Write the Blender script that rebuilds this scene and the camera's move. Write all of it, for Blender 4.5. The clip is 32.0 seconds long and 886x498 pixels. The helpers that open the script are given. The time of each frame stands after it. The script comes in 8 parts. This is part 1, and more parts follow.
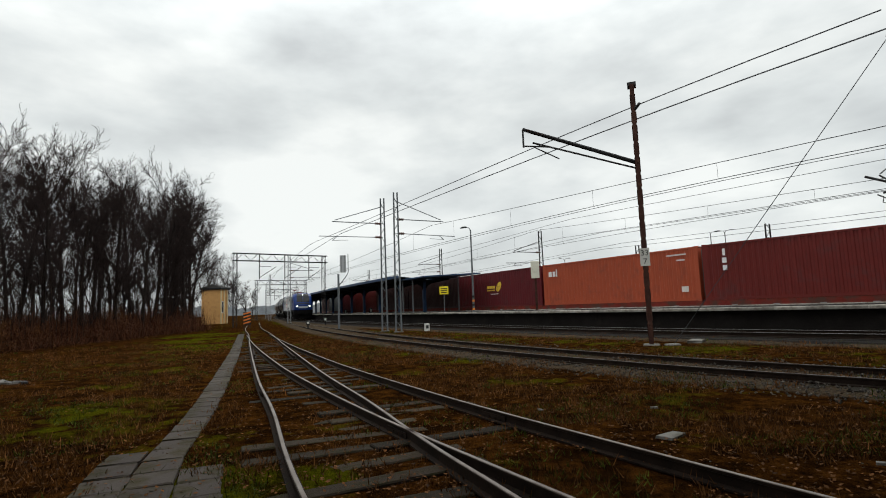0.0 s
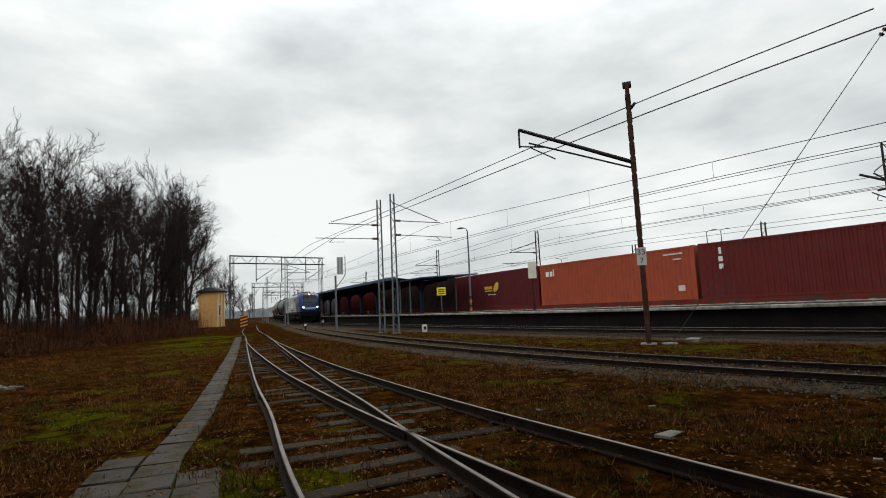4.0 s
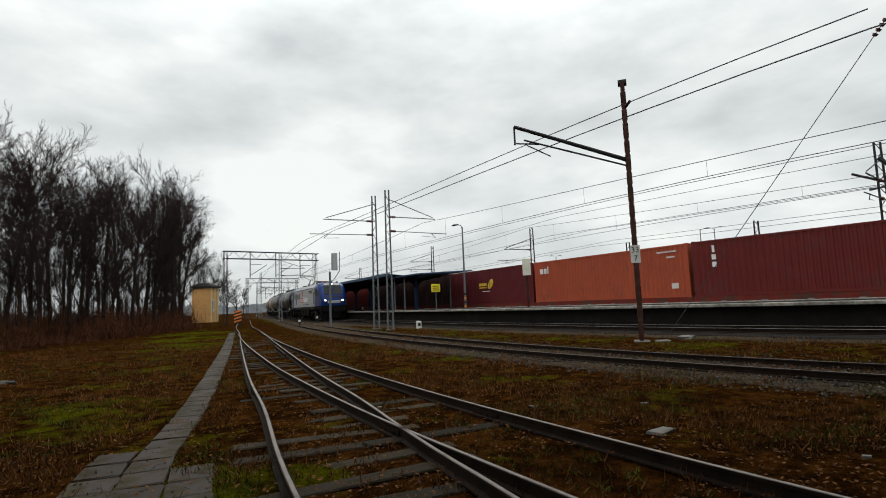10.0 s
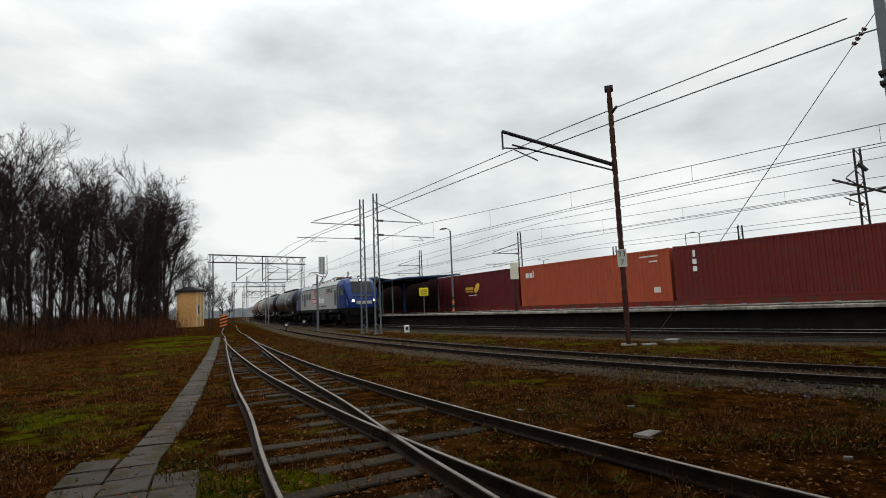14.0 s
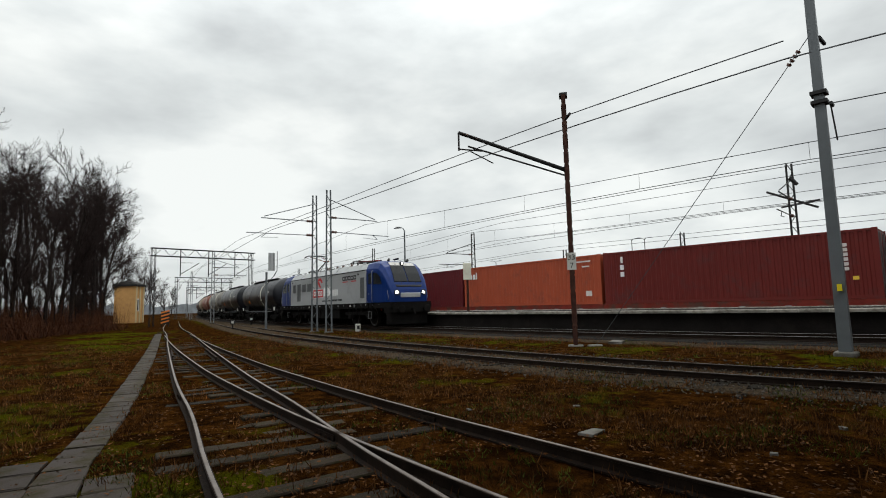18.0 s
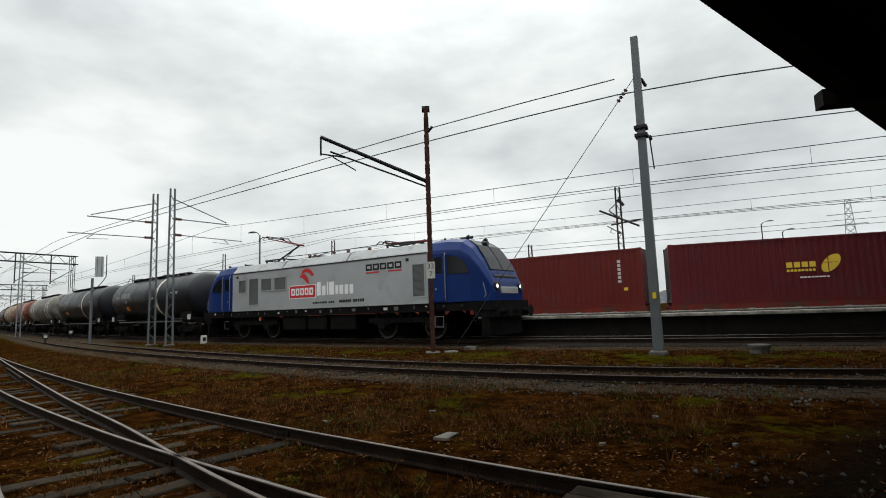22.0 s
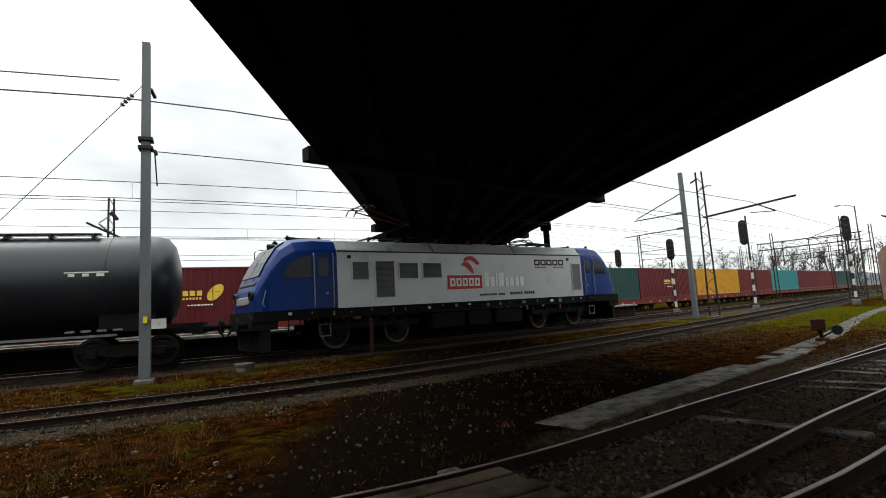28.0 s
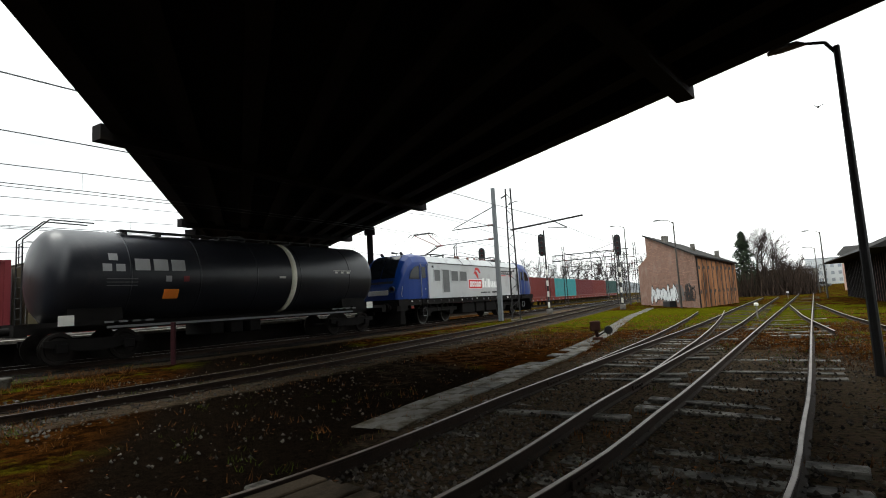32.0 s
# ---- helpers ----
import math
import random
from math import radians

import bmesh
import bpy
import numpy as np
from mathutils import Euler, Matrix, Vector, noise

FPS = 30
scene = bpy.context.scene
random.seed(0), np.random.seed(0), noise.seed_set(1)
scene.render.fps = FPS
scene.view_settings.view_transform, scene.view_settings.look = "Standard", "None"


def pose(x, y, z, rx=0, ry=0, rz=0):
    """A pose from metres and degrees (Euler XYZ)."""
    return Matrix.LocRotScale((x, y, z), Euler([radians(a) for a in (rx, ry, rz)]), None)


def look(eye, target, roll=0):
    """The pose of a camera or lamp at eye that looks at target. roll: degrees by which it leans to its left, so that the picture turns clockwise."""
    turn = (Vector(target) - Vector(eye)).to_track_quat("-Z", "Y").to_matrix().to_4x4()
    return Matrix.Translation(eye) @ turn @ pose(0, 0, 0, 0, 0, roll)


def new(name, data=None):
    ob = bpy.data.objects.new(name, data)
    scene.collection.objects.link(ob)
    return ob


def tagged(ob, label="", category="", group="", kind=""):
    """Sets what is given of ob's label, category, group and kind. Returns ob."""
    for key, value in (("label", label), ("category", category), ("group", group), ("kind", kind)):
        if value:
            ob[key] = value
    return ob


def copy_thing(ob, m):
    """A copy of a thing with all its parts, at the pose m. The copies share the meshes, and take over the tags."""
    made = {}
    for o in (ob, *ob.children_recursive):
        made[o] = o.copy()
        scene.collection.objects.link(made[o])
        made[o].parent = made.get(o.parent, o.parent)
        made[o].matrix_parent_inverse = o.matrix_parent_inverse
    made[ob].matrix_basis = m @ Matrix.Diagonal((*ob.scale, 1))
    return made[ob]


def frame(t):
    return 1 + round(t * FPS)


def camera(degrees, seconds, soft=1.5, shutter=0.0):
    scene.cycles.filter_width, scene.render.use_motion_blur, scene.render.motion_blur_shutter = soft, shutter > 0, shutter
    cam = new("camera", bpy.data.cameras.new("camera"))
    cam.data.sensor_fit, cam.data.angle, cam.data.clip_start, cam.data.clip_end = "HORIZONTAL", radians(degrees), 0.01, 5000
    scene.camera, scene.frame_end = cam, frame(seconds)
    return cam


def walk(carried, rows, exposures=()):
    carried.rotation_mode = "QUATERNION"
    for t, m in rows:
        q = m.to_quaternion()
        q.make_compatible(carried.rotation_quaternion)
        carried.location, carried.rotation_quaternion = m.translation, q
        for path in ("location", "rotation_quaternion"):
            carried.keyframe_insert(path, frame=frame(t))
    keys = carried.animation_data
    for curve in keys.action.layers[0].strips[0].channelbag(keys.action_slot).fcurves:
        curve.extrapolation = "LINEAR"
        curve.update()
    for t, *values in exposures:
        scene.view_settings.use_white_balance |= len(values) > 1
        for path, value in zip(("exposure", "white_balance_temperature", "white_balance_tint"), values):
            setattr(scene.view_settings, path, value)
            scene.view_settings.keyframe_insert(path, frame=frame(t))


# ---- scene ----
DEGREES = 80.5
EYE = (0.0, 0.0, 1.5)
cam = camera(DEGREES, 32.0, soft=1.0)
# seconds, yaw, pitch, roll of the hand-held camera (degrees)
TURNS = (
    (0, -0.50, 6.27, -2.05), (0.5, -0.43, 5.93, -2.23), (1, -0.66, 5.73, -2.33), (1.5, -0.30, 5.69, -2.35), (2, -0.36, 5.84, -2.07),
    (2.5, -0.54, 6.03, -2.17), (3, -0.58, 6.30, -2.32), (3.5, -0.78, 6.43, -2.53), (5.5, -0.93, 5.99, -2.51), (6, -0.59, 6.22, -2.32),
    (6.5, -0.95, 6.41, -2.45), (7, -1.33, 6.12, -2.34), (7.5, -0.94, 6.12, -2.40), (8, -0.86, 6.21, -2.45), (8.5, -1.37, 6.31, -2.32),
    (9, -1.21, 6.12, -2.44), (9.5, -1.44, 6.08, -2.19), (10, -1.40, 5.96, -2.28), (10.5, -1.32, 6.17, -2.26), (11, -1.54, 6.34, -2.42),
    (11.5, -1.48, 6.28, -2.24), (12, -1.59, 6.31, -2.04), (12.5, -2.06, 6.41, -2.31), (13, -2.40, 6.34, -2.40), (13.5, -2.44, 6.30, -2.23),
    (14, -2.73, 6.33, -2.35), (14.5, -3.30, 5.80, -2.03), (16.5, -5.01, 5.57, -1.78), (17, -5.54, 5.70, -1.64), (17.5, -6.71, 5.91, -1.26),
    (18, -7.81, 6.12, -1.45), (18.5, -9.38, 5.96, -1.54), (19, -10.27, 5.96, -1.35), (19.5, -11.89, 6.19, -1.25), (20, -13.94, 6.46, -0.56),
    (20.5, -16.77, 6.31, -1.12), (21, -18.32, 6.23, -2.13), (21.5, -20.75, 6.58, -2.14), (22, -23.04, 6.56, -1.95), (22.5, -26.28, 6.60, -1.76),
    (23, -30.71, 6.65, -1.63), (23.5, -34.36, 6.60, -1.75), (24, -36.97, 6.64, -0.61), (24.5, -39.89, 5.51, -1.46), (26.5, -57.32, 6.47, -2.14),
    (27, -64.11, 6.61, -2.80), (27.5, -69.96, 6.71, -3.20), (28, -74.60, 6.52, -3.44), (28.5, -77.95, 6.94, -3.47), (29, -82.03, 7.04, -3.15),
    (29.5, -85.04, 7.12, -3.70), (30, -86.96, 6.53, -3.49), (30.5, -88.70, 5.97, -2.77), (31, -90.21, 5.71, -2.95), (31.5, -91.56, 5.71, -2.98),
    (32, -93.89, 5.78, -3.24),
)


def turned(yaw, pitch, roll):
    """Camera pose from yaw (to the left of +y), pitch (up) and roll (lean to its left)."""
    return Matrix.Translation(EYE) @ pose(0, 0, 0, 0, 0, yaw) @ pose(0, 0, 0, 90 + pitch) @ pose(0, 0, 0, 0, 0, roll)


EXPOSURES = ((0, 0.0, 6500, 5), (18, 0.0, 6500, 5), (23, 0.05, 6500, 5), (26, 0.36, 6500, 5), (28, 0.52, 6500, 5), (30, 0.74, 6500, 5), (32, 0.82, 6500, 5))

walk(cam, [(t, turned(a, b, c)) for t, a, b, c in TURNS], EXPOSURES)

# ---------------------------------------------------------------- world and light
SUN_ELEVATION, SUN_ROTATION = 58.0, 200.0
world = bpy.data.worlds.new("overcast_sky")
scene.world = world
world.use_nodes = True


def build_world():
    nt = world.node_tree
    nt.nodes.clear()
    n, l = nt.nodes.new, nt.links.new
    out, bg = n("ShaderNodeOutputWorld"), n("ShaderNodeBackground")
    sky = n("ShaderNodeTexSky")
    sky.sky_type, sky.sun_disc = "NISHITA", False
    sky.sun_elevation, sky.sun_rotation = radians(SUN_ELEVATION), radians(SUN_ROTATION)
    gain = n("ShaderNodeVectorMath")
    gain.operation = "SCALE"
    gain.inputs["Scale"].default_value = 0.06
    l(sky.outputs[0], gain.inputs[0])
    tc, mp = n("ShaderNodeTexCoord"), n("ShaderNodeMapping")
    mp.inputs["Scale"].default_value = (1.0, 1.0, 2.4)
    l(tc.outputs["Generated"], mp.inputs[0])
    big, fine = n("ShaderNodeTexNoise"), n("ShaderNodeTexNoise")
    for node, sc, det, ro in ((big, 1.9, 5.0, 0.5), (fine, 5.5, 6.0, 0.55)):
        node.inputs["Scale"].default_value, node.inputs["Detail"].default_value = sc, det
        node.inputs["Roughness"].default_value = ro
        l(mp.outputs[0], node.inputs["Vector"])
    add = n("ShaderNodeMath")
    add.operation = "MULTIPLY_ADD"
    add.inputs[1].default_value = 0.35
    l(fine.outputs[0], add.inputs[0])
    l(big.outputs[0], add.inputs[2])
    ramp = n("ShaderNodeValToRGB")
    e = ramp.color_ramp.elements
    e[0].position, e[0].color = 0.46, (0.58, 0.59, 0.61, 1)
    e[1].position, e[1].color = 0.80, (1.06, 1.06, 1.06, 1)
    mid = ramp.color_ramp.elements.new(0.66)
    mid.color = (0.84, 0.855, 0.87, 1)
    l(add.outputs[0], ramp.inputs[0])
    mix = n("ShaderNodeMix")
    mix.data_type = "RGBA"
    mix.inputs["Factor"].default_value = 0.90
    l(gain.outputs[0], mix.inputs["A"])
    l(ramp.outputs[0], mix.inputs["B"])
    l(mix.outputs["Result"], bg.inputs[0])
    # an overcast sky is brighter overhead than at the horizon
    xyz, rise = n("ShaderNodeSeparateXYZ"), n("ShaderNodeMapRange")
    l(tc.outputs["Generated"], xyz.inputs[0])
    rise.interpolation_type = "SMOOTHSTEP"
    for k, v in (("From Min", 0.34), ("From Max", 1.0), ("To Min", 0.97), ("To Max", 2.9)):
        rise.inputs[k].default_value = v
    l(xyz.outputs["Z"], rise.inputs["Value"])
    l(rise.outputs[0], bg.inputs[1])
    l(bg.outputs[0], out.inputs[0])


build_world()
sun = new("sun", bpy.data.lights.new("sun", "SUN"))
sun.data.energy, sun.data.angle, sun.data.color = 0.9, radians(25), (1.0, 0.97, 0.93)
sun.matrix_world = look((0, 0, 50), (30 * math.sin(radians(SUN_ROTATION)), 30 * math.cos(radians(SUN_ROTATION)), 50 - 30 * math.tan(radians(SUN_ELEVATION))))


# ---------------------------------------------------------------- materials
def mat(name, color, rough=0.8, metal=0.0, vary=0.25, scale=3.0, fine=40.0, bump=0.15, bump_dist=0.01, stain=None, stain_at=0.62, stain_scale=1.5,
        per_object=0.0, coat=0.0, stretch=(1, 1, 1), rough_vary=0.1, spec=None, per_island=0.0):
    """Procedural surface: base colour varied at two scales, stains of another colour, roughness variation and fine relief."""
    m = bpy.data.materials.new(name)
    m.use_nodes = True
    nt = m.node_tree
    n, l = nt.nodes.new, nt.links.new
    bsdf = nt.nodes["Principled BSDF"]
    bsdf.inputs["Metallic"].default_value = metal
    bsdf.inputs["Specular IOR Level"].default_value = 0.5 if rough < 0.5 else 0.25 if rough < 0.7 else 0.06
    if spec is not None:
        bsdf.inputs["Specular IOR Level"].default_value = spec
    if coat:
        bsdf.inputs["Coat Weight"].default_value = coat
        bsdf.inputs["Coat Roughness"].default_value = 0.12
    tc, mp = n("ShaderNodeTexCoord"), n("ShaderNodeMapping")
    mp.inputs["Scale"].default_value = stretch
    l(tc.outputs["Object"], mp.inputs[0])
    n1, n2 = n("ShaderNodeTexNoise"), n("ShaderNodeTexNoise")
    for node, sc in ((n1, scale), (n2, fine)):
        node.inputs["Scale"].default_value, node.inputs["Detail"].default_value = sc, 5.0
        l(mp.outputs[0], node.inputs["Vector"])
    dark = tuple(c * (1 - vary) for c in color) + (1,)
    light = tuple(min(1, c * (1 + vary)) for c in color) + (1,)
    sumn = n("ShaderNodeMath")
    sumn.operation = "MULTIPLY_ADD"
    sumn.inputs[1].default_value = 0.5
    l(n2.outputs[0], sumn.inputs[0])
    l(n1.outputs[0], sumn.inputs[2])
    r = n("ShaderNodeMapRange")
    r.inputs["From Min"].default_value, r.inputs["From Max"].default_value = 0.5, 1.0
    l(sumn.outputs[0], r.inputs["Value"])
    mx = n("ShaderNodeMix")
    mx.data_type = "RGBA"
    mx.inputs["A"].default_value, mx.inputs["B"].default_value = dark, light
    l(r.outputs[0], mx.inputs["Factor"])
    col = mx.outputs["Result"]
    if stain:
        n3 = n("ShaderNodeTexNoise")
        n3.inputs["Scale"].default_value, n3.inputs["Detail"].default_value = stain_scale, 8.0
        n3.inputs["Roughness"].default_value = 0.65
        l(mp.outputs[0], n3.inputs["Vector"])
        rs = n("ShaderNodeMapRange")
        rs.inputs["From Min"].default_value, rs.inputs["From Max"].default_value = stain_at - 0.06, stain_at + 0.1
        l(n3.outputs[0], rs.inputs["Value"])
        ms = n("ShaderNodeMix")
        ms.data_type = "RGBA"
        ms.inputs["B"].default_value = tuple(stain) + (1,)
        l(rs.outputs[0], ms.inputs["Factor"])
        l(col, ms.inputs["A"])
        col = ms.outputs["Result"]
    if per_object or per_island:
        k = per_object or per_island
        hs, mr = n("ShaderNodeHueSaturation"), n("ShaderNodeMapRange")
        mr.inputs["To Min"].default_value, mr.inputs["To Max"].default_value = 1 - k, 1 + k
        if per_object:
            l(n("ShaderNodeObjectInfo").outputs["Random"], mr.inputs["Value"])
        else:
            l(n("ShaderNodeNewGeometry").outputs["Random Per Island"], mr.inputs["Value"])
        l(mr.outputs[0], hs.inputs["Value"])
        l(col, hs.inputs["Color"])
        col = hs.outputs[0]
    l(col, bsdf.inputs["Base Color"])
    rr = n("ShaderNodeMapRange")
    rr.inputs["To Min"].default_value, rr.inputs["To Max"].default_value = max(0.03, rough - rough_vary), min(1, rough + rough_vary)
    l(n1.outputs[0], rr.inputs["Value"])
    l(rr.outputs[0], bsdf.inputs["Roughness"])
    if bump:
        b = n("ShaderNodeBump")
        b.inputs["Strength"].default_value, b.inputs["Distance"].default_value = bump, bump_dist
        l(n2.outputs[0], b.inputs["Height"])
        l(b.outputs[0], bsdf.inputs["Normal"])
    return m


def glow(name, color, strength):
    m = bpy.data.materials.new(name)
    m.use_nodes = True
    b = m.node_tree.nodes["Principled BSDF"]
    b.inputs["Base Color"].default_value = (*color, 1)
    b.inputs["Emission Color"].default_value = (*color, 1)
    b.inputs["Emission Strength"].default_value = strength
    return m


M_rail = mat("rail_steel_side", (0.018, 0.012, 0.009), 0.8, 0, 0.4, 4, 60, 0.3)
M_railtop = mat("worn_rail_head", (0.125, 0.100, 0.084), 0.46, 0.35, 0.2, 3, 50, 0.05, stain=(0.055, 0.032, 0.021), stain_at=0.53, stain_scale=2.0)
M_railtop2 = mat("polished_rail_head", (0.15, 0.145, 0.14), 0.34, 0.7, 0.1, 3, 50, 0.03)
M_railtop3 = mat("dull_rail_head", (0.05, 0.044, 0.04), 0.55, 0.2, 0.25, 3, 50, 0.05, stain=(0.03, 0.02, 0.015), stain_at=0.52, stain_scale=2.0)
M_sleeper = mat("weathered_timber_sleeper", (0.027, 0.0195, 0.0145), 0.85, 0, 0.5, 3, 45, 0.5, 0.012, stain=(0.015, 0.013, 0.005), stain_at=0.50, stain_scale=3, per_object=0.55, stretch=(5, 1, 1))
M_sleeper_c = mat("concrete_sleeper", (0.125, 0.118, 0.104), 0.75, 0, 0.3, 3, 45, 0.25, stain=(0.014, 0.011, 0.007), stain_at=0.46, stain_scale=2.0, per_object=0.4)
M_paving = mat("concrete_paving_slab", (0.047, 0.0385, 0.034), 0.75, 0, 0.3, 2.5, 55, 0.35, stain=(0.024, 0.020, 0.008), stain_at=0.52, stain_scale=2.5, per_object=0.2)
M_paving_l = mat("pale_concrete_slab", (0.105, 0.099, 0.088), 0.75, 0, 0.3, 2.5, 55, 0.3, stain=(0.036, 0.028, 0.016), stain_at=0.50, stain_scale=1.6, per_object=0.3)
M_edge = mat("pale_platform_edge", (0.30, 0.28, 0.25), 0.8, 0, 0.25, 2.5, 55, 0.3, stain=(0.12, 0.10, 0.08), stain_at=0.55, stain_scale=1.6, per_object=0.25)
M_concrete = mat("aged_concrete", (0.14, 0.132, 0.12), 0.85, 0, 0.25, 2, 30, 0.3, stain=(0.055, 0.048, 0.036), stain_at=0.50, stain_scale=1.2)
M_concrete_d = mat("near_black_concrete", (0.013, 0.011, 0.010), 0.9, 0, 0.35, 1.2, 20, 0.4, stain=(0.022, 0.018, 0.015), stain_at=0.6)
# near-black base colour holds the shade of the bridge's underside
M_bridge = mat("shade_black_bridge_soffit", (0.013, 0.012, 0.012), 0.92, 0, 0.35, 1.0, 15, 0.4, stain=(0.022, 0.015, 0.011), stain_at=0.62)
M_steel_g = mat("galvanised_steel", (0.22, 0.23, 0.24), 0.55, 0.3, 0.15, 3, 40, 0.1, stain=(0.13, 0.13, 0.13), stain_at=0.6)
M_pole_g = mat("grey_painted_mast", (0.115, 0.125, 0.132), 0.55, 0.1, 0.12, 3, 40, 0.1, stain=(0.10, 0.085, 0.08), stain_at=0.64)
M_pole_r = mat("rusty_brown_mast", (0.045, 0.021, 0.016), 0.8, 0.0, 0.4, 4, 40, 0.3, stain=(0.10, 0.052, 0.036), stain_at=0.60, stain_scale=3)
M_dark = mat("dark_steel", (0.020, 0.019, 0.019), 0.65, 0.1, 0.3, 4, 40, 0.1)
M_wire = mat("contact_wire", (0.05, 0.052, 0.055), 0.5, 0.6, 0.1, 2, 20, 0)
M_insul = mat("brown_insulator", (0.08, 0.03, 0.02), 0.3, 0, 0.2, 3, 40, 0)
M_sign = mat("white_enamel_sign", (0.50, 0.49, 0.45), 0.5, 0, 0.08, 5, 60, 0.02, stain=(0.28, 0.24, 0.18), stain_at=0.66, stain_scale=6)
M_black = mat("black_paint", (0.012, 0.012, 0.013), 0.5, 0, 0.3, 5, 40, 0.05)
M_white = mat("white_paint", (0.75, 0.75, 0.74), 0.5, 0, 0.06, 3, 40, 0.03)
M_yellow = mat("yellow_sign_paint", (0.75, 0.60, 0.02), 0.5, 0, 0.08, 5, 40, 0.02)
M_red = mat("red_paint", (0.48, 0.03, 0.03), 0.5, 0, 0.12, 3, 40, 0.03)
M_orange = mat("orange_marker", (0.7, 0.2, 0.03), 0.5, 0, 0.1, 3, 40, 0.03)
M_blue = mat("locomotive_blue_paint", (0.002, 0.021, 0.125), 0.36, 0.0, 0.12, 1.2, 25, 0.02, spec=0.2)
M_silver = mat("locomotive_silver_paint", (0.41, 0.42, 0.425), 0.40, 0.3, 0.08, 1.0, 25, 0.02, stain=(0.32, 0.32, 0.32), stain_at=0.60, stain_scale=0.8)
M_loco_roof = mat("pale_grey_roof_paint", (0.36, 0.37, 0.37), 0.55, 0.0, 0.12, 1.2, 30, 0.03, stain=(0.20, 0.195, 0.185), stain_at=0.58)
M_grille = mat("grey_louvre_metal", (0.125, 0.128, 0.128), 0.6, 0.1, 0.12, 3, 40, 0.05)
M_under = mat("sooty_underframe", (0.0075, 0.0068, 0.0065), 0.8, 0.0, 0.5, 2, 30, 0.25)
M_wheel = mat("wheel_steel", (0.014, 0.012, 0.011), 0.75, 0.0, 0.4, 4, 30, 0.1)
M_tyre = mat("pale_wheel_rim_paint", (0.075, 0.074, 0.070), 0.6, 0.0, 0.3, 4, 30, 0.1, stain=(0.012, 0.011, 0.010), stain_at=0.52, stain_scale=2.2)
M_tank = mat("black_tank_shell_paint", (0.011, 0.012, 0.016), 0.36, 0.0, 0.3, 0.9, 20, 0.05, spec=0.34, stain=(0.022, 0.021, 0.023), stain_at=0.6, stain_scale=0.8)
M_tank_b = mat("brown_tank_shell_paint", (0.16, 0.05, 0.03), 0.5, 0, 0.3, 0.9, 20, 0.1, stain=(0.06, 0.035, 0.03), stain_at=0.55)
M_tank_g = mat("grey_tank_shell_paint", (0.20, 0.19, 0.17), 0.5, 0, 0.3, 0.9, 20, 0.1, stain=(0.08, 0.07, 0.06), stain_at=0.5)
M_tank_o = mat("pale_brown_tank_shell", (0.30, 0.22, 0.15), 0.5, 0, 0.3, 0.9, 20, 0.1, stain=(0.10, 0.07, 0.05), stain_at=0.5)
M_cream = mat("cream_band_paint", (0.62, 0.60, 0.50), 0.5, 0, 0.1, 3, 30, 0.05, stain=(0.35, 0.3, 0.22), stain_at=0.62)
M_brickred = mat("old_brick", (0.175, 0.108, 0.083), 0.9, 0, 0.25, 6, 60, 0.4, stain=(0.215, 0.15, 0.122), stain_at=0.56, stain_scale=0.9)
M_doorwood = mat("weathered_plank_door", (0.27, 0.125, 0.058), 0.85, 0, 0.3, 2, 30, 0.3, stain=(0.07, 0.035, 0.02), stain_at=0.53, stretch=(1, 1, 0.2), per_object=0.25)
M_rooffelt = mat("dark_roof_felt", (0.022, 0.021, 0.020), 0.9, 0, 0.3, 2, 30, 0.3)
M_ochre = mat("ochre_render", (0.46, 0.26, 0.10), 0.85, 0, 0.1, 2, 40, 0.15, stain=(0.33, 0.19, 0.09), stain_at=0.62)
M_cream_wall = mat("cream_render", (0.48, 0.38, 0.22), 0.85, 0, 0.1, 2, 40, 0.15)
M_canopy = mat("blue_canopy_metal", (0.025, 0.055, 0.12), 0.5, 0.2, 0.2, 3, 40, 0.05)
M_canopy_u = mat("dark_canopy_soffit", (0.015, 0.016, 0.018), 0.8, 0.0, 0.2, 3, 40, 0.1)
M_bark = mat("wet_bark", (0.022, 0.017, 0.015), 0.9, 0, 0.35, 6, 40, 0.4)
M_twig = mat("bare_twigs", (0.030, 0.021, 0.019), 0.9, 0, 0.3, 3, 30, 0.0)
M_conifer = mat("conifer_needles", (0.020, 0.028, 0.016), 0.85, 0, 0.4, 4, 30, 0, per_island=0.5)
M_shrub = mat("bare_grey_brown_twigs", (0.03, 0.021, 0.016), 0.9, 0, 0.5, 3, 30, 0, per_island=0.6)
M_bush = mat("dry_reddish_brush", (0.066, 0.026, 0.0125), 0.9, 0, 0.5, 3, 30, 0, per_island=0.7)
M_glass = mat("dark_window_glass", (0.005, 0.006, 0.008), 0.1, 0.0, 0.1, 2, 20, 0, spec=0.22, rough_vary=0.03)
M_lensred = mat("dark_signal_lens", (0.05, 0.008, 0.008), 0.15, 0, 0.1, 3, 30, 0)
M_head = glow("headlamp_lit", (1.0, 0.97, 0.9), 5.0)
M_stone = mat("ballast_stone", (0.05, 0.043, 0.036), 0.85, 0, 0.5, 5, 40, 0.3, per_island=0.7)
M_leaf = mat("fallen_leaves", (0.066, 0.027, 0.008), 0.8, 0, 0.5, 2, 20, 0, per_island=0.7)
M_grass = mat("winter_grass", (0.034, 0.045, 0.004), 0.8, 0, 0.45, 1.2, 20, 0, per_island=0.45)
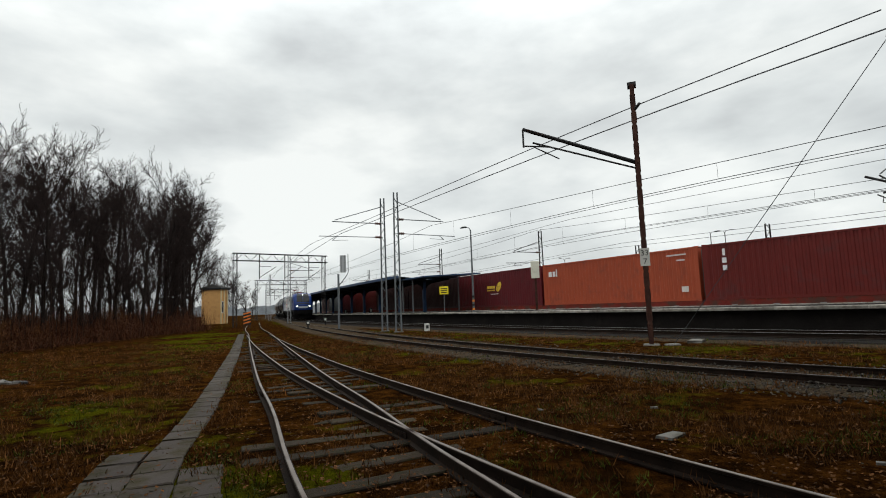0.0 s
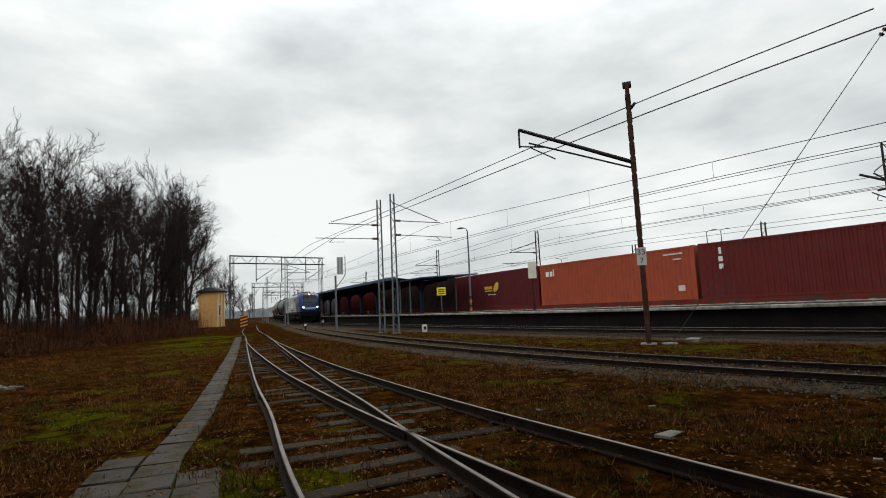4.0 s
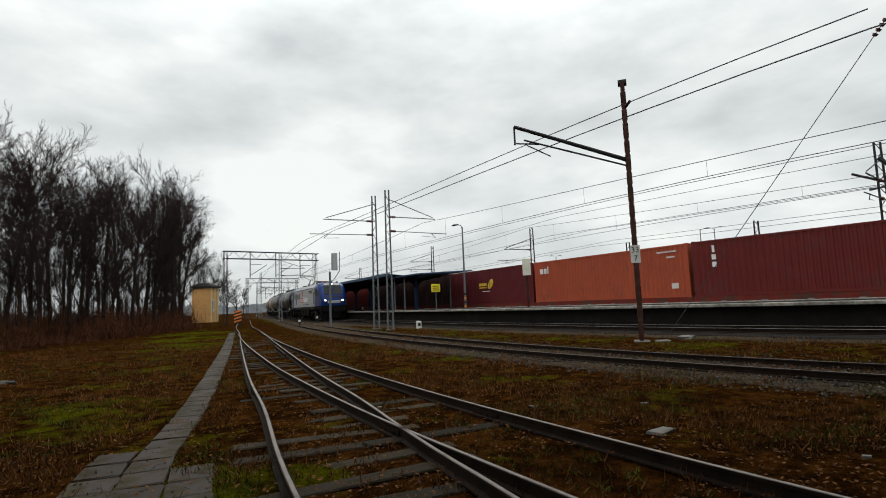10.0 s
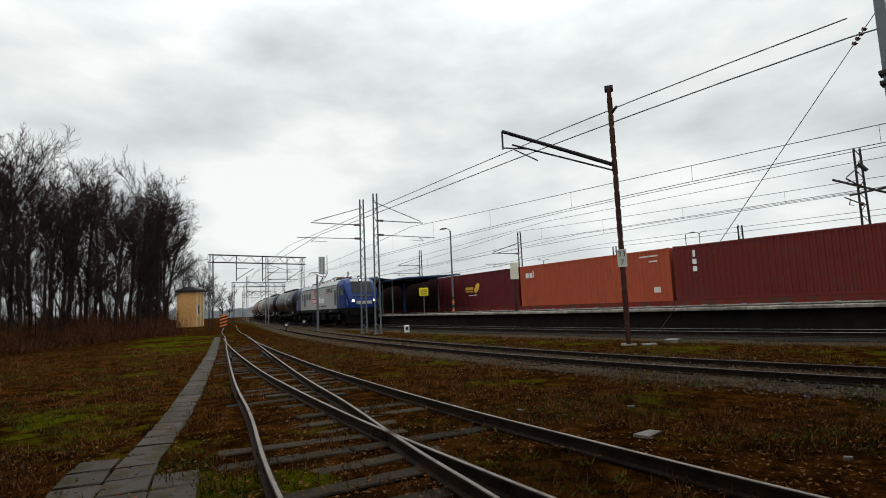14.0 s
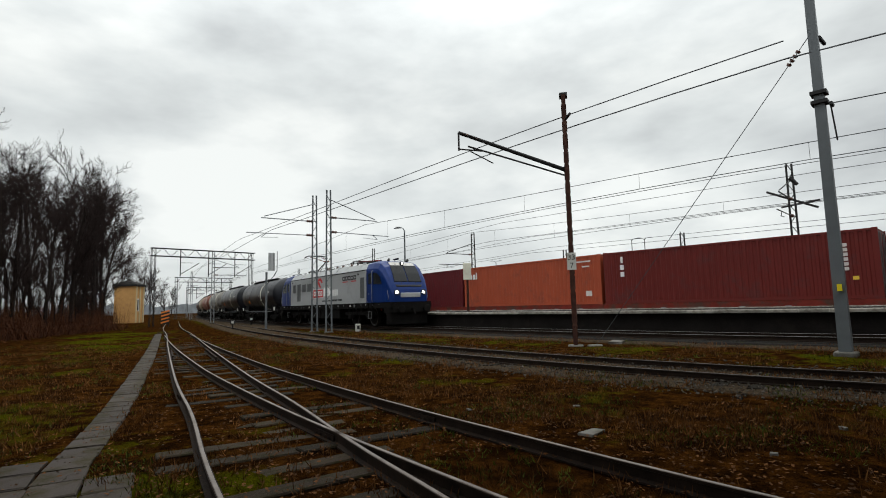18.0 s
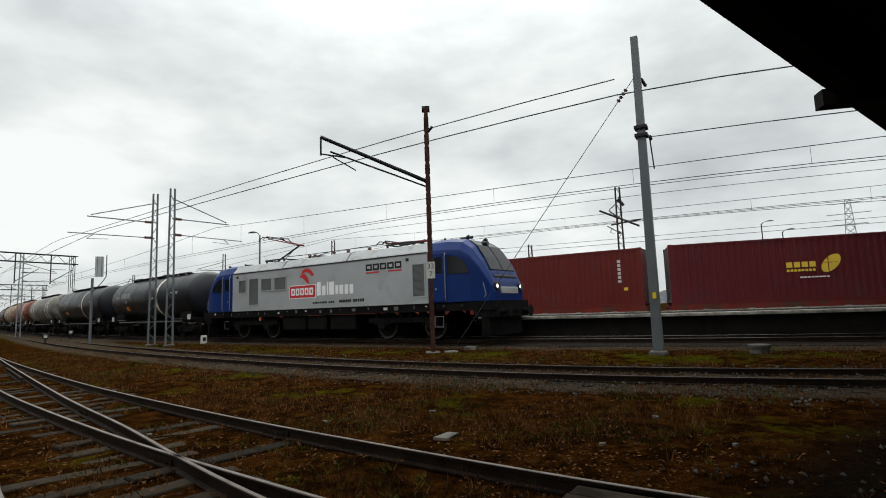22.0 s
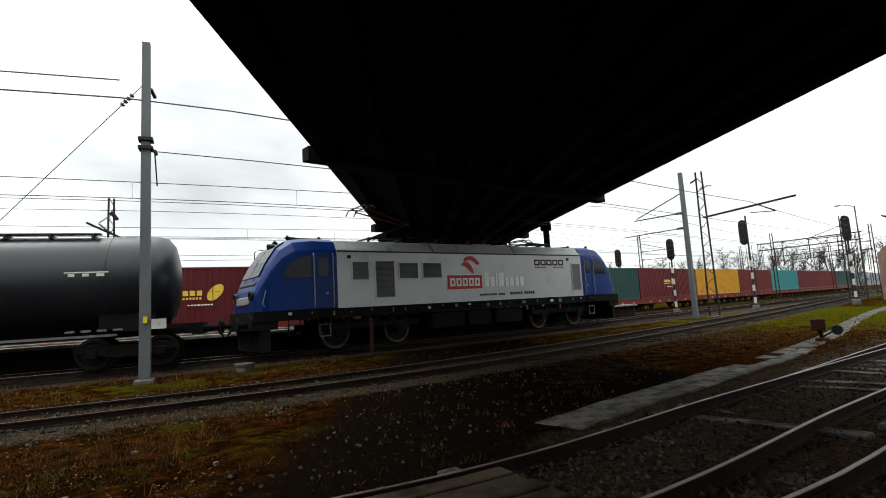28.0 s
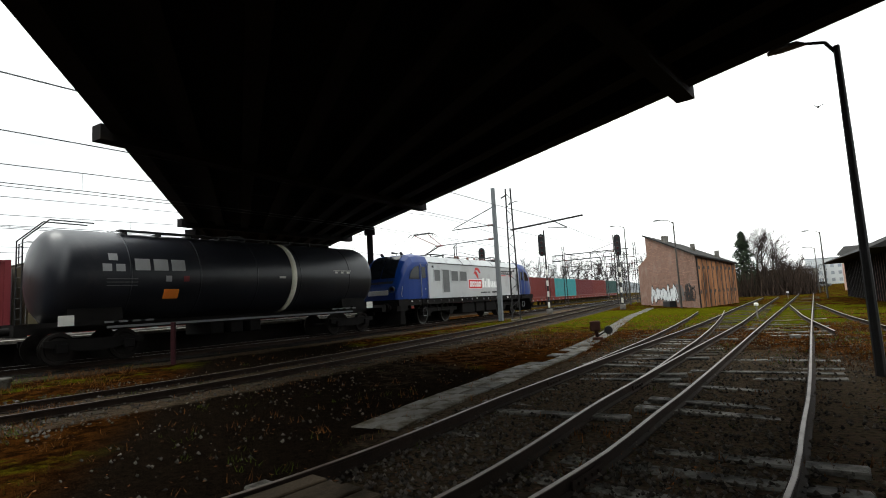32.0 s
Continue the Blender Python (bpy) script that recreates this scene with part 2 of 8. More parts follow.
M_drygrass = mat("dead_grass", (0.088, 0.037, 0.011), 0.85, 0, 0.4, 1.2, 20, 0, per_island=0.6)
# air haze over distance is painted as this pale blue-grey
M_far = mat("far_haze_tint", (0.26, 0.28, 0.30), 0.95, 0, 0.3, 0.2, 2, 0)


def ground_material(name="ground_soil_and_grass"):
    """Wet winter ground: dark earth, dead leaves, dead grass and moss; attributes tell where gravel covers it and where
    bridge shade is painted.
    """
    m = bpy.data.materials.new(name)
    m.use_nodes = True
    nt = m.node_tree
    n, l = nt.nodes.new, nt.links.new
    bsdf = nt.nodes["Principled BSDF"]
    tc = n("ShaderNodeTexCoord")

    def noise_node(scale, detail=6, rough=0.6):
        t = n("ShaderNodeTexNoise")
        t.inputs["Scale"].default_value, t.inputs["Detail"].default_value, t.inputs["Roughness"].default_value = scale, detail, rough
        l(tc.outputs["Object"], t.inputs["Vector"])
        return t

    def band(src, lo, hi):
        r = n("ShaderNodeMapRange")
        r.inputs["From Min"].default_value, r.inputs["From Max"].default_value = lo, hi
        l(src, r.inputs["Value"])
        return r.outputs[0]

    def mixc(f, a, b):
        x = n("ShaderNodeMix")
        x.data_type = "RGBA"
        l(f, x.inputs["Factor"])
        for k, v in (("A", a), ("B", b)):
            if isinstance(v, tuple):
                x.inputs[k].default_value = (*v, 1)
            else:
                l(v, x.inputs[k])
        return x.outputs["Result"]

    speck, mid, patch, fine = noise_node(55), noise_node(3.2), noise_node(0.5, 5), noise_node(140, 3)
    both = n("ShaderNodeMath")
    both.operation = "MULTIPLY_ADD"
    both.inputs[1].default_value = 0.55
    half = n("ShaderNodeMath")
    half.operation = "MULTIPLY"
    half.inputs[1].default_value = 0.45
    lump = noise_node(11, 7, 0.75)
    l(lump.outputs[0], half.inputs[0])
    l(speck.outputs[0], both.inputs[0])
    l(half.outputs[0], both.inputs[2])
    clod = both
    soil = mixc(band(clod.outputs[0], 0.40, 0.62), (0.0018, 0.0009, 0.0005), (0.021, 0.0083, 0.0022))
    dry = mixc(band(clod.outputs[0], 0.36, 0.66), (0.0045, 0.002, 0.0006), (0.072, 0.0265, 0.0055))
    green = mixc(band(clod.outputs[0], 0.34, 0.68), (0.006, 0.0066, 0.0004), (0.068, 0.066, 0.003))
    c = mixc(band(mid.outputs[0], 0.42, 0.60), soil, dry)
    gsum = n("ShaderNodeMath")
    gsum.operation = "MULTIPLY_ADD"
    gsum.inputs[1].default_value = 0.45
    l(mid.outputs[0], gsum.inputs[0])
    l(patch.outputs[0], gsum.inputs[2])
    moss = n("ShaderNodeAttribute")
    moss.attribute_name = "moss"
    addm = n("ShaderNodeMath")
    addm.operation = "ADD"
    l(gsum.outputs[0], addm.inputs[0])
    l(moss.outputs["Fac"], addm.inputs[1])
    c = mixc(band(addm.outputs[0], 0.74, 0.88), c, green)
    # the bridge's shade is painted here by mixing in a darker ground tone
    bridge_shade = n("ShaderNodeAttribute")
    bridge_shade.attribute_name = "bridge_shade"
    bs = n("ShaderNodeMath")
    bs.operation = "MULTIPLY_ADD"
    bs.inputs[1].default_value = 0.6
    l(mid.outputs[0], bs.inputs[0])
    l(bridge_shade.outputs["Fac"], bs.inputs[2])
    shade_tone = mixc(band(clod.outputs[0], 0.38, 0.66), (0.0012, 0.0009, 0.0007), (0.017, 0.0115, 0.0075))
    c = mixc(band(bs.outputs[0], 0.7, 1.0), c, shade_tone)
    vor = n("ShaderNodeTexVoronoi")
    vor.inputs["Scale"].default_value = 26.0
    l(tc.outputs["Object"], vor.inputs["Vector"])
    grey = n("ShaderNodeHueSaturation")
    grey.inputs["Saturation"].default_value = 0.12
    grey.inputs["Value"].default_value = 0.062
    l(vor.outputs["Color"], grey.inputs["Color"])
    warm = n("ShaderNodeMix")
    warm.data_type, warm.blend_type = "RGBA", "MULTIPLY"
    warm.inputs["Factor"].default_value = 1.0
    warm.inputs["B"].default_value = (1.0, 0.74, 0.50, 1)
    l(grey.outputs[0], warm.inputs["A"])
    at = n("ShaderNodeAttribute")
    at.attribute_name = "gravel"
    gs = n("ShaderNodeMath")
    gs.operation = "MULTIPLY_ADD"
    gs.inputs[1].default_value = 0.5
    l(mid.outputs[0], gs.inputs[0])
    l(at.outputs["Fac"], gs.inputs[2])
    c = mixc(band(gs.outputs[0], 0.65, 0.85), c, warm.outputs["Result"])
    l(c, bsdf.inputs["Base Color"])
    rr = n("ShaderNodeMapRange")
    rr.inputs["To Min"].default_value, rr.inputs["To Max"].default_value = 0.7, 1.0
    l(mid.outputs[0], rr.inputs["Value"])
    l(rr.outputs[0], bsdf.inputs["Roughness"])
    bsdf.inputs["Specular IOR Level"].default_value = 0.0
    hs = n("ShaderNodeMath")
    hs.operation = "MULTIPLY_ADD"
    hs.inputs[1].default_value = 0.6
    l(fine.outputs[0], hs.inputs[0])
    l(speck.outputs[0], hs.inputs[2])
    b = n("ShaderNodeBump")
    b.inputs["Strength"].default_value, b.inputs["Distance"].default_value = 0.9, 0.03
    l(hs.outputs[0], b.inputs["Height"])
    l(b.outputs[0], bsdf.inputs["Normal"])
    return m


M_ground = ground_material()
M_ballast = mat("dark_ballast_bed", (0.0075, 0.006, 0.005), 0.9, 0, 0.6, 4, 28, 0.9, 0.03, stain=(0.016, 0.012, 0.007), stain_at=0.58, stain_scale=1.5)


# ---------------------------------------------------------------- mesh helpers
def part(name, bm, material, parent=None, label="", smooth=False):
    me = bpy.data.meshes.new(name)
    bmesh.ops.recalc_face_normals(bm, faces=bm.faces)
    bm.to_mesh(me)
    bm.free()
    if smooth:
        me.polygons.foreach_set("use_smooth", [True] * len(me.polygons))
    me.materials.append(material)
    ob = new(name, me)
    if parent:
        ob.parent = parent
    if label:
        tagged(ob, label)
    return ob


def thing(name, label="", category="", group="", kind="", m=None):
    ob = new(name)
    ob.empty_display_size = 0.3
    if m is not None:
        ob.matrix_basis = m
    return tagged(ob, label, category, group, kind)


def quick(name, verts, faces, material, parent=None, smooth=False, label=""):
    me = bpy.data.meshes.new(name)
    me.from_pydata([tuple(v) for v in verts], [], faces)
    me.materials.append(material)
    if smooth:
        me.polygons.foreach_set("use_smooth", [True] * len(me.polygons))
    ob = new(name, me)
    if parent:
        ob.parent = parent
    if label:
        tagged(ob, label)
    return ob


def BM():
    return bmesh.new()


def box(bm, x0, x1, y0, y1, z0, z1, m=None, bev=0.0):
    v = [bm.verts.new(p) for p in ((x0, y0, z0), (x1, y0, z0), (x1, y1, z0), (x0, y1, z0), (x0, y0, z1), (x1, y0, z1), (x1, y1, z1), (x0, y1, z1))]
    fs = [bm.faces.new([v[i] for i in f]) for f in ((3, 2, 1, 0), (4, 5, 6, 7), (0, 1, 5, 4), (1, 2, 6, 5), (2, 3, 7, 6), (3, 0, 4, 7))]
    if bev:
        es = list({e for f in fs for e in f.edges})
        r = bmesh.ops.bevel(bm, geom=es, offset=bev, segments=1, affect="EDGES", profile=0.5)
        v = list({w for f in r["faces"] for w in f.verts})
    if m is not None:
        for w in v:
            w.co = m @ w.co
    return bm


def rod(bm, p0, p1, r0, r1=None, n=8):
    """Tapered rod from p0 to p1."""
    r1 = r0 if r1 is None else r1
    p0, p1 = Vector(p0), Vector(p1)
    d = (p1 - p0).normalized()
    a = d.orthogonal().normalized()
    b = d.cross(a)
    ring = []
    for p, r in ((p0, r0), (p1, r1)):
        ring.append([bm.verts.new(p + (a * math.cos(2 * math.pi * k / n) + b * math.sin(2 * math.pi * k / n)) * r) for k in range(n)])
    for k in range(n):
        bm.faces.new((ring[0][k], ring[0][(k + 1) % n], ring[1][(k + 1) % n], ring[1][k]))
    bm.faces.new(ring[0][::-1])
    bm.faces.new(ring[1])
    return bm


def lathe(bm, prof, n=24, axis="z", at=(0, 0, 0)):
    """Turned body: prof is a list of (radius, height)."""
    rings = []
    for r, h in prof:
        ring = []
        for k in range(n):
            a = 2 * math.pi * k / n
            c, s = r * math.cos(a), r * math.sin(a)
            p = {"z": (c, s, h), "x": (h, c, s), "y": (c, h, s)}[axis]
            ring.append(bm.verts.new((p[0] + at[0], p[1] + at[1], p[2] + at[2])))
        rings.append(ring)
    for i in range(len(rings) - 1):
        for k in range(n):
            bm.faces.new((rings[i][k], rings[i][(k + 1) % n], rings[i + 1][(k + 1) % n], rings[i + 1][k]))
    bm.faces.new(rings[0][::-1])
    bm.faces.new(rings[-1])
    return bm


def sweep(bm, path, prof):
    """Profile of (sideways to the left, up) points swept along a path of 3D points."""
    path = [Vector(p) for p in path]
    rings = []
    for i, p in enumerate(path):
        t = path[min(i + 1, len(path) - 1)] - path[max(i - 1, 0)]
        t.z = 0
        t.normalize()
        left = Vector((-t.y, t.x, 0))
        rings.append([bm.verts.new(p + left * a + Vector((0, 0, b))) for a, b in prof])
    k = len(prof)
    for i in range(len(rings) - 1):
        for j in range(k):
            bm.faces.new((rings[i][j], rings[i][(j + 1) % k], rings[i + 1][(j + 1) % k], rings[i + 1][j]))
    bm.faces.new(rings[0][::-1])
    bm.faces.new(rings[-1])
    return bm


def tube(bm, pts, r, n=5):
    for a, b in zip(pts[:-1], pts[1:]):
        rod(bm, a, b, r, r, n)
    return bm


def text_bm(body, size, depth=0.004, spacing=1.0, shear=0.0):
    """Letters of the built-in font as a bmesh in the xz plane, facing -y, centred on the origin."""
    cu = bpy.data.curves.new("letters", "FONT")
    cu.body, cu.size, cu.extrude, cu.align_x, cu.align_y = body, size, depth / 2, "CENTER", "CENTER"
    cu.space_character, cu.shear, cu.resolution_u = spacing, shear, 3
    ob = bpy.data.objects.new("letters", cu)
    scene.collection.objects.link(ob)
    dg = bpy.context.evaluated_depsgraph_get()
    me = bpy.data.meshes.new_from_object(ob.evaluated_get(dg))
    bm = BM()
    bm.from_mesh(me)
    bpy.data.objects.remove(ob)
    bpy.data.meshes.remove(me)
    bpy.data.curves.remove(cu)
    bmesh.ops.rotate(bm, verts=bm.verts, matrix=Euler((radians(90), 0, 0)).to_matrix())
    return bm


def moved(bm, m):
    bmesh.ops.transform(bm, matrix=m, verts=bm.verts)
    return bm


# ---------------------------------------------------------------- the line's plan
STEP = 0.5
S_ALL = np.arange(-700, 700 + STEP, STEP)


TURN_K, REACH_K = 0.887, 1.04


def W(x, y):
    """Survey point to plan point: bearings about the camera's foot are closed up, distances drawn out."""
    r, a = np.hypot(x, y) * REACH_K, np.arctan2(-np.asarray(x, float), y) * TURN_K
    return -r * np.sin(a), r * np.cos(a)


def U(x, y):
    """Plan point back to survey point."""
    r, a = np.hypot(x, y) / REACH_K, np.arctan2(-np.asarray(x, float), y) / TURN_K
    return -r * np.sin(a), r * np.cos(a)


def plan_line(head, start):
    """Plan curve from its survey headings (radians) with s = 0 at start."""
    dx, dy = np.cos(head), np.sin(head)
    x = np.concatenate([[0], np.cumsum((dx[1:] + dx[:-1]) / 2 * STEP)])
    y = np.concatenate([[0], np.cumsum((dy[1:] + dy[:-1]) / 2 * STEP)])
    i = len(S_ALL) // 2
    x, y = W(x - x[i] + start[0], y - y[i] + start[1])
    return x, y, np.unwrap(np.arctan2(np.gradient(y), np.gradient(x)))


_u = S_ALL + 4.0
MAIN = plan_line(np.radians(-54.1 + np.where(_u > 0, 6.0 * np.tanh(_u / 31.0), 17.7 * np.tanh(_u / 97.0))), (17.58 * math.cos(radians(38)), 17.58 * math.sin(radians(38))))
_v = S_ALL + 4.13
MID = plan_line(np.radians(-54.39 + np.where(_v > 0, 11.0 * np.tanh(_v / 25.0), 14.4 * np.tanh(_v / 31.5))), (11.516 * math.cos(radians(38)), 11.516 * math.sin(radians(38))))


def C(s, off=0.0, z=0.0, line=MAIN):
    """Point at s metres along a curved line (0 beside the camera), off metres further from the camera. On MAIN off = 0 is the near side of its trains."""
    h = np.interp(s, S_ALL, line[2])
    return Vector((np.interp(s, S_ALL, line[0]) - math.sin(h) * off, np.interp(s, S_ALL, line[1]) + math.cos(h) * off, z))


def heading(s, line=MAIN):
    return math.degrees(np.interp(s, S_ALL, line[2]))


def on_line(s, off=0.0, z=0.0, turn=0.0):
    p = C(s, off, z)
    return pose(p.x, p.y, p.z, 0, 0, heading(s) + turn)


def arc_table(off):
    """Running length along MAIN at an offset, nought at s = 0."""
    x, y = MAIN[0] - np.sin(MAIN[2]) * off, MAIN[1] + np.cos(MAIN[2]) * off
    a = np.concatenate([[0], np.cumsum(np.hypot(np.diff(x), np.diff(y)))])
    return a - a[len(S_ALL) // 2]


def on_arc(a, off, z, table):
    """Pose on MAIN's offset line, a metres of true length from its middle."""
    return on_line(float(np.interp(a, table, S_ALL)), off, z)


def s_off(x, y, line=MAIN):
    """Along and across coordinates of plan points (arrays)."""
    x, y = np.atleast_1d(x), np.atleast_1d(y)
    best, bi = np.full(x.shape, 1e9), np.zeros(x.shape, int)
    for i in range(0, len(S_ALL), 8):
        d = (line[0][i] - x) ** 2 + (line[1][i] - y) ** 2
        m = d < best
        best[m], bi[m] = d[m], i
    return S_ALL[bi], -(x - line[0][bi]) * np.sin(line[2][bi]) + (y - line[1][bi]) * np.cos(line[2][bi])


Z_MAIN, OFF_MAIN, OFF_BOX, Z_PLAT = 0.30, 1.45, 10.7, 1.07
PROFILE = ([-12, -8.4, -4.2, -2.2, 0.0, 40], [-0.15, -0.11, -0.06, 0.02, 0.08, 0.1])


def ground_z(x, y):
    return np.interp(s_off(x, y)[1], *PROFILE)


def lookup_grid():
    """Ground level and distance across the middle track on a half-metre grid round the camera."""
    xs, ys = np.arange(-60, 70, 0.5), np.arange(-70, 90, 0.5)
    X, Y = np.meshgrid(xs, ys)
    z = ground_z(X.ravel(), Y.ravel()).reshape(X.shape)
    o = s_off(X.ravel(), Y.ravel(), MID)[1].reshape(X.shape)
    return z.tolist(), o.tolist()


GRID_Z, GRID_O = lookup_grid()


def cell(x, y):
    return min(319, max(0, round((y + 70) * 2))), min(259, max(0, round((x + 60) * 2)))


def gz(x, y):
    j, i = cell(x, y)
    return GRID_Z[j][i]


def z_mid(s):
    return float(np.interp(s, [8, 70], [0.06, 0.28]))


def spline(pts, step=0.5, survey=True):
    """Smooth path through survey or plan points (Catmull-Rom), resampled at even steps."""
    P = [Vector((*(W(p[0], p[1]) if survey else p), 0)) for p in pts]
    P = [P[0] * 2 - P[1]] + P + [P[-1] * 2 - P[-2]]
    out = []
    for i in range(1, len(P) - 2):
        n = max(2, int((P[i + 1] - P[i]).length / 0.25))
        for k in range(n):
            t = k / n
            out.append(0.5 * ((2 * P[i]) + (P[i + 1] - P[i - 1]) * t + (2 * P[i - 1] - 5 * P[i] + 4 * P[i + 1] - P[i + 2]) * t * t + (3 * P[i] - P[i - 1] - 3 * P[i + 1] + P[i + 2]) * t ** 3))
    out.append(P[-2])
    res, acc = [out[0]], 0.0
    for a, b in zip(out[:-1], out[1:]):
        acc += (b - a).length
        if acc >= step:
            res.append(b)
            acc = 0.0
    return res


def even(path, step):
    """The same line with points at even steps."""
    out, acc, want = [path[0]], 0.0, step
    for a, b in zip(path[:-1], path[1:]):
        L = (b - a).length
        while acc + L >= want:
            out.append(a.lerp(b, (want - acc) / L))
            want += step
        acc += L
    return out


def shifted(path, off):
    """The path moved off metres to its left."""
    r = []
    for i, p in enumerate(path):
        t = (path[min(i + 1, len(path) - 1)] - path[max(i - 1, 0)])
        t.normalize()
        r.append(Vector((p.x - t.y * off, p.y + t.x * off, p.z)))
    return r


SIDING_B = spline([(-30.6, 86.7), (-19.1, 53.9), (-13.0, 38.0), (-8.4, 25.5), (-3.9, 13.5), (-2.0, 8.75), (-1.05, 6.2), (-0.4, 4.6), (0.6, 2.4), (2.25, 0.05), (4.18, -2.0), (5.97, -3.53), (8.9, -5.95), (19.4, -14.4), (34, -26.2), (47.5, -37.1), (66, -52), (94.8, -75.2)], survey=False)
SIDING_A = spline([(-14.2, 36.0), (-9.25, 25.1), (-5.35, 17.0), (-2.7, 11.87), (0.71, 6.03), (3.9, 0.6), (7.2, -4.0), (10.4, -8.6), (16.0, -16.8), (21.3, -24.1), (28.3, -33.7), (41.8, -52.6)])
# edges of the road bridge in plan
def EDGE_L(x):
    return 3.45 + 0.2757 * x


def EDGE_R(x):
    return -11.95 + 0.447 * x


# ---------------------------------------------------------------- ground
def spaced(inner, outer, step):
    c, v = [0.0], 0.0
    while v < outer:
        v += step if v < inner else step * 1.13 ** (0.9 * (v - inner) / step / 6) if v < 120 else v * 0.35
        c.append(v)
    return c


def build_ground():
    px, py = spaced(34, 2500, 0.35), spaced(34, 2500, 0.35)
    xs = np.array([-v for v in px[:0:-1]] + px) + 4.0
    ys = np.array([-v for v in py[:0:-1]] + py) + 4.0
    X, Y = np.meshgrid(xs, ys)
    x, y = X.ravel(), Y.ravel()
    o = s_off(x, y)[1]
    om = s_off(x, y, MID)[1]
    z = np.interp(o, *PROFILE)
    near = (np.abs(x) < 60) & (np.abs(y) < 60)
    bump = np.array([noise.noise((a * 0.9, b * 0.9, 0)) * 0.035 + noise.noise((a * 3.1, b * 3.1, 5)) * 0.018 if k else 0.0 for a, b, k in zip(x, y, near)])
    # keep the surface just under the rails and slabs
    db = np.full(x.shape, 99.0)
    for path in (SIDING_A, SIDING_B):
        for p in path[::2]:
            db = np.minimum(db, np.hypot(x - p.x, y - p.y))
    z = z + bump * np.clip((db - 1.2) / 1.5, 0.8, 1)
    z = np.where(db < 1.3, z - 0.012, z)
    nx, ny = len(xs), len(ys)
    faces = [(j * nx + i, j * nx + i + 1, (j + 1) * nx + i + 1, (j + 1) * nx + i) for j in range(ny - 1) for i in range(nx - 1)]
    ob = quick("ground", np.stack([x, y, z], 1), faces, M_ground, smooth=True)
    # mask for painted shade, set to the bridge's outline in plan
    bridge_shade = np.clip(np.minimum(EDGE_L(x) - y, y - EDGE_R(x) - 3.5) / 2.5, 0, 1)
    gravel = np.interp(np.abs(om), [1.4, 2.5], [0.75, 0.0]) + np.interp(np.abs(o - OFF_MAIN), [1.8, 3.5], [0.8, 0.0]) + np.interp(np.abs(o - OFF_BOX), [1.8, 3.5], [0.8, 0])
    ys_ = U(x, y)[1]
    right = np.clip((2.5 - ys_) / 4.0, 0, 1) * np.clip((ys_ + 16) / 6, 0, 1)
    gravel = np.maximum(gravel, np.clip(1.7 - db / 2.0, 0, 1) * right * 0.66)
    gravel = np.maximum(gravel, np.clip((om + 6.5) / 2, 0, 1) * np.clip(-om / 1, 0, 1) * right * 0.42)
    tuft = np.zeros(x.shape)
    for a, b, r, k in ((-5.7, 8.8, 1.9, 0.15), (-2.1, 5.5, 0.8, 0.16), (-1.4, 5.6, 0.7, 0.16), (-12.6, 28, 2.6, 0.16), (-15.5, 35, 3.5, 0.18), (-19.5, 44, 4.5, 0.18)):
        tuft = np.maximum(tuft, k * np.clip(1.5 - np.hypot(x - a, y - b) / r, 0, 1))
    x, y = U(x, y)
    moss = -0.10 + tuft + 0.16 * np.clip(1 - np.abs(o + 2.4) / 1.8, 0, 1) + 0.40 * np.clip(1.6 - np.hypot(x - 26, y + 22) / 9, 0, 1) + 0.13 * np.clip((-14 - y) / 8, 0, 1) + 0.10 * np.clip(1 - np.hypot(x + 2.2, y - 6) / 2.2, 0, 1) + 0.09 * np.clip(1 - np.abs(db - 4.0) / 2.0, 0, 1) * (y > 2)
    for nm, val in (("gravel", gravel), ("moss", moss), ("bridge_shade", bridge_shade)):
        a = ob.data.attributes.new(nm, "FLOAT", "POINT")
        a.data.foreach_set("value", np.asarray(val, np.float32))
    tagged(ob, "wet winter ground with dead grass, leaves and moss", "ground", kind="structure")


build_ground()

# ---------------------------------------------------------------- rails
RAIL = [(-0.06, 0.0), (0.06, 0.0), (0.06, 0.02), (0.009, 0.035), (0.009, 0.115), (0.030, 0.125), (0.030, 0.148), (-0.030, 0.148), (-0.030, 0.125), (-0.009, 0.115), (-0.009, 0.035), (-0.06, 0.02)]
HEAD = [(-0.021, 0.148), (0.021, 0.148), (0.018, 0.153), (-0.018, 0.153)]
GAUGE = 1.505


def rail(parent, path, ztop, top_mat):
    path = [Vector((p.x, p.y, ztop - 0.153)) for p in path]
    part("rail", sweep(BM(), path, RAIL), M_rail, parent)
    part("rail_head", sweep(BM(), path, HEAD), top_mat, parent, "worn bright running surface")


def line_path(off, s0, s1, step=1.0, line=MAIN):
    return [C(s, off, 0, line) for s in np.arange(s0, s1 + step, step)]


def track(name, label, path, ztop, top_mat=M_railtop):
    t = thing(name, label, "railway track", kind="structure")
    for side in (-GAUGE / 2, GAUGE / 2):
        rail(t, shifted(path, side), ztop, top_mat)
    return t


BED = [(-2.3, -0.4), (2.3, -0.4), (1.5, -0.03), (-1.5, -0.03)]


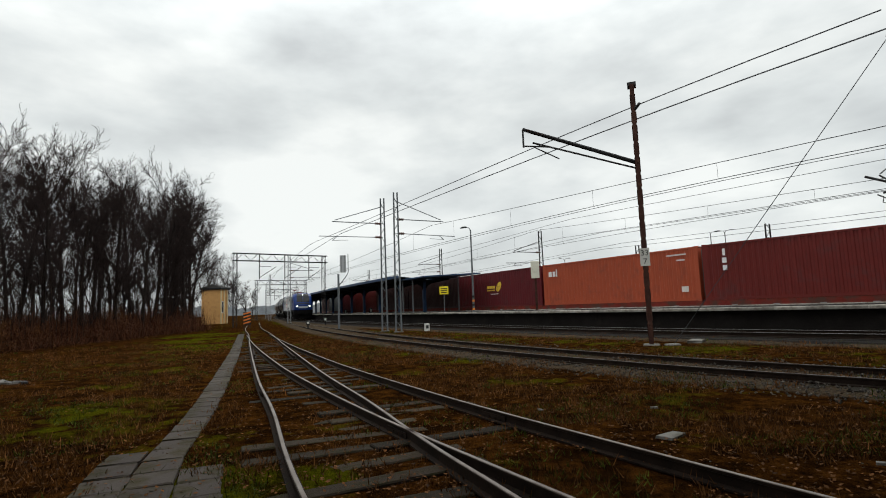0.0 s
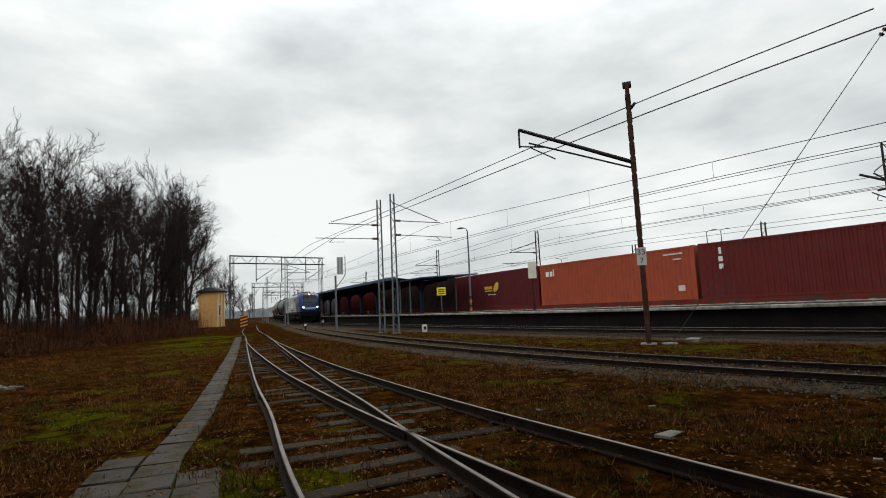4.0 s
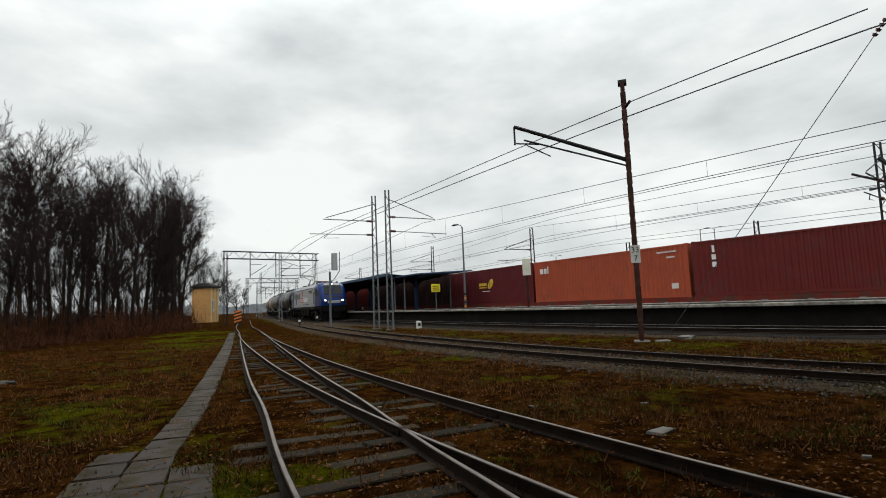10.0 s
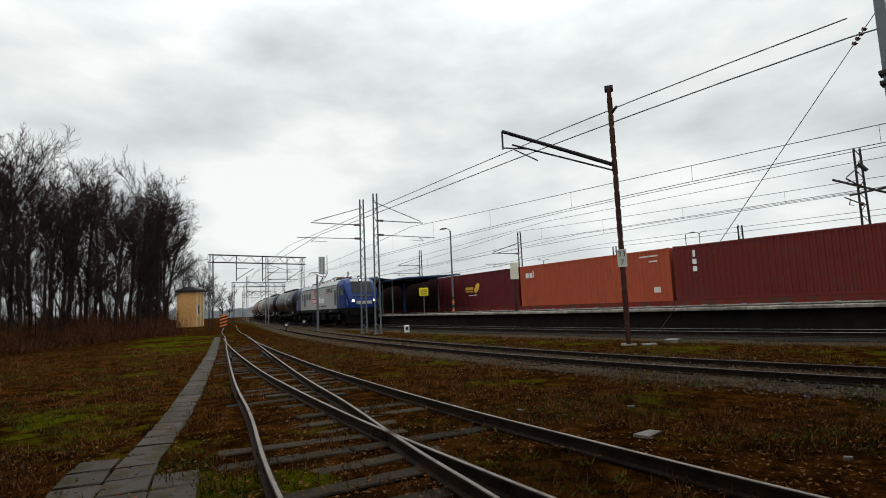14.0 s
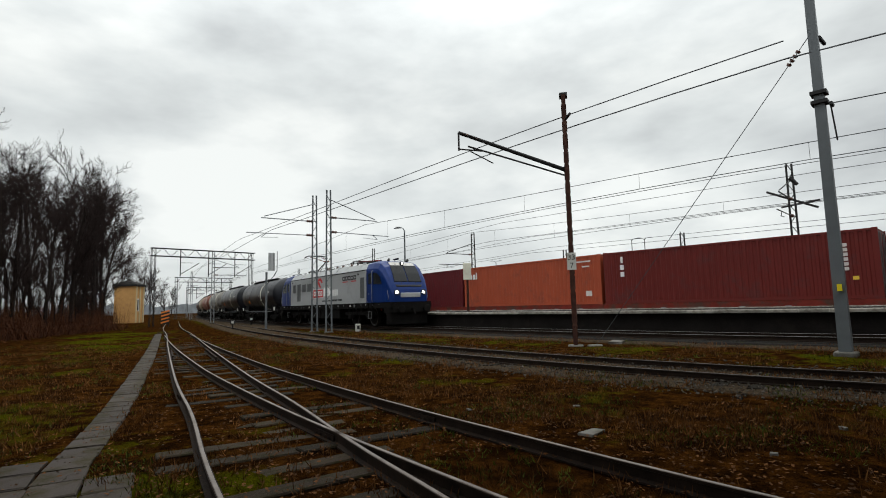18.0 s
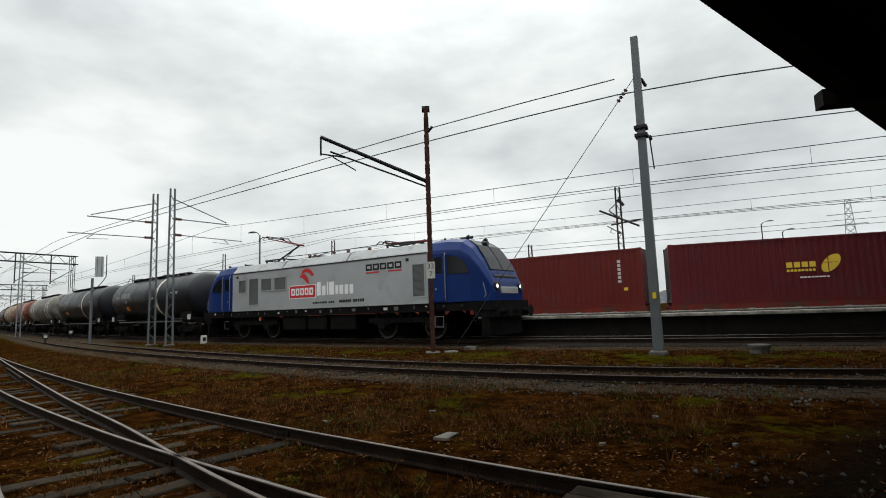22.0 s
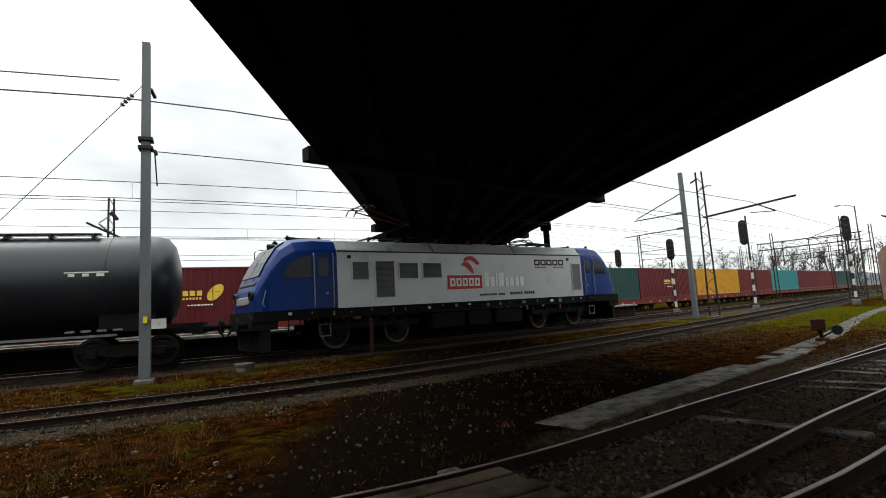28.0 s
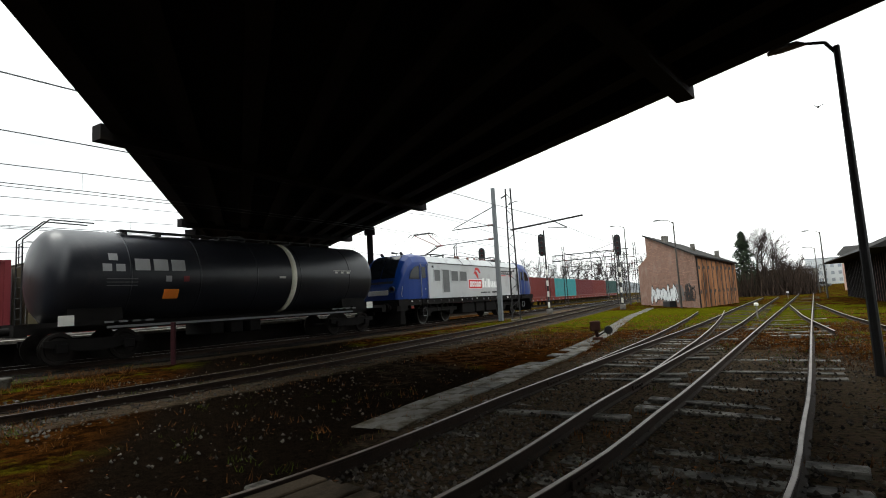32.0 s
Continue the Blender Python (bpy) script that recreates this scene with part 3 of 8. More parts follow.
def mid_track():
    t = thing("track_middle", "running line on dark ballast with rusty rails", "railway track", kind="structure")
    ss = np.arange(-330, 76, 1.5)
    for side in (-GAUGE / 2, GAUGE / 2):
        path = [C(s, side, z_mid(s) - 0.153, MID) for s in ss]
        part("rail", sweep(BM(), path, RAIL), M_rail, t)
        part("rail_head", sweep(BM(), path, HEAD), M_railtop3, t, "dull worn running surface")
    part("ballast_bed", sweep(BM(), [C(s, 0, z_mid(s) - 0.155, MID) for s in ss], [(-2.1, -0.3), (2.1, -0.3), (1.4, -0.03), (-1.4, -0.03)]), M_ballast, t, "dark crushed stone bed")
    return t


track_mid = mid_track()
track_main = track("track_main", "main line with worn steel rails beside the platform", line_path(OFF_MAIN, -330, 330, 1.5), Z_MAIN, M_railtop2)
track_box = track("track_beyond", "railway line behind the platform carrying container wagons", line_path(OFF_BOX, -330, 330, 1.5), Z_MAIN)
track_b = track("siding_near", "old siding with timber sleepers sunk in soil", SIDING_B, 0.0)
SPUR_SHED = [p.copy() for p in SIDING_A if 9.0 < p.x < 32 and p.y < 0]
SPUR_SHED = [a + Vector((-(b - a).normalized().y, (b - a).normalized().x, 0)) * 2.0 * (i / len(SPUR_SHED)) ** 1.25 for i, (a, b) in enumerate(zip(SPUR_SHED[:-1], SPUR_SHED[1:]))]
SPUR_YARD = spline([(34.2, -26.6), (27.5, -21.9), (21.5, -17.7), (14.6, -13.2)], survey=False)
spur_shed = track("siding_spur", "short spur running to the goods shed", SPUR_SHED, -0.004)
track("yard_spur", "rusty spur parting from the near siding", SPUR_YARD, -0.006)
track_a = track("siding_turnout", "diverging siding with timber sleepers sunk in soil", SIDING_A[2:], 0.0)
for tr, off in ((track_main, OFF_MAIN), (track_box, OFF_BOX)):
    part("ballast_bed", sweep(BM(), [Vector((p.x, p.y, Z_MAIN - 0.155)) for p in line_path(off, -330, 330, 1.5)], BED), M_ballast, tr, "dark crushed stone bed")


def sleepers(parent, path, z, material, s0, s1, spacing, half=1.3, w=0.13, seed=1, sunk=0.045):
    rnd = random.Random(seed)
    me = None
    acc, nxt = 0.0, s0
    for a, b in zip(path[:-1], path[1:]):
        L = (b - a).length
        while acc <= nxt < acc + L and nxt < s1:
            p = a.lerp(b, (nxt - acc) / L)
            h = math.degrees(math.atan2(b.y - a.y, b.x - a.x))
            if me is None:
                ob = part("sleeper", box(BM(), -w, w, -half, half, -0.14, 0.0, None, 0.015), material, parent)
                me = ob.data
            else:
                ob = new("sleeper", me)
                ob.parent = parent
            ob.matrix_basis = pose(p.x + rnd.uniform(-0.02, 0.02), p.y, z + rnd.uniform(-sunk, 0.008), rnd.uniform(-1, 1) * sunk * 30, 0, h + rnd.uniform(-2.5, 2.5))
            nxt += spacing * rnd.uniform(0.95, 1.05)
        acc += L


# ---------------------------------------------------------------- road bridge overhead
def bridge():
    t = thing("road_bridge", "road bridge crossing above the tracks, underside shade put into its near-black colour", "bridge", kind="structure")
    zb = 6.3

    left, right = EDGE_L, EDGE_R
    x0, x1 = -22.0, 62.0
    bm = BM()
    v = []
    for x in (x0, x1):
        v.append([bm.verts.new((x, left(x), zb + 0.9)), bm.verts.new((x, right(x), zb + 0.9)), bm.verts.new((x, right(x), zb + 0.55)), bm.verts.new((x, left(x), zb + 0.55))])
    for i in range(4):
        bm.faces.new((v[0][i], v[0][(i + 1) % 4], v[1][(i + 1) % 4], v[1][i]))
    bm.faces.new(v[0])
    bm.faces.new(v[1][::-1])
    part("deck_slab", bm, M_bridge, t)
    for k in range(9):
        f = (k + 0.02) / 8.04
        bm = BM()
        a = Vector((x0, left(x0) * (1 - f) + right(x0) * f, zb))
        b = Vector((x1, left(x1) * (1 - f) + right(x1) * f, zb))
        sweep(bm, [a.lerp(b, i / 12) for i in range(13)], [(-0.22, 0), (0.22, 0), (0.22, 0.04), (0.03, 0.06), (0.03, 0.6), (-0.03, 0.6), (-0.03, 0.06), (-0.22, 0.04)])
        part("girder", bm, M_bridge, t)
    for fn in (left, right):
        bm = BM()
        sweep(bm, [Vector((x, fn(x), zb)) for x in np.linspace(x0, x1, 30)], [(-0.25, 0.02), (0.25, 0.02), (0.32, 1.5), (-0.32, 1.5)])
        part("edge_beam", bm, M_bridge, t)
        bm = BM()
        rod(bm, (x0, fn(x0), zb + 2.4), (x1, fn(x1), zb + 2.4), 0.04)
        rod(bm, (x0, fn(x0), zb + 1.95), (x1, fn(x1), zb + 1.95), 0.03)
        part("railing", bm, M_dark, t)
        bm = BM()
        for x in np.arange(x0, x1, 2.0):
            rod(bm, (x, fn(x), zb + 1.45), (x, fn(x), zb + 2.4), 0.035, n=6)
        tagged(part("railing_posts", bm, M_dark, t), kind="stuff")
    # cross beams with ends that stand out past the edges
    for p, q in (((13.5, left(13.5) + 0.6), (25.9, right(25.9) - 0.5)), ((27.3, left(27.3) + 0.6), (37.0, right(37.0) - 0.6)), ((0.5, left(0.5) + 0.6), (12.1, right(12.1) - 0.5))):
        bm = BM()
        a, b = Vector((*p, zb - 0.2)), Vector((*q, zb - 0.2))
        sweep(bm, [a, a.lerp(b, 0.045), a.lerp(b, 0.5), a.lerp(b, 0.955), b], [(-0.21, 0), (0.21, 0), (0.21, 0.4), (-0.21, 0.4)])
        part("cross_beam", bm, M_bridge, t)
    for x, y in ((29.0, 11.6), (31.0, 2.2)):
        bm = BM()
        g = Z_PLAT
        box(bm, x - 0.17, x + 0.17, y - 0.17, y + 0.17, g, zb - 0.2, None, 0.03)
        box(bm, x - 0.3, x + 0.3, y - 0.3, y + 0.3, zb - 0.6, zb - 0.15, None, 0.03)
        part("column", bm, M_bridge, t)
    # unseen block behind the camera, added to cut sky light below the bridge
    bm = BM()
    box(bm, -22, -4.8, right(-10) - 0.8, left(-5) + 0.2, -0.5, zb + 0.6)
    part("unseen_light_block", bm, M_concrete_d, t)


bridge()

# ---------------------------------------------------------------- locomotive
def loft(bm, stations, sections):
    """Skin through like-numbered cross-sections (lists of (y, z)) at the given x."""
    rings = [[bm.verts.new((x, y, z)) for y, z in sec] for x, sec in zip(stations, sections)]
    k = len(rings[0])
    for a, b in zip(rings[:-1], rings[1:]):
        for j in range(k):
            bm.faces.new((a[j], a[(j + 1) % k], b[(j + 1) % k], b[j]))
    bm.faces.new(rings[0][::-1])
    bm.faces.new(rings[-1])
    return bm


def cab_section(w, zs, zt, z0=1.45):
    """Cross-section with leaning shoulders and a rounded roof."""
    return [(-w, z0), (-w, zs), (-w * 0.985, zs + (zt - zs) * 0.25), (-w * 0.86, zs + (zt - zs) * 0.78), (-w * 0.6, zt), (w * 0.6, zt), (w * 0.86, zs + (zt - zs) * 0.78), (w * 0.985, zs + (zt - zs) * 0.25), (w, zs), (w, z0)]


def wheelset(parent, x, r, mat_rim, y=0.75):
    for sy in (-1, 1):
        bm = BM()
        lathe(bm, [(r * 0.2, -0.07), (r * 0.72, -0.03), (r * 0.80, -0.065), (r, -0.065), (r, 0.03), (r + 0.03, 0.035), (r + 0.03, 0.065), (r * 0.8, 0.065), (r * 0.3, 0.05)], 28, "y", (0, 0, 0))
        w = part("wheel", bm, M_wheel, parent)
        w.matrix_basis = pose(x, sy * y, r, 0, 0, 180 if sy > 0 else 0)
        bm = BM()
        n = 28
        ri, ro = r * 0.83, r * 0.97
        va = [[bm.verts.new((rr * math.cos(2 * math.pi * k / n), yy, rr * math.sin(2 * math.pi * k / n))) for k in range(n)] for rr, yy in ((ri, -0.068), (ri, -0.076), (ro, -0.076), (ro, -0.068))]
        for i in range(4):
            for k in range(n):
                bm.faces.new((va[i][k], va[i][(k + 1) % n], va[(i + 1) % 4][(k + 1) % n], va[(i + 1) % 4][k]))
        part("rim", bm, mat_rim, w, "pale painted wheel rim")
    bm = BM()
    rod(bm, (x, -y, r), (x, y, r), 0.09, n=10)
    part("axle", bm, M_under, parent)


def buffers(parent, x, sg):
    for y in (-0.875, 0.875):
        bm = BM()
        rod(bm, (x - sg * 0.62, y, 1.05), (x - sg * 0.2, y, 1.05), 0.11, n=12)
        rod(bm, (x - sg * 0.3, y, 1.05), (x - sg * 0.05, y, 1.05), 0.075, n=12)
        lathe(bm, [(0.22, -0.03), (0.235, 0.0), (0.2, 0.02)], 16, "x", (x - sg * 0.03, y, 1.05))
        part("buffer", bm, M_under, parent)
    bm = BM()
    box(bm, min(x - sg * 0.5, x - sg * 0.1), max(x - sg * 0.5, x - sg * 0.1), -0.06, 0.06, 0.95, 1.1)
    rod(bm, (x - sg * 0.15, 0, 1.0), (x + sg * 0.05, 0, 0.72), 0.035)
    part("coupling", bm, M_under, parent)


def louvre(parent, x0, x1, z0, z1, side=-1):
    """Grille: frame with slats."""
    y = -1.455
    m = pose(0, 0, 0) if side < 0 else pose(0, 0, 0, 0, 0, 180)
    fr = BM()
    for a, b, c, d in ((x0, x1, z1 - 0.05, z1), (x0, x1, z0, z0 + 0.05), (x0, x0 + 0.05, z0 + 0.05, z1 - 0.05), (x1 - 0.05, x1, z0 + 0.05, z1 - 0.05)):
        box(fr, a, b, y - 0.03, y + 0.03, c, d, m)
    g = part("grille", fr, M_silver, parent, "grey louvred grille in a pale frame")
    n = max(4, int((z1 - z0 - 0.1) / 0.045))
    sl = BM()
    h = (z1 - z0 - 0.1) / n
    for k in range(n):
        z = z0 + 0.05 + k * h
        v = [sl.verts.new(m @ Vector(p)) for p in ((x0 + 0.05, y - 0.016, z), (x1 - 0.05, y - 0.016, z), (x1 - 0.05, y - 0.004, z + h * 0.95), (x0 + 0.05, y + 0.005, z + h * 0.95))]
        sl.faces.new(v)
        w = [sl.verts.new(m @ Vector(p)) for p in ((x0 + 0.05, y - 0.022, z), (x1 - 0.05, y - 0.022, z), (x1 - 0.05, y + 0.01, z - 0.012), (x0 + 0.05, y + 0.01, z - 0.012))]
        sl.faces.new(w[::-1])
    part("slats", sl, M_grille, g)


M_pantred = mat("dull_red_pantograph_paint", (0.13, 0.018, 0.02), 0.6, 0, 0.2, 4, 30, 0.05)
M_palemark = mat("translucent_pale_mark", (0.80, 0.80, 0.79), 0.45, 0, 0.05, 2, 30, 0)
M_tankmark = mat("dusty_white_mark", (0.25, 0.25, 0.25), 0.6, 0, 0.1, 2, 30, 0)
M_darkmark = mat("dark_grey_mark", (0.012, 0.012, 0.014), 0.5, 0, 0.1, 2, 30, 0)
CAB_X = [6.75, 7.6, 8.3, 8.75, 9.15, 9.4, 9.55, 9.62]
CAB_W = [1.45, 1.45, 1.44, 1.42, 1.37, 1.30, 1.22, 1.12]
CAB_S = [3.35, 3.35, 3.30, 3.05, 2.65, 2.25, 1.95, 1.75]
CAB_T = [3.98, 4.0, 3.92, 3.62, 3.05, 2.55, 2.18, 1.9]


def cab_top(x):
    return float(np.interp(x, CAB_X, CAB_T))


def cab(parent, sg):
    m = pose(0, 0, 0) if sg > 0 else pose(0, 0, 0, 0, 0, 180)
    bm = BM()
    loft(bm, CAB_X, [cab_section(w, zs, zt) for w, zs, zt in zip(CAB_W, CAB_S, CAB_T)])
    c = part("cab", moved(bm, m), M_blue, parent, "rounded blue driver's cab")
    bmod = c.modifiers.new("soft_edges", "BEVEL")
    bmod.width, bmod.segments, bmod.limit_method, bmod.angle_limit = 0.06, 2, "ANGLE", radians(18)
    # windscreen of two panes laid along the sloping front
    for y0, y1 in ((-0.98, -0.03), (0.03, 0.98)):
        bm = BM()
        xs = [8.42, 8.75, 9.1, 9.36]
        up, lo = [], []
        for x in xs:
            k = (x - 8.42) / 0.94
            z = cab_top(x)
            for d, ring in ((0.03, up), (-0.02, lo)):
                ring.append([bm.verts.new((x + d * 0.7, (y0 if abs(y0) < 0.1 else y0 * (0.86 + 0.1 * k)), z + d)), bm.verts.new((x + d * 0.7, (y1 if abs(y1) < 0.1 else y1 * (0.86 + 0.1 * k)), z + d))])
        for i in range(len(xs) - 1):
            bm.faces.new((up[i][0], up[i][1], up[i + 1][1], up[i + 1][0]))
            bm.faces.new((lo[i][0], lo[i + 1][0], lo[i + 1][1], lo[i][1]))
            bm.faces.new((up[i][0], up[i + 1][0], lo[i + 1][0], lo[i][0]))
            bm.faces.new((up[i][1], lo[i][1], lo[i + 1][1], up[i + 1][1]))
        for i in (0, -1):
            bm.faces.new((up[i][0], lo[i][0], lo[i][1], up[i][1]))
        part("windscreen", moved(bm, m), M_glass, c, "dark tinted windscreen pane")
    for y in (-0.5, 0.5):
        bm = BM()
        rod(bm, (9.43, y, 2.5), (9.0, y + 0.2, 3.32), 0.014, n=5)
        part("wiper", moved(bm, m), M_black, c)
    # side windows, doors and hand rails on both sides
    for side in (-1, 1):
        y = side * 1.452
        bm = BM()
        pts = [(7.72, 2.55), (8.75, 2.55), (8.55, 2.95), (8.2, 3.2), (7.72, 3.3)]
        a = [bm.verts.new((x, y, z)) for x, z in pts]
        b = [bm.verts.new((x, y + side * 0.014, z)) for x, z in pts]
        bm.faces.new(a)
        bm.faces.new(b[::-1])
        for i in range(5):
            bm.faces.new((a[i], b[i], b[(i + 1) % 5], a[(i + 1) % 5]))
        part("side_window", moved(bm, m), M_glass, c, "dark swept side window")
        bm = BM()
        box(bm, 6.98, 7.58, y - 0.012, y + 0.012, 1.5, 3.42, None, 0.01)
        d = part("cab_door", moved(bm, m), M_blue, parent)
        bm = BM()
        box(bm, 7.08, 7.48, y - 0.02, y + 0.02, 2.6, 3.25, None, 0.01)
        part("pane", moved(bm, m), M_glass, d)
        bm = BM()
        box(bm, 7.12, 7.2, y - 0.03, y + 0.03, 1.95, 2.03)
        part("door_handle", moved(bm, m), M_steel_g, d)
        for x in (6.93, 7.64):
            bm = BM()
            tube(bm, [(x, y, 1.5), (x, y + side * 0.07, 1.6), (x, y + side * 0.07, 3.3), (x, y, 3.4)], 0.02, 6)
            part("hand_rail", moved(bm, m), M_steel_g, parent, "pale steel hand rail")
        bm = BM()
        for z in (0.55, 0.87, 1.2):
            box(bm, 7.05, 7.5, min(y - side * 0.2, y), max(y - side * 0.2, y), z, z + 0.04)
        for x in (7.03, 7.5):
            box(bm, x, x + 0.03, y - 0.02, y + 0.02, 0.5, 1.45)
        part("cab_steps", moved(bm, m), M_under, parent)
        bm = BM()
        for z in (0.5, 0.9):
            box(bm, 7.08, 7.46, y - 0.035, y - 0.005, z, z + 0.03)
        for x in (7.06, 7.46):
            box(bm, x, x + 0.025, y - 0.03, y + 0.0, 0.5, 0.93)
        part("step_frame", moved(bm, m), M_grille, parent, "pale edged lowest step")
        bm = BM()
        tube(bm, [(9.3, y * 0.93, 1.6), (9.38, y * 0.93, 1.7), (9.28, y * 0.95, 2.15)], 0.018, 6)
        part("hand_rail", moved(bm, m), M_steel_g, parent)
    # lamps
    for x0, y, z, r in ((9.55, -0.92, 2.0, 0.17), (9.55, 0.92, 2.0, 0.17), (8.62, 0, 3.78, 0.1)):
        bm = BM()
        # open-fronted housing: outer wall, lip, inner wall, back
        lathe(bm, [(r, -0.16), (r, 0.12), (r * 0.84, 0.13), (r * 0.68, 0.0), (r * 0.6, -0.02)], 18, "x", (x0, y, z))
        h = part("headlight", moved(bm, m), M_black, parent, "round headlight in a dark housing")
        bm = BM()
        lathe(bm, [(r * 0.66, 0.0), (r * 0.62, 0.05)], 16, "x", (x0, y, z))
        part("lamp_glass", moved(bm, m), M_head if sg > 0 else M_lensred, h)
    # pale number board, front skirt, plough
    bm = BM()
    box(bm, 9.56, 9.66, -0.68, 0.68, 1.72, 1.98, None, 0.02)
    part("front_panel", moved(bm, m), M_silver, parent, "silver panel between the headlights")
    bm = BM()
    for y in (-0.66, 0.66):
        rod(bm, (8.1, y, 3.9), (8.3, y, 4.06), 0.08, n=10)
        part("roof_lamp", moved(bm, m), M_black, parent)
        bm = BM()
    loft(bm, [9.385, 9.49], [[(-0.95, 2.36), (-0.95, 2.52), (0.95, 2.52), (0.95, 2.36)], [(-0.85, 2.24), (-0.85, 2.40), (0.85, 2.40), (0.85, 2.24)]])
    part("windscreen_sill", moved(bm, m), M_black, parent, "black band below the windscreen")
    bm = BM()
    loft(bm, [8.9, 9.5, 9.75], [cab_section(w, 1.2, 1.42, 0.85) for w in (1.4, 1.35, 1.28)])
    part("buffer_beam", moved(bm, m), M_under, parent, "sooty black buffer beam")
    bm = BM()
    loft(bm, [9.15, 9.45, 9.6], [[(-1.38, 0.17), (-1.38, 0.85), (1.38, 0.85), (1.38, 0.17)], [(-1.25, 0.17), (-1.3, 0.85), (1.3, 0.85), (1.25, 0.17)], [(-0.4, 0.17), (-0.9, 0.85), (0.9, 0.85), (0.4, 0.17)]])
    part("plough", moved(bm, m), M_under, parent)
    return c


def logo_side(parent, side):
    """Plain coloured shapes where the livery has its marks."""
    m = pose(0, 0, 0) if side < 0 else pose(0, 0, 0, 0, 0, 180)
    y = -1.455

    def slab(name, x0, x1, z0, z1, material, par, d=0.006, bm=None, shear=0.0):
        bm = bm or BM()
        v = []
        for yy in (y + 0.01, y - d):
            v.append([bm.verts.new(m @ Vector(p)) for p in ((x0, yy, z0), (x1, yy, z0), (x1 + shear, yy, z1), (x0 + shear, yy, z1))])
        bm.faces.new(v[0])
        bm.faces.new(v[1][::-1])
        for i in range(4):
            bm.faces.new((v[0][i], v[1][i], v[1][(i + 1) % 4], v[0][(i + 1) % 4]))
        return bm
    red = part("red_badge", slab("", -1.85, 0.03, 1.98, 2.56, M_red, parent), M_red, parent, "red rectangle with pale bars")
    part("badge_border", slab("", -1.89, 0.07, 1.94, 2.60, M_white, parent, 0.002), M_white, red)
    def hollow(x0, x1, z0, z1, w, d=0.010):
        bm = BM()
        for a0, a1, b0, b1 in ((x0, x1, z0, z0 + w), (x0, x1, z1 - w, z1), (x0, x0 + w, z0 + w, z1 - w), (x1 - w, x1, z0 + w, z1 - w)):
            slab("", a0, a1, b0, b1, None, None, d, bm)
        return bm
    for k in range(5):
        x = -1.72 + k * 0.335
        part("white_bar", hollow(x, x + 0.27, 2.10, 2.44, 0.085), M_white, red)

    # red emblem: two bent bands, the upper with a long tail
    def bent(inner, outer):
        bm = BM()
        a = [[bm.verts.new(m @ Vector((x, yy, z))) for yy in (y + 0.01, y - 0.006)] for x, z in inner]
        b = [[bm.verts.new(m @ Vector((x, yy, z))) for yy in (y + 0.01, y - 0.006)] for x, z in outer]
        for k in range(len(inner) - 1):
            bm.faces.new((a[k][1], a[k + 1][1], b[k + 1][1], b[k][1]))
            bm.faces.new((a[k][0], b[k][0], b[k + 1][0], a[k + 1][0]))
            bm.faces.new((a[k][0], a[k + 1][0], a[k + 1][1], a[k][1]))
            bm.faces.new((b[k][0], b[k][1], b[k + 1][1], b[k + 1][0]))
        return bm
    part("red_emblem", bent([(-0.96, 3.10), (-0.80, 3.17), (-0.58, 3.21), (-0.40, 3.14), (-0.24, 3.00)], [(-0.90, 3.28), (-0.72, 3.37), (-0.46, 3.38), (-0.24, 3.26), (-0.04, 3.02)]), M_red, parent, "red bent band")
    part("red_emblem", bent([(-1.10, 2.94), (-0.98, 2.98), (-0.82, 2.90), (-0.66, 2.76), (-0.46, 2.62)], [(-1.04, 3.05), (-0.86, 3.13), (-0.66, 3.09), (-0.50, 2.92), (-0.40, 2.66)]), M_red, parent, "red bent band")
    # pale strokes beside the badge
    for k, (w, h) in enumerate(((0.30, 0.62), (0.26, 0.44), (0.10, 0.62), (0.36, 0.60), (0.20, 0.42), (0.28, 0.42), (0.26, 0.42), (0.24, 0.42))):
        x = 0.16 + sum(v + 0.06 for v in (0.30, 0.26, 0.10, 0.36, 0.20, 0.28, 0.26, 0.24)[:k])
        part("pale_bar", slab("", x, x + w * 0.86, 2.04, 2.04 + h, None, None, 0.006), M_palemark, parent)
    # dark strokes with two red underlines
    x = 3.35
    for k in range(5):
        part("dark_bar", hollow(x, x + 0.36, 2.98, 3.26, 0.075, 0.006), M_darkmark, parent)
        x += 0.42
    for a0, a1 in ((3.35, 4.15), (4.65, 5.40)):
        part("red_line", slab("", a0, a1, 2.86, 2.92, M_red, parent), M_red, parent)
    for a0, a1, h in ((-0.15, 0.85, 0.09), (0.95, 1.35, 0.09), (1.65, 2.45, 0.12), (2.55, 3.25, 0.13)):
        n = max(2, int((a1 - a0) / 0.12))
        bm = BM()
        for k in range(n):
            slab("", a0 + k * (a1 - a0) / n, a0 + (k + 0.72) * (a1 - a0) / n, 1.66, 1.66 + h, None, None, 0.005, bm)
        tagged(part("lettering_bar", bm, M_black, parent), kind="stuff")


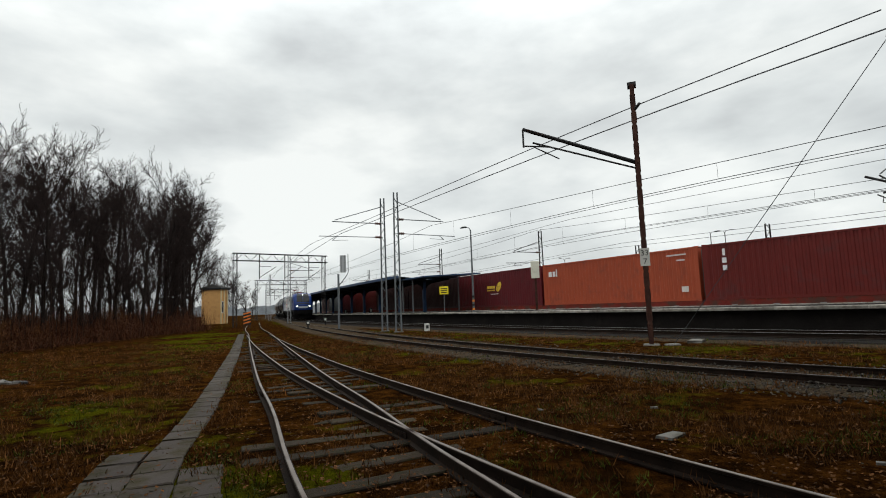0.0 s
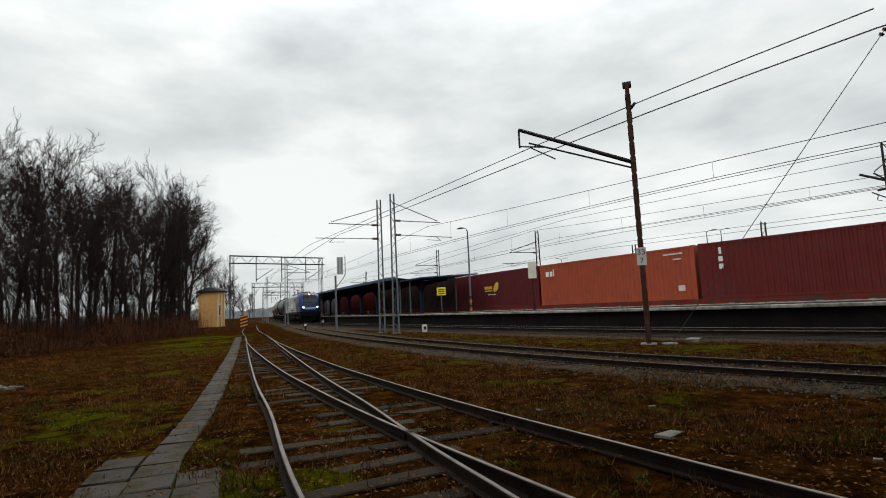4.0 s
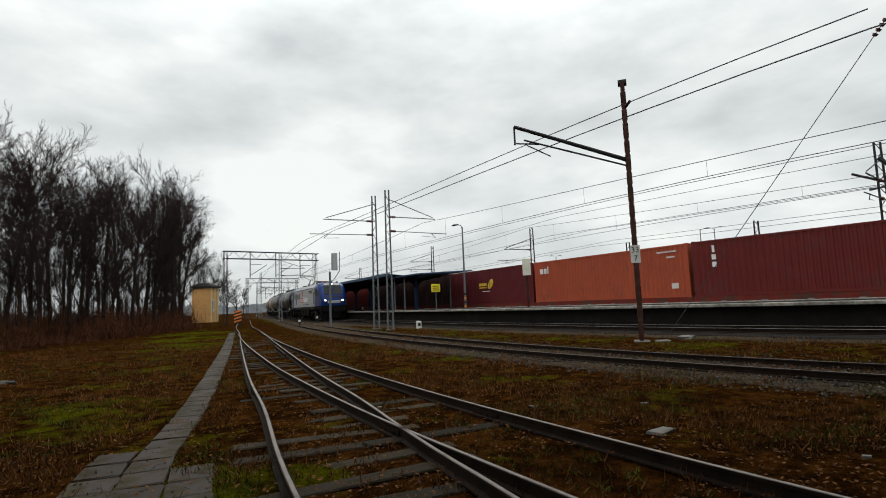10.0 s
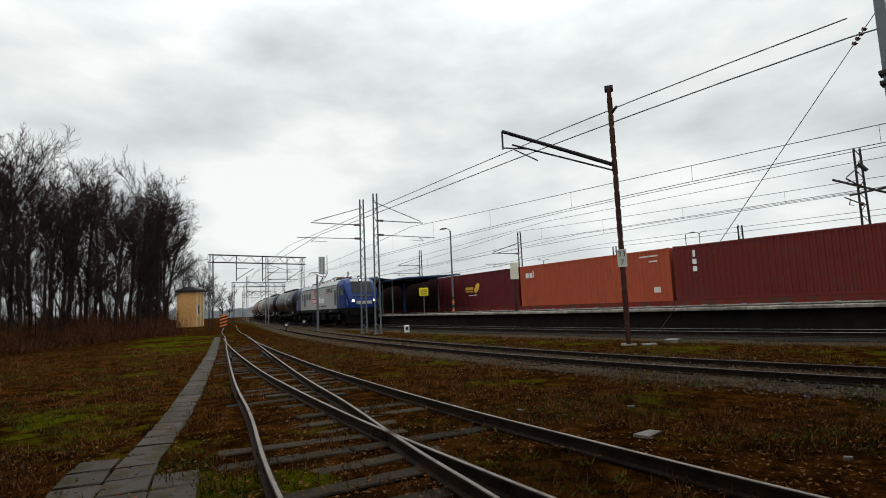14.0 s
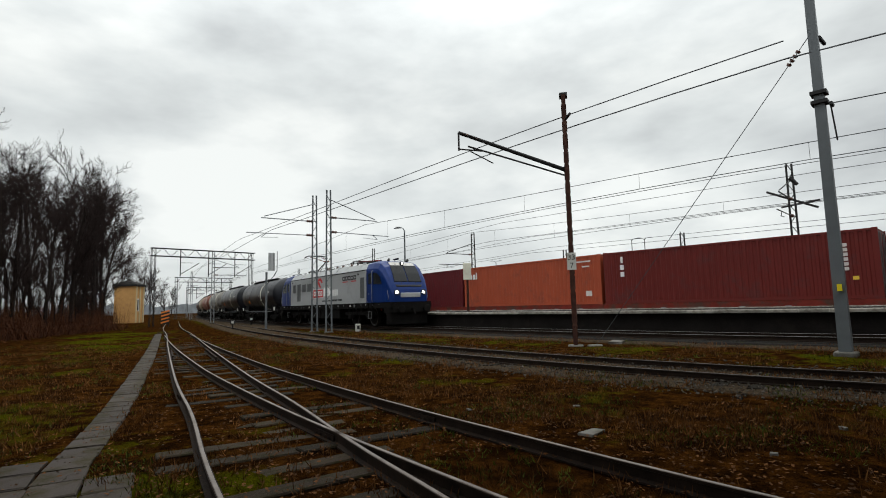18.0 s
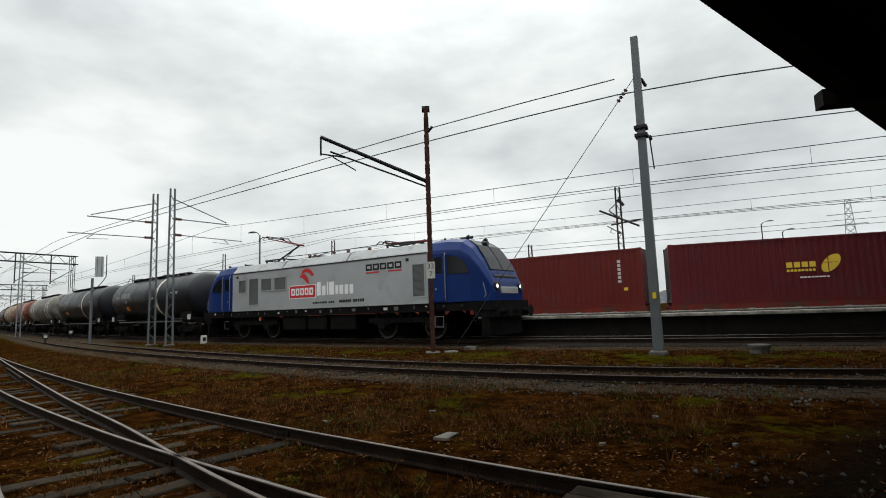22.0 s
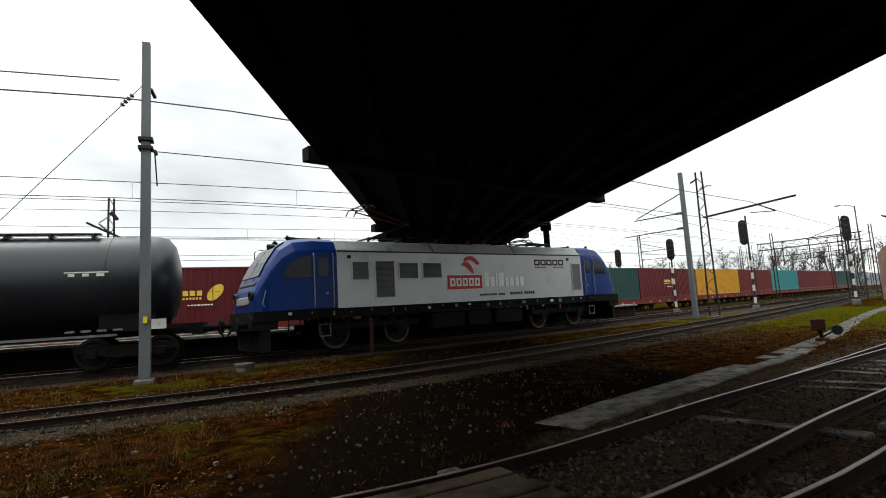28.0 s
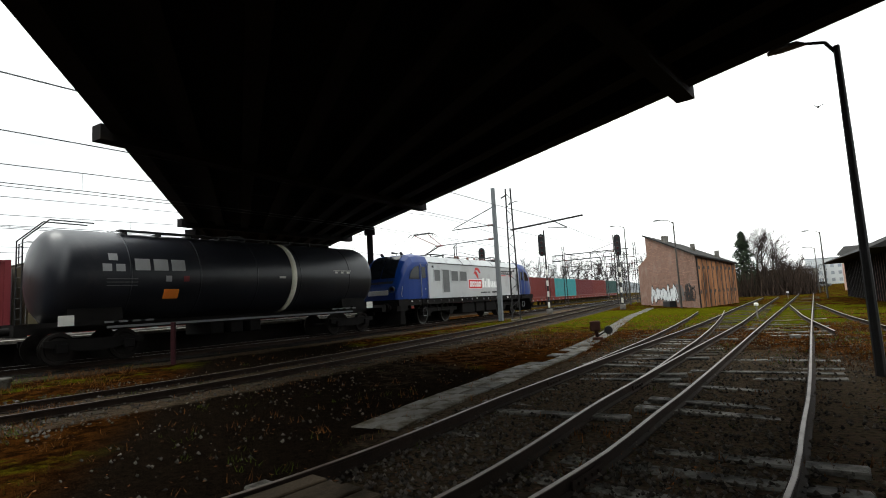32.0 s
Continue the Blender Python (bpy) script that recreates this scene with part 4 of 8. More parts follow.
def locomotive():
    t = thing("locomotive", "blue and silver electric locomotive with lit headlights", "locomotive")
    body = BM()
    sec = cab_section(1.45, 3.42, 3.5)[:2] + [(-1.45, 3.5), (1.45, 3.5), (1.45, 3.42), (1.45, 1.45)]
    loft(body, [-6.75, 6.75], [sec, sec])
    part("body_side", body, M_silver, t, "dusty silver body side")
    roof = BM()
    sec = [(-1.42, 3.5), (-1.40, 3.56), (-1.12, 3.90), (-0.9, 3.95), (0.9, 3.95), (1.12, 3.90), (1.40, 3.56), (1.42, 3.5)]
    loft(roof, [-6.75, 6.75], [sec, sec])
    part("roof", roof, M_loco_roof, t, "pale grey chamfered roof")
    bm = BM()
    box(bm, -6.74, 6.74, -1.475, -1.44, 3.46, 3.51)
    box(bm, -6.74, 6.74, 1.44, 1.475, 3.46, 3.51)
    part("gutter", bm, M_dark, t)
    for x in (-2.5, 2.1):
        bm = BM()
        sec = [(-1.43, 3.5), (-1.41, 3.575), (-1.13, 3.915), (-0.9, 3.965), (0.9, 3.965), (1.13, 3.915), (1.41, 3.575), (1.43, 3.5)]
        loft(bm, [x, x + 0.06], [sec, sec])
        part("roof_seam", bm, M_grille, t)
    bm = BM()
    box(bm, -9.7, 9.7, -1.40, 1.40, 1.12, 1.46)
    part("frame_sill", bm, M_under, t, "black frame below the body")
    for sg in (1, -1):
        cab(t, sg)
        buffers(t, sg * 10.1, sg)
    for side in (-1, 1):
        for x0, x1, z0, z1 in ((-6.2, -5.45, 2.4, 3.15), (-5.25, -4.35, 1.72, 3.18), (-4.2, -3.25, 2.42, 3.12), (-3.1, -2.1, 2.42, 3.12), (5.95, 6.65, 1.7, 3.1)):
            louvre(t, x0, x1, z0, z1, side)
        logo_side(t, side)
        for x in (-6.35, 5.65):
            bm = BM()
            box(bm, x, x + 0.14, side * 1.46 - 0.03, side * 1.46 + 0.03, 3.22, 3.34)
            part("marker_lamp", bm, M_black, t)
        rnd = random.Random(5)
        for k in range(22):
            x = -8.6 + k * 0.80 + rnd.uniform(-0.2, 0.2)
            bm = BM()
            w = rnd.choice((0.05, 0.07, 0.12, 0.22))
            box(bm, x, x + w, side * 1.405 - 0.008, side * 1.405 + 0.008, 1.2 + 0.12 * rnd.random(), 1.33 + 0.06 * rnd.random())
            part("stencil_plate", bm, rnd.choice((M_grille, M_grille, M_sign)), t)
    # bogies
    for cx in (-5.3, 5.3):
        for dx in (-1.3, 1.3):
            wheelset(t, cx + dx, 0.58, M_tyre)
        for y in (-1.12, 1.12):
            bm = BM()
            box(bm, cx - 2.1, cx + 2.1, y - 0.09, y + 0.09, 0.68, 0.92, None, 0.03)
            for dx in (-1.3, 1.3):
                box(bm, cx + dx - 0.2, cx + dx + 0.2, y - 0.14, y + 0.14, 0.44, 0.76, None, 0.03)
                for k in (-0.33, 0.33):
                    rod(bm, (cx + dx + k, y, 0.6), (cx + dx + k, y, 1.12), 0.1, n=10)
            for k in (-0.25, 0.25):
                rod(bm, (cx + k, y, 0.7), (cx + k, y, 1.14), 0.13, n=10)
            rod(bm, (cx - 0.9, y - 0.1 * (1 if y > 0 else -1), 0.98), (cx - 0.4, y, 0.98), 0.05)
            part("bogie_frame", bm, M_under, t)
    for x0, x1 in ((-2.6, -0.9), (-0.7, 0.6), (0.85, 2.5)):
        bm = BM()
        box(bm, x0, x1, -1.3, 1.3, 0.42, 1.1, None, 0.05)
        part("equipment_box", bm, M_under, t)
    # roof gear: raised rear pantograph, folded front one, insulators, horns
    def pantograph(x, raised, sg):
        p = thing("pantograph")
        p.parent = t
        bm = BM()
        for y in (-0.6, 0.6):
            box(bm, x - 0.8, x + 0.8, y - 0.03, y + 0.03, 4.1, 4.17)
        for dx in (-0.75, 0.75):
            box(bm, x + dx - 0.03, x + dx + 0.03, -0.6, 0.6, 4.1, 4.16)
            for y in (-0.55, 0.55):
                rod(bm, (x + dx, y, 3.92), (x + dx, y, 4.1), 0.06, 0.05, 8)
        part("base_frame", bm, M_dark, p)
        knee = (x + sg * 1.35, 0, 4.85) if raised else (x + sg * 1.1, 0, 4.2)
        head = (x - sg * 0.75, 0, 5.45) if raised else (x - sg * 0.9, 0, 4.32)
        bm = BM()
        rod(bm, (x - sg * 0.5, 0, 4.15), knee, 0.05, 0.045, 8)
        rod(bm, (x - sg * 0.2, 0.12, 4.15), (knee[0] - sg * 0.25, 0.1, knee[2] + 0.02), 0.02, n=6)
        part("lower_arm", bm, M_dark, p)
        bm = BM()
        for y in (-0.3, 0.3):
            rod(bm, (knee[0], y * 0.5, knee[2]), (head[0], y * 1.6, head[2] - 0.08), 0.028, n=6)
        rod(bm, (knee[0], -0.25, knee[2]), (knee[0], 0.25, knee[2]), 0.05, n=8)
        part("upper_arm", bm, M_pantred, p, "rust-red pantograph arm")
        bm = BM()
        for dx in (-0.18, 0.18):
            tube(bm, [(head[0] + dx, -0.95, head[2] - 0.18), (head[0] + dx, -0.7, head[2]), (head[0] + dx, 0.7, head[2]), (head[0] + dx, 0.95, head[2] - 0.18)], 0.025, 6)
        for y in (-0.5, 0.5):
            rod(bm, (head[0] - 0.18, y, head[2]), (head[0] + 0.18, y, head[2]), 0.02, n=6)
        part("contact_shoe", bm, M_dark, p)
    pantograph(-4.2, True, 1)
    pantograph(4.6, False, 1)
    for x in (-1.6, -1.2, 1.2, 2.6, 0.2):
        bm = BM()
        lathe(bm, [(0.06, 3.93), (0.11, 3.98), (0.06, 4.02), (0.11, 4.07), (0.06, 4.11), (0.11, 4.16), (0.05, 4.2)], 12, "z", (x, -0.4, 0))
        part("insulator", bm, M_insul, t)
    bm = BM()
    tube(bm, [(-3.4, -0.4, 4.25), (-1.6, -0.4, 4.22), (1.2, -0.4, 4.22), (3.9, -0.4, 4.25)], 0.018, 6)
    part("roof_cable", bm, M_dark, t)
    bm = BM()
    box(bm, -1.9, -1.1, -0.15, 0.5, 3.94, 4.16, None, 0.04)
    part("circuit_breaker", bm, M_dark, t)
    bm = BM()
    for x in (0.3, 1.7):
        box(bm, x, x + 1.1, -0.7, 0.7, 3.93, 4.03, None, 0.03)
    part("roof_hatch", bm, M_loco_roof, t)
    for sg in (-1, 1):
        bm = BM()
        rod(bm, (sg * 7.5, 0.2, 3.98), (sg * 7.5, 0.2, 4.14), 0.03)
        rod(bm, (sg * 7.3, 0.2, 4.14), (sg * 7.9, 0.2, 4.14), 0.025, 0.07, 8)
        part("horn", bm, M_dark, t)
        bm = BM()
        rod(bm, (sg * 7.0, -0.5, 3.96), (sg * 7.0, -0.5, 4.12), 0.05)
        part("aerial", bm, M_black, t)
    return t


# ---------------------------------------------------------------- tank wagons
TANK_L, PITCH = 13.6, 16.0


def tank_wagon(shell_mat, bands, marks, label):
    t = thing("tank_wagon", label, "tank wagon", "tank wagons of the train")
    R, zc, L = 1.47, 2.62, TANK_L / 2
    prof = [(0.02, -L - 0.0), (R * 0.45, -L + 0.05), (R * 0.78, -L + 0.17), (R * 0.95, -L + 0.36), (R, -L + 0.62), (R, L - 0.62), (R * 0.95, L - 0.36), (R * 0.78, L - 0.17), (R * 0.45, L - 0.05), (0.02, L)]
    part("tank_shell", lathe(BM(), prof, 40, "x", (0, 0, zc)), shell_mat, t, smooth=True)
    for x in (-4.6, -2.3, 0.0, 2.1, 4.9):
        bm = BM()
        lathe(bm, [(R + 0.001, x - 0.03), (R + 0.012, x - 0.02), (R + 0.012, x + 0.02), (R + 0.001, x + 0.03)], 40, "x", (0, 0, zc))
        part("weld_seam", bm, shell_mat, t, smooth=True)
    for x, w in bands:
        bm = BM()
        lathe(bm, [(R + 0.002, x - w), (R + 0.010, x - w), (R + 0.010, x + w), (R + 0.002, x + w)], 40, "x", (0, 0, zc))
        part("cream_band", bm, M_cream, t, "cream painted warning band", smooth=True)
    # saddle, frame and walkways
    bm = BM()
    box(bm, -7.5, 7.5, -0.28, -0.16, 0.92, 1.22)
    box(bm, -7.5, 7.5, 0.16, 0.28, 0.92, 1.22)
    for sg in (-1, 1):
        box(bm, min(sg * 7.5, sg * 7.2), max(sg * 7.5, sg * 7.2), -1.3, 1.3, 0.88, 1.24)
        box(bm, min(sg * 7.4, sg * 5.2), max(sg * 7.4, sg * 5.2), -1.3, -1.2, 1.1, 1.24)
        box(bm, min(sg * 7.4, sg * 5.2), max(sg * 7.4, sg * 5.2), 1.2, 1.3, 1.1, 1.24)
    part("underframe", bm, M_under, t, "black wagon frame")
    for sg in (-1, 1):
        bm = BM()
        loft(bm, [min(sg * 6.2, sg * 4.7), max(sg * 6.2, sg * 4.7)], [[(-1.15, 1.2), (-1.05, 1.75), (-0.6, 1.45), (0.6, 1.45), (1.05, 1.75), (1.15, 1.2)]] * 2)
        part("saddle", bm, M_under, t)
        buffers(t, sg * 8.0, sg)
        for dx in (-0.9, 0.9):
            wheelset(t, sg * 5.4 + dx, 0.46, M_wheel)
        for y in (-1.0, 1.0):
            bm = BM()
            loft(bm, [sg * 5.4 - 1.35, sg * 5.4 - 0.35, sg * 5.4 + 0.35, sg * 5.4 + 1.35], [[(y - 0.06, 0.55), (y - 0.06, 0.72), (y + 0.06, 0.72), (y + 0.06, 0.55)], [(y - 0.06, 0.36), (y - 0.06, 0.72), (y + 0.06, 0.72), (y + 0.06, 0.36)], [(y - 0.06, 0.36), (y - 0.06, 0.72), (y + 0.06, 0.72), (y + 0.06, 0.36)], [(y - 0.06, 0.55), (y - 0.06, 0.72), (y + 0.06, 0.72), (y + 0.06, 0.55)]])
            for dx in (-0.9, 0.9):
                box(bm, sg * 5.4 + dx - 0.16, sg * 5.4 + dx + 0.16, y - 0.14, y + 0.14, 0.34, 0.62, None, 0.03)
            part("bogie_frame", bm, M_under, t)
        # white plates and lever on the frame
        bm = BM()
        box(bm, sg * 6.3 - 0.2, sg * 6.3 + 0.2, -1.33, -1.31, 1.12, 1.42)
        part("document_plate", bm, M_sign, t, "pale plate on the frame")
        for k in range(4):
            bm = BM()
            box(bm, sg * 4.6 - 0.7 + k * 0.4, sg * 4.6 - 0.45 + k * 0.4, -1.325, -1.31, 1.14, 1.2)
            part("lettering_bar", bm, M_grille, t)
    bm = BM()
    box(bm, -5.2, 5.2, -1.28, -1.22, 0.98, 1.05)
    part("side_rod", bm, M_grille, t)
    bm = BM()
    for k in range(3):
        box(bm, -1.6 + k * 0.8, -1.1 + k * 0.8, -0.9, 0.9, 0.5, 0.95, None, 0.04)
    part("brake_gear", bm, M_under, t)
    # top walkway with hatch and end ladder
    bm = BM()
    box(bm, -4.6, 4.6, -0.65, -0.35, zc + R + 0.02, zc + R + 0.06)
    box(bm, -4.6, 4.6, 0.35, 0.65, zc + R + 0.02, zc + R + 0.06)
    for x in np.linspace(-4.4, 4.4, 9):
        box(bm, x - 0.03, x + 0.03, -0.65, 0.65, zc + R - 0.1, zc + R + 0.02)
    part("top_walkway", bm, M_dark, t)
    bm = BM()
    lathe(bm, [(0.32, zc + R - 0.1), (0.32, zc + R + 0.15), (0.26, zc + R + 0.2)], 16, "z", (0, 0, 0))
    part("filling_hatch", bm, M_dark, t)
    bm = BM()
    for y in (-0.25, 0.25):
        tube(bm, [(-L - 0.25, y, 1.2), (-L - 0.25, y, 3.7), (-L + 0.4, y, 4.35), (-L + 1.6, y, zc + R + 0.25)], 0.022, 5)
    for z in np.arange(1.4, 3.7, 0.3):
        rod(bm, (-L - 0.25, -0.25, z), (-L - 0.25, 0.25, z), 0.015, n=5)
    part("end_ladder", bm, M_dark, t)
    # marks as plain shapes that follow the shell
    def plate(name, x0, x1, a0, a1, material, lbl=""):
        """Curved plate on the camera's side between two angles (degrees above the axis)."""
        bm = BM()
        n = 5
        rows = []
        for k in range(n + 1):
            a = radians(a0 + (a1 - a0) * k / n)
            rows.append([bm.verts.new((x, -(R + d) * math.cos(a), zc + (R + d) * math.sin(a))) for x in (x0, x1) for d in (0.003, 0.012)])
        for r0, r1 in zip(rows[:-1], rows[1:]):
            for i, j in ((1, 3), (3, 2), (2, 0), (0, 1)):
                bm.faces.new((r0[i], r0[j], r1[j], r1[i]))
        bm.faces.new((rows[0][0], rows[0][1], rows[0][3], rows[0][2]))
        bm.faces.new((rows[-1][2], rows[-1][3], rows[-1][1], rows[-1][0]))
        part(name, bm, material, t, lbl)
    if marks:
        x = -L + 1.7
        for k in range(3):
            a = radians(90 + 120 * k)
            plate("white_emblem", x + 0.22 * math.cos(a) - 0.13, x + 0.22 * math.cos(a) + 0.13, 12 + 9 * math.sin(a) - 4, 12 + 9 * math.sin(a) + 5, M_tankmark)
        for k in range(3):
            x0 = x + 0.62 + k * 0.58
            plate("pale_bar", x0, x0 + 0.46, 5, 20, M_tankmark)
        plate("orange_board", x + 1.55, x + 2.05, -32, -19, M_orange, "orange hazard board")
        plate("white_diamond", x + 1.58, x + 1.77, -9, -1.5, M_tankmark)
        plate("red_diamond", x + 2.18, x + 2.37, -9, -1.5, M_pantred)
        for k in range(3):
            plate("lettering_bar", x - 0.2, x + 0.7, -6 - 4 * k, -5.2 - 4 * k, M_grille)
    for x0, w, a0 in ((L - 2.9, 1.1, 9.0), (L - 2.8, 0.16, 5), (L - 2.45, 0.16, 5), (L - 2.1, 0.2, 5), (1.0, 0.3, -4)):
        plate("lettering_bar", x0, x0 + w, a0, a0 + (1.4 if w > 0.9 else 3.2), M_sign)
    return t


LOCO_LEN = 20.2
# head of the train: seconds, metres of true length along the line
HEAD_AT = ((0, -74.2), (2, -69.6), (4, -64.8), (6, -59.2), (8, -53.7), (10, -48.2), (12, -42.0), (14, -35.2), (16, -28.1), (18, -20.6), (20, -13.0), (22, -5.2), (23, -0.8), (24, 3.8), (25, 8.4), (26, 13.0), (27, 17.6), (28, 22.1), (29, 26.1), (30, 29.8), (31, 34.0), (32, 38.2))
ARC_MAIN = arc_table(OFF_MAIN)

TRAIN = [(locomotive(), LOCO_LEN / 2)]


def build_train():
    kinds = [tank_wagon(M_tank, [(1.75, 0.13)], True, "black tank wagon with a cream band and white marks"),
             tank_wagon(M_tank_g, [(-4.6, 0.12), (-3.4, 0.12), (3.4, 0.12), (4.6, 0.12)], False, "grey streaked tank wagon with pale bands, in the train"),
             tank_wagon(M_tank_b, [(3.6, 0.1)], False, "rust-brown tank wagon in the train"),
             tank_wagon(M_tank_o, [(0, 0.1)], False, "pale brown weathered tank wagon in the train")]
    order = [0, 0, 1, 2, 3, 0, 2, 0, 1, 0, 2]
    used = set()
    for k, kind in enumerate(order):
        ob = kinds[kind]
        if kind in used:
            ob = copy_thing(ob, Matrix())
        used.add(kind)
        TRAIN.append((ob, LOCO_LEN + 0.1 + PITCH * (k + 0.5)))


build_train()


def move_train():
    ts = np.array([a for a, _ in HEAD_AT])
    ss = np.array([b for _, b in HEAD_AT])
    for ob, back in TRAIN:
        walk(ob, [(t, on_arc(s - back, OFF_MAIN, Z_MAIN, ARC_MAIN)) for t, s in zip(ts, ss)])

# ---------------------------------------------------------------- container train
def container(paint, label, marks=None, L=12.19, H=2.9):
    t = thing("shipping_container", label, "container", "containers on the standing train")
    W = 1.219
    bm = BM()
    # corrugated long sides
    for sy in (-1, 1):
        xs, ys = [], []
        n = int((L - 0.4) / 0.278)
        x = -L / 2 + 0.2
        step = (L - 0.4) / n
        for k in range(n):
            for f, d in ((0.0, 0.0), (0.36, 0.0), (0.5, 0.036), (0.86, 0.036)):
                xs.append(x + (k + f) * step)
                ys.append(W - 0.012 - d)
        xs.append(L / 2 - 0.2)
        ys.append(W - 0.012)
        lo = [bm.verts.new((a, sy * b, 0.14)) for a, b in zip(xs, ys)]
        hi = [bm.verts.new((a, sy * b, H - 0.09)) for a, b in zip(xs, ys)]
        for i in range(len(xs) - 1):
            bm.faces.new((lo[i], lo[i + 1], hi[i + 1], hi[i]))
    part("side_panel", bm, paint, t)
    bm = BM()
    for sx in (-1, 1):
        for sy in (-1, 1):
            box(bm, min(sx * L / 2, sx * (L / 2 - 0.2)), max(sx * L / 2, sx * (L / 2 - 0.2)), min(sy * W, sy * (W - 0.12)), max(sy * W, sy * (W - 0.12)), 0, H)
    for sy in (-1, 1):
        y0, y1 = min(sy * W, sy * (W - 0.06)), max(sy * W, sy * (W - 0.06))
        box(bm, -L / 2 + 0.2, L / 2 - 0.2, y0, y1, 0.02, 0.16)
        box(bm, -L / 2 + 0.2, L / 2 - 0.2, y0, y1, H - 0.11, H - 0.02)
    part("frame", bm, paint, t)
    bm = BM()
    box(bm, -L / 2 + 0.05, L / 2 - 0.05, -W + 0.05, W - 0.05, H - 0.05, H - 0.012)
    box(bm, -L / 2 + 0.05, L / 2 - 0.05, -W + 0.05, W - 0.05, 0.1, 0.15)
    part("roof_and_floor", bm, paint, t)
    for sx in (-1, 1):
        bm = BM()
        x = sx * (L / 2 - 0.04)
        box(bm, min(x, x - sx * 0.05), max(x, x - sx * 0.05), -W + 0.12, W - 0.12, 0.15, H - 0.1)
        part("end_door", bm, paint, t)
        bm = BM()
        for y in (-0.85, -0.35, 0.35, 0.85):
            rod(bm, (sx * (L / 2 - 0.02), y, 0.2), (sx * (L / 2 - 0.02), y, H - 0.15), 0.02, n=6)
        part("locking_bar", bm, M_grille, t)
    if marks:
        for x0, x1, z0, z1, m in marks:
            bm = BM()
            if m.name.startswith("gold") and z1 - z0 > 0.6:
                # tilted oval
                cx, cz, n = (x0 + x1) / 2, (z0 + z1) / 2, 20
                ring = [[bm.verts.new((cx + (x1 - x0) / 2 * math.cos(6.2832 * k / n) + 0.25 * (z1 - z0) * math.sin(6.2832 * k / n), y, cz + (z1 - z0) / 2 * math.sin(6.2832 * k / n))) for k in range(n)] for y in (-W - 0.006, -W + 0.03)]
                bm.faces.new(ring[0])
                bm.faces.new(ring[1][::-1])
                for k in range(n):
                    bm.faces.new((ring[0][k], ring[1][k], ring[1][(k + 1) % n], ring[0][(k + 1) % n]))
            else:
                box(bm, x0, x1, -W - (0.006 if z1 - z0 < 0.6 else 0.009), -W + 0.03, z0, z1)
            part("painted_mark", bm, m, t)
    return t


def globe_mark(t, x, z, r, m, m2):
    for a in range(5):
        bm = BM()
        zz = z - r + (a + 0.5) * 2 * r / 5
        w = math.sqrt(max(0.01, r * r - (zz - z) ** 2))
        box(bm, x - w, x + w, -1.226, -1.19, zz - r * 0.17, zz + r * 0.17)
        part("painted_mark", bm, m, t)
    bm = BM()
    box(bm, x - r * 1.15, x + r * 1.15, -1.232, -1.19, z - r * 0.22, z + r * 0.22)
    part("painted_mark", bm, m2, t)


ARC_BOX = arc_table(OFF_BOX)
BOX_TRAIN = []


def flat_wagon(s, half=6.2):
    m = on_arc(s, OFF_BOX, Z_MAIN, ARC_BOX)
    t = thing("flat_wagon", "low container flat wagon with red-brown frame", "flat wagon", "flat wagons behind the platform", m=m)
    bm = BM()
    box(bm, -half, half, -1.3, -1.15, 0.55, 1.02)
    box(bm, -half, half, 1.15, 1.3, 0.55, 1.02)
    for x in (-half, -half / 2, 0, half / 2, half - 0.2):
        box(bm, x, x + 0.2, -1.15, 1.15, 0.6, 1.0)
    part("frame", bm, M_wagon_red, t)
    for x in (1.8 - half, half - 1.8):
        for dx in (-0.9, 0.9):
            wheelset(t, x + dx, 0.42, M_wheel)
        bm = BM()
        for y in (-1.0, 1.0):
            box(bm, x - 1.3, x + 1.3, y - 0.07, y + 0.07, 0.4, 0.6, None, 0.02)
        part("bogie_frame", bm, M_under, t)
    for k in range(6):
        bm = BM()
        x = (k - 2.5) * 0.30 * half
        box(bm, x - 0.12, x + 0.12, -1.36, -1.3, 0.62, 0.8)
        part("tie_down", bm, M_steel_g, t)
    return t


M_wagon_red = mat("red_brown_wagon_paint", (0.15, 0.024, 0.018), 0.7, 0, 0.25, 2, 30, 0.1, stain=(0.08, 0.04, 0.03), stain_at=0.52)


def paint(name, c, st=0.6):
    return mat(name, c, 0.55, 0, 0.12, 0.8, 25, 0.05, stain=tuple(v * 0.6 + 0.015 for v in c), stain_at=st, stain_scale=0.9)


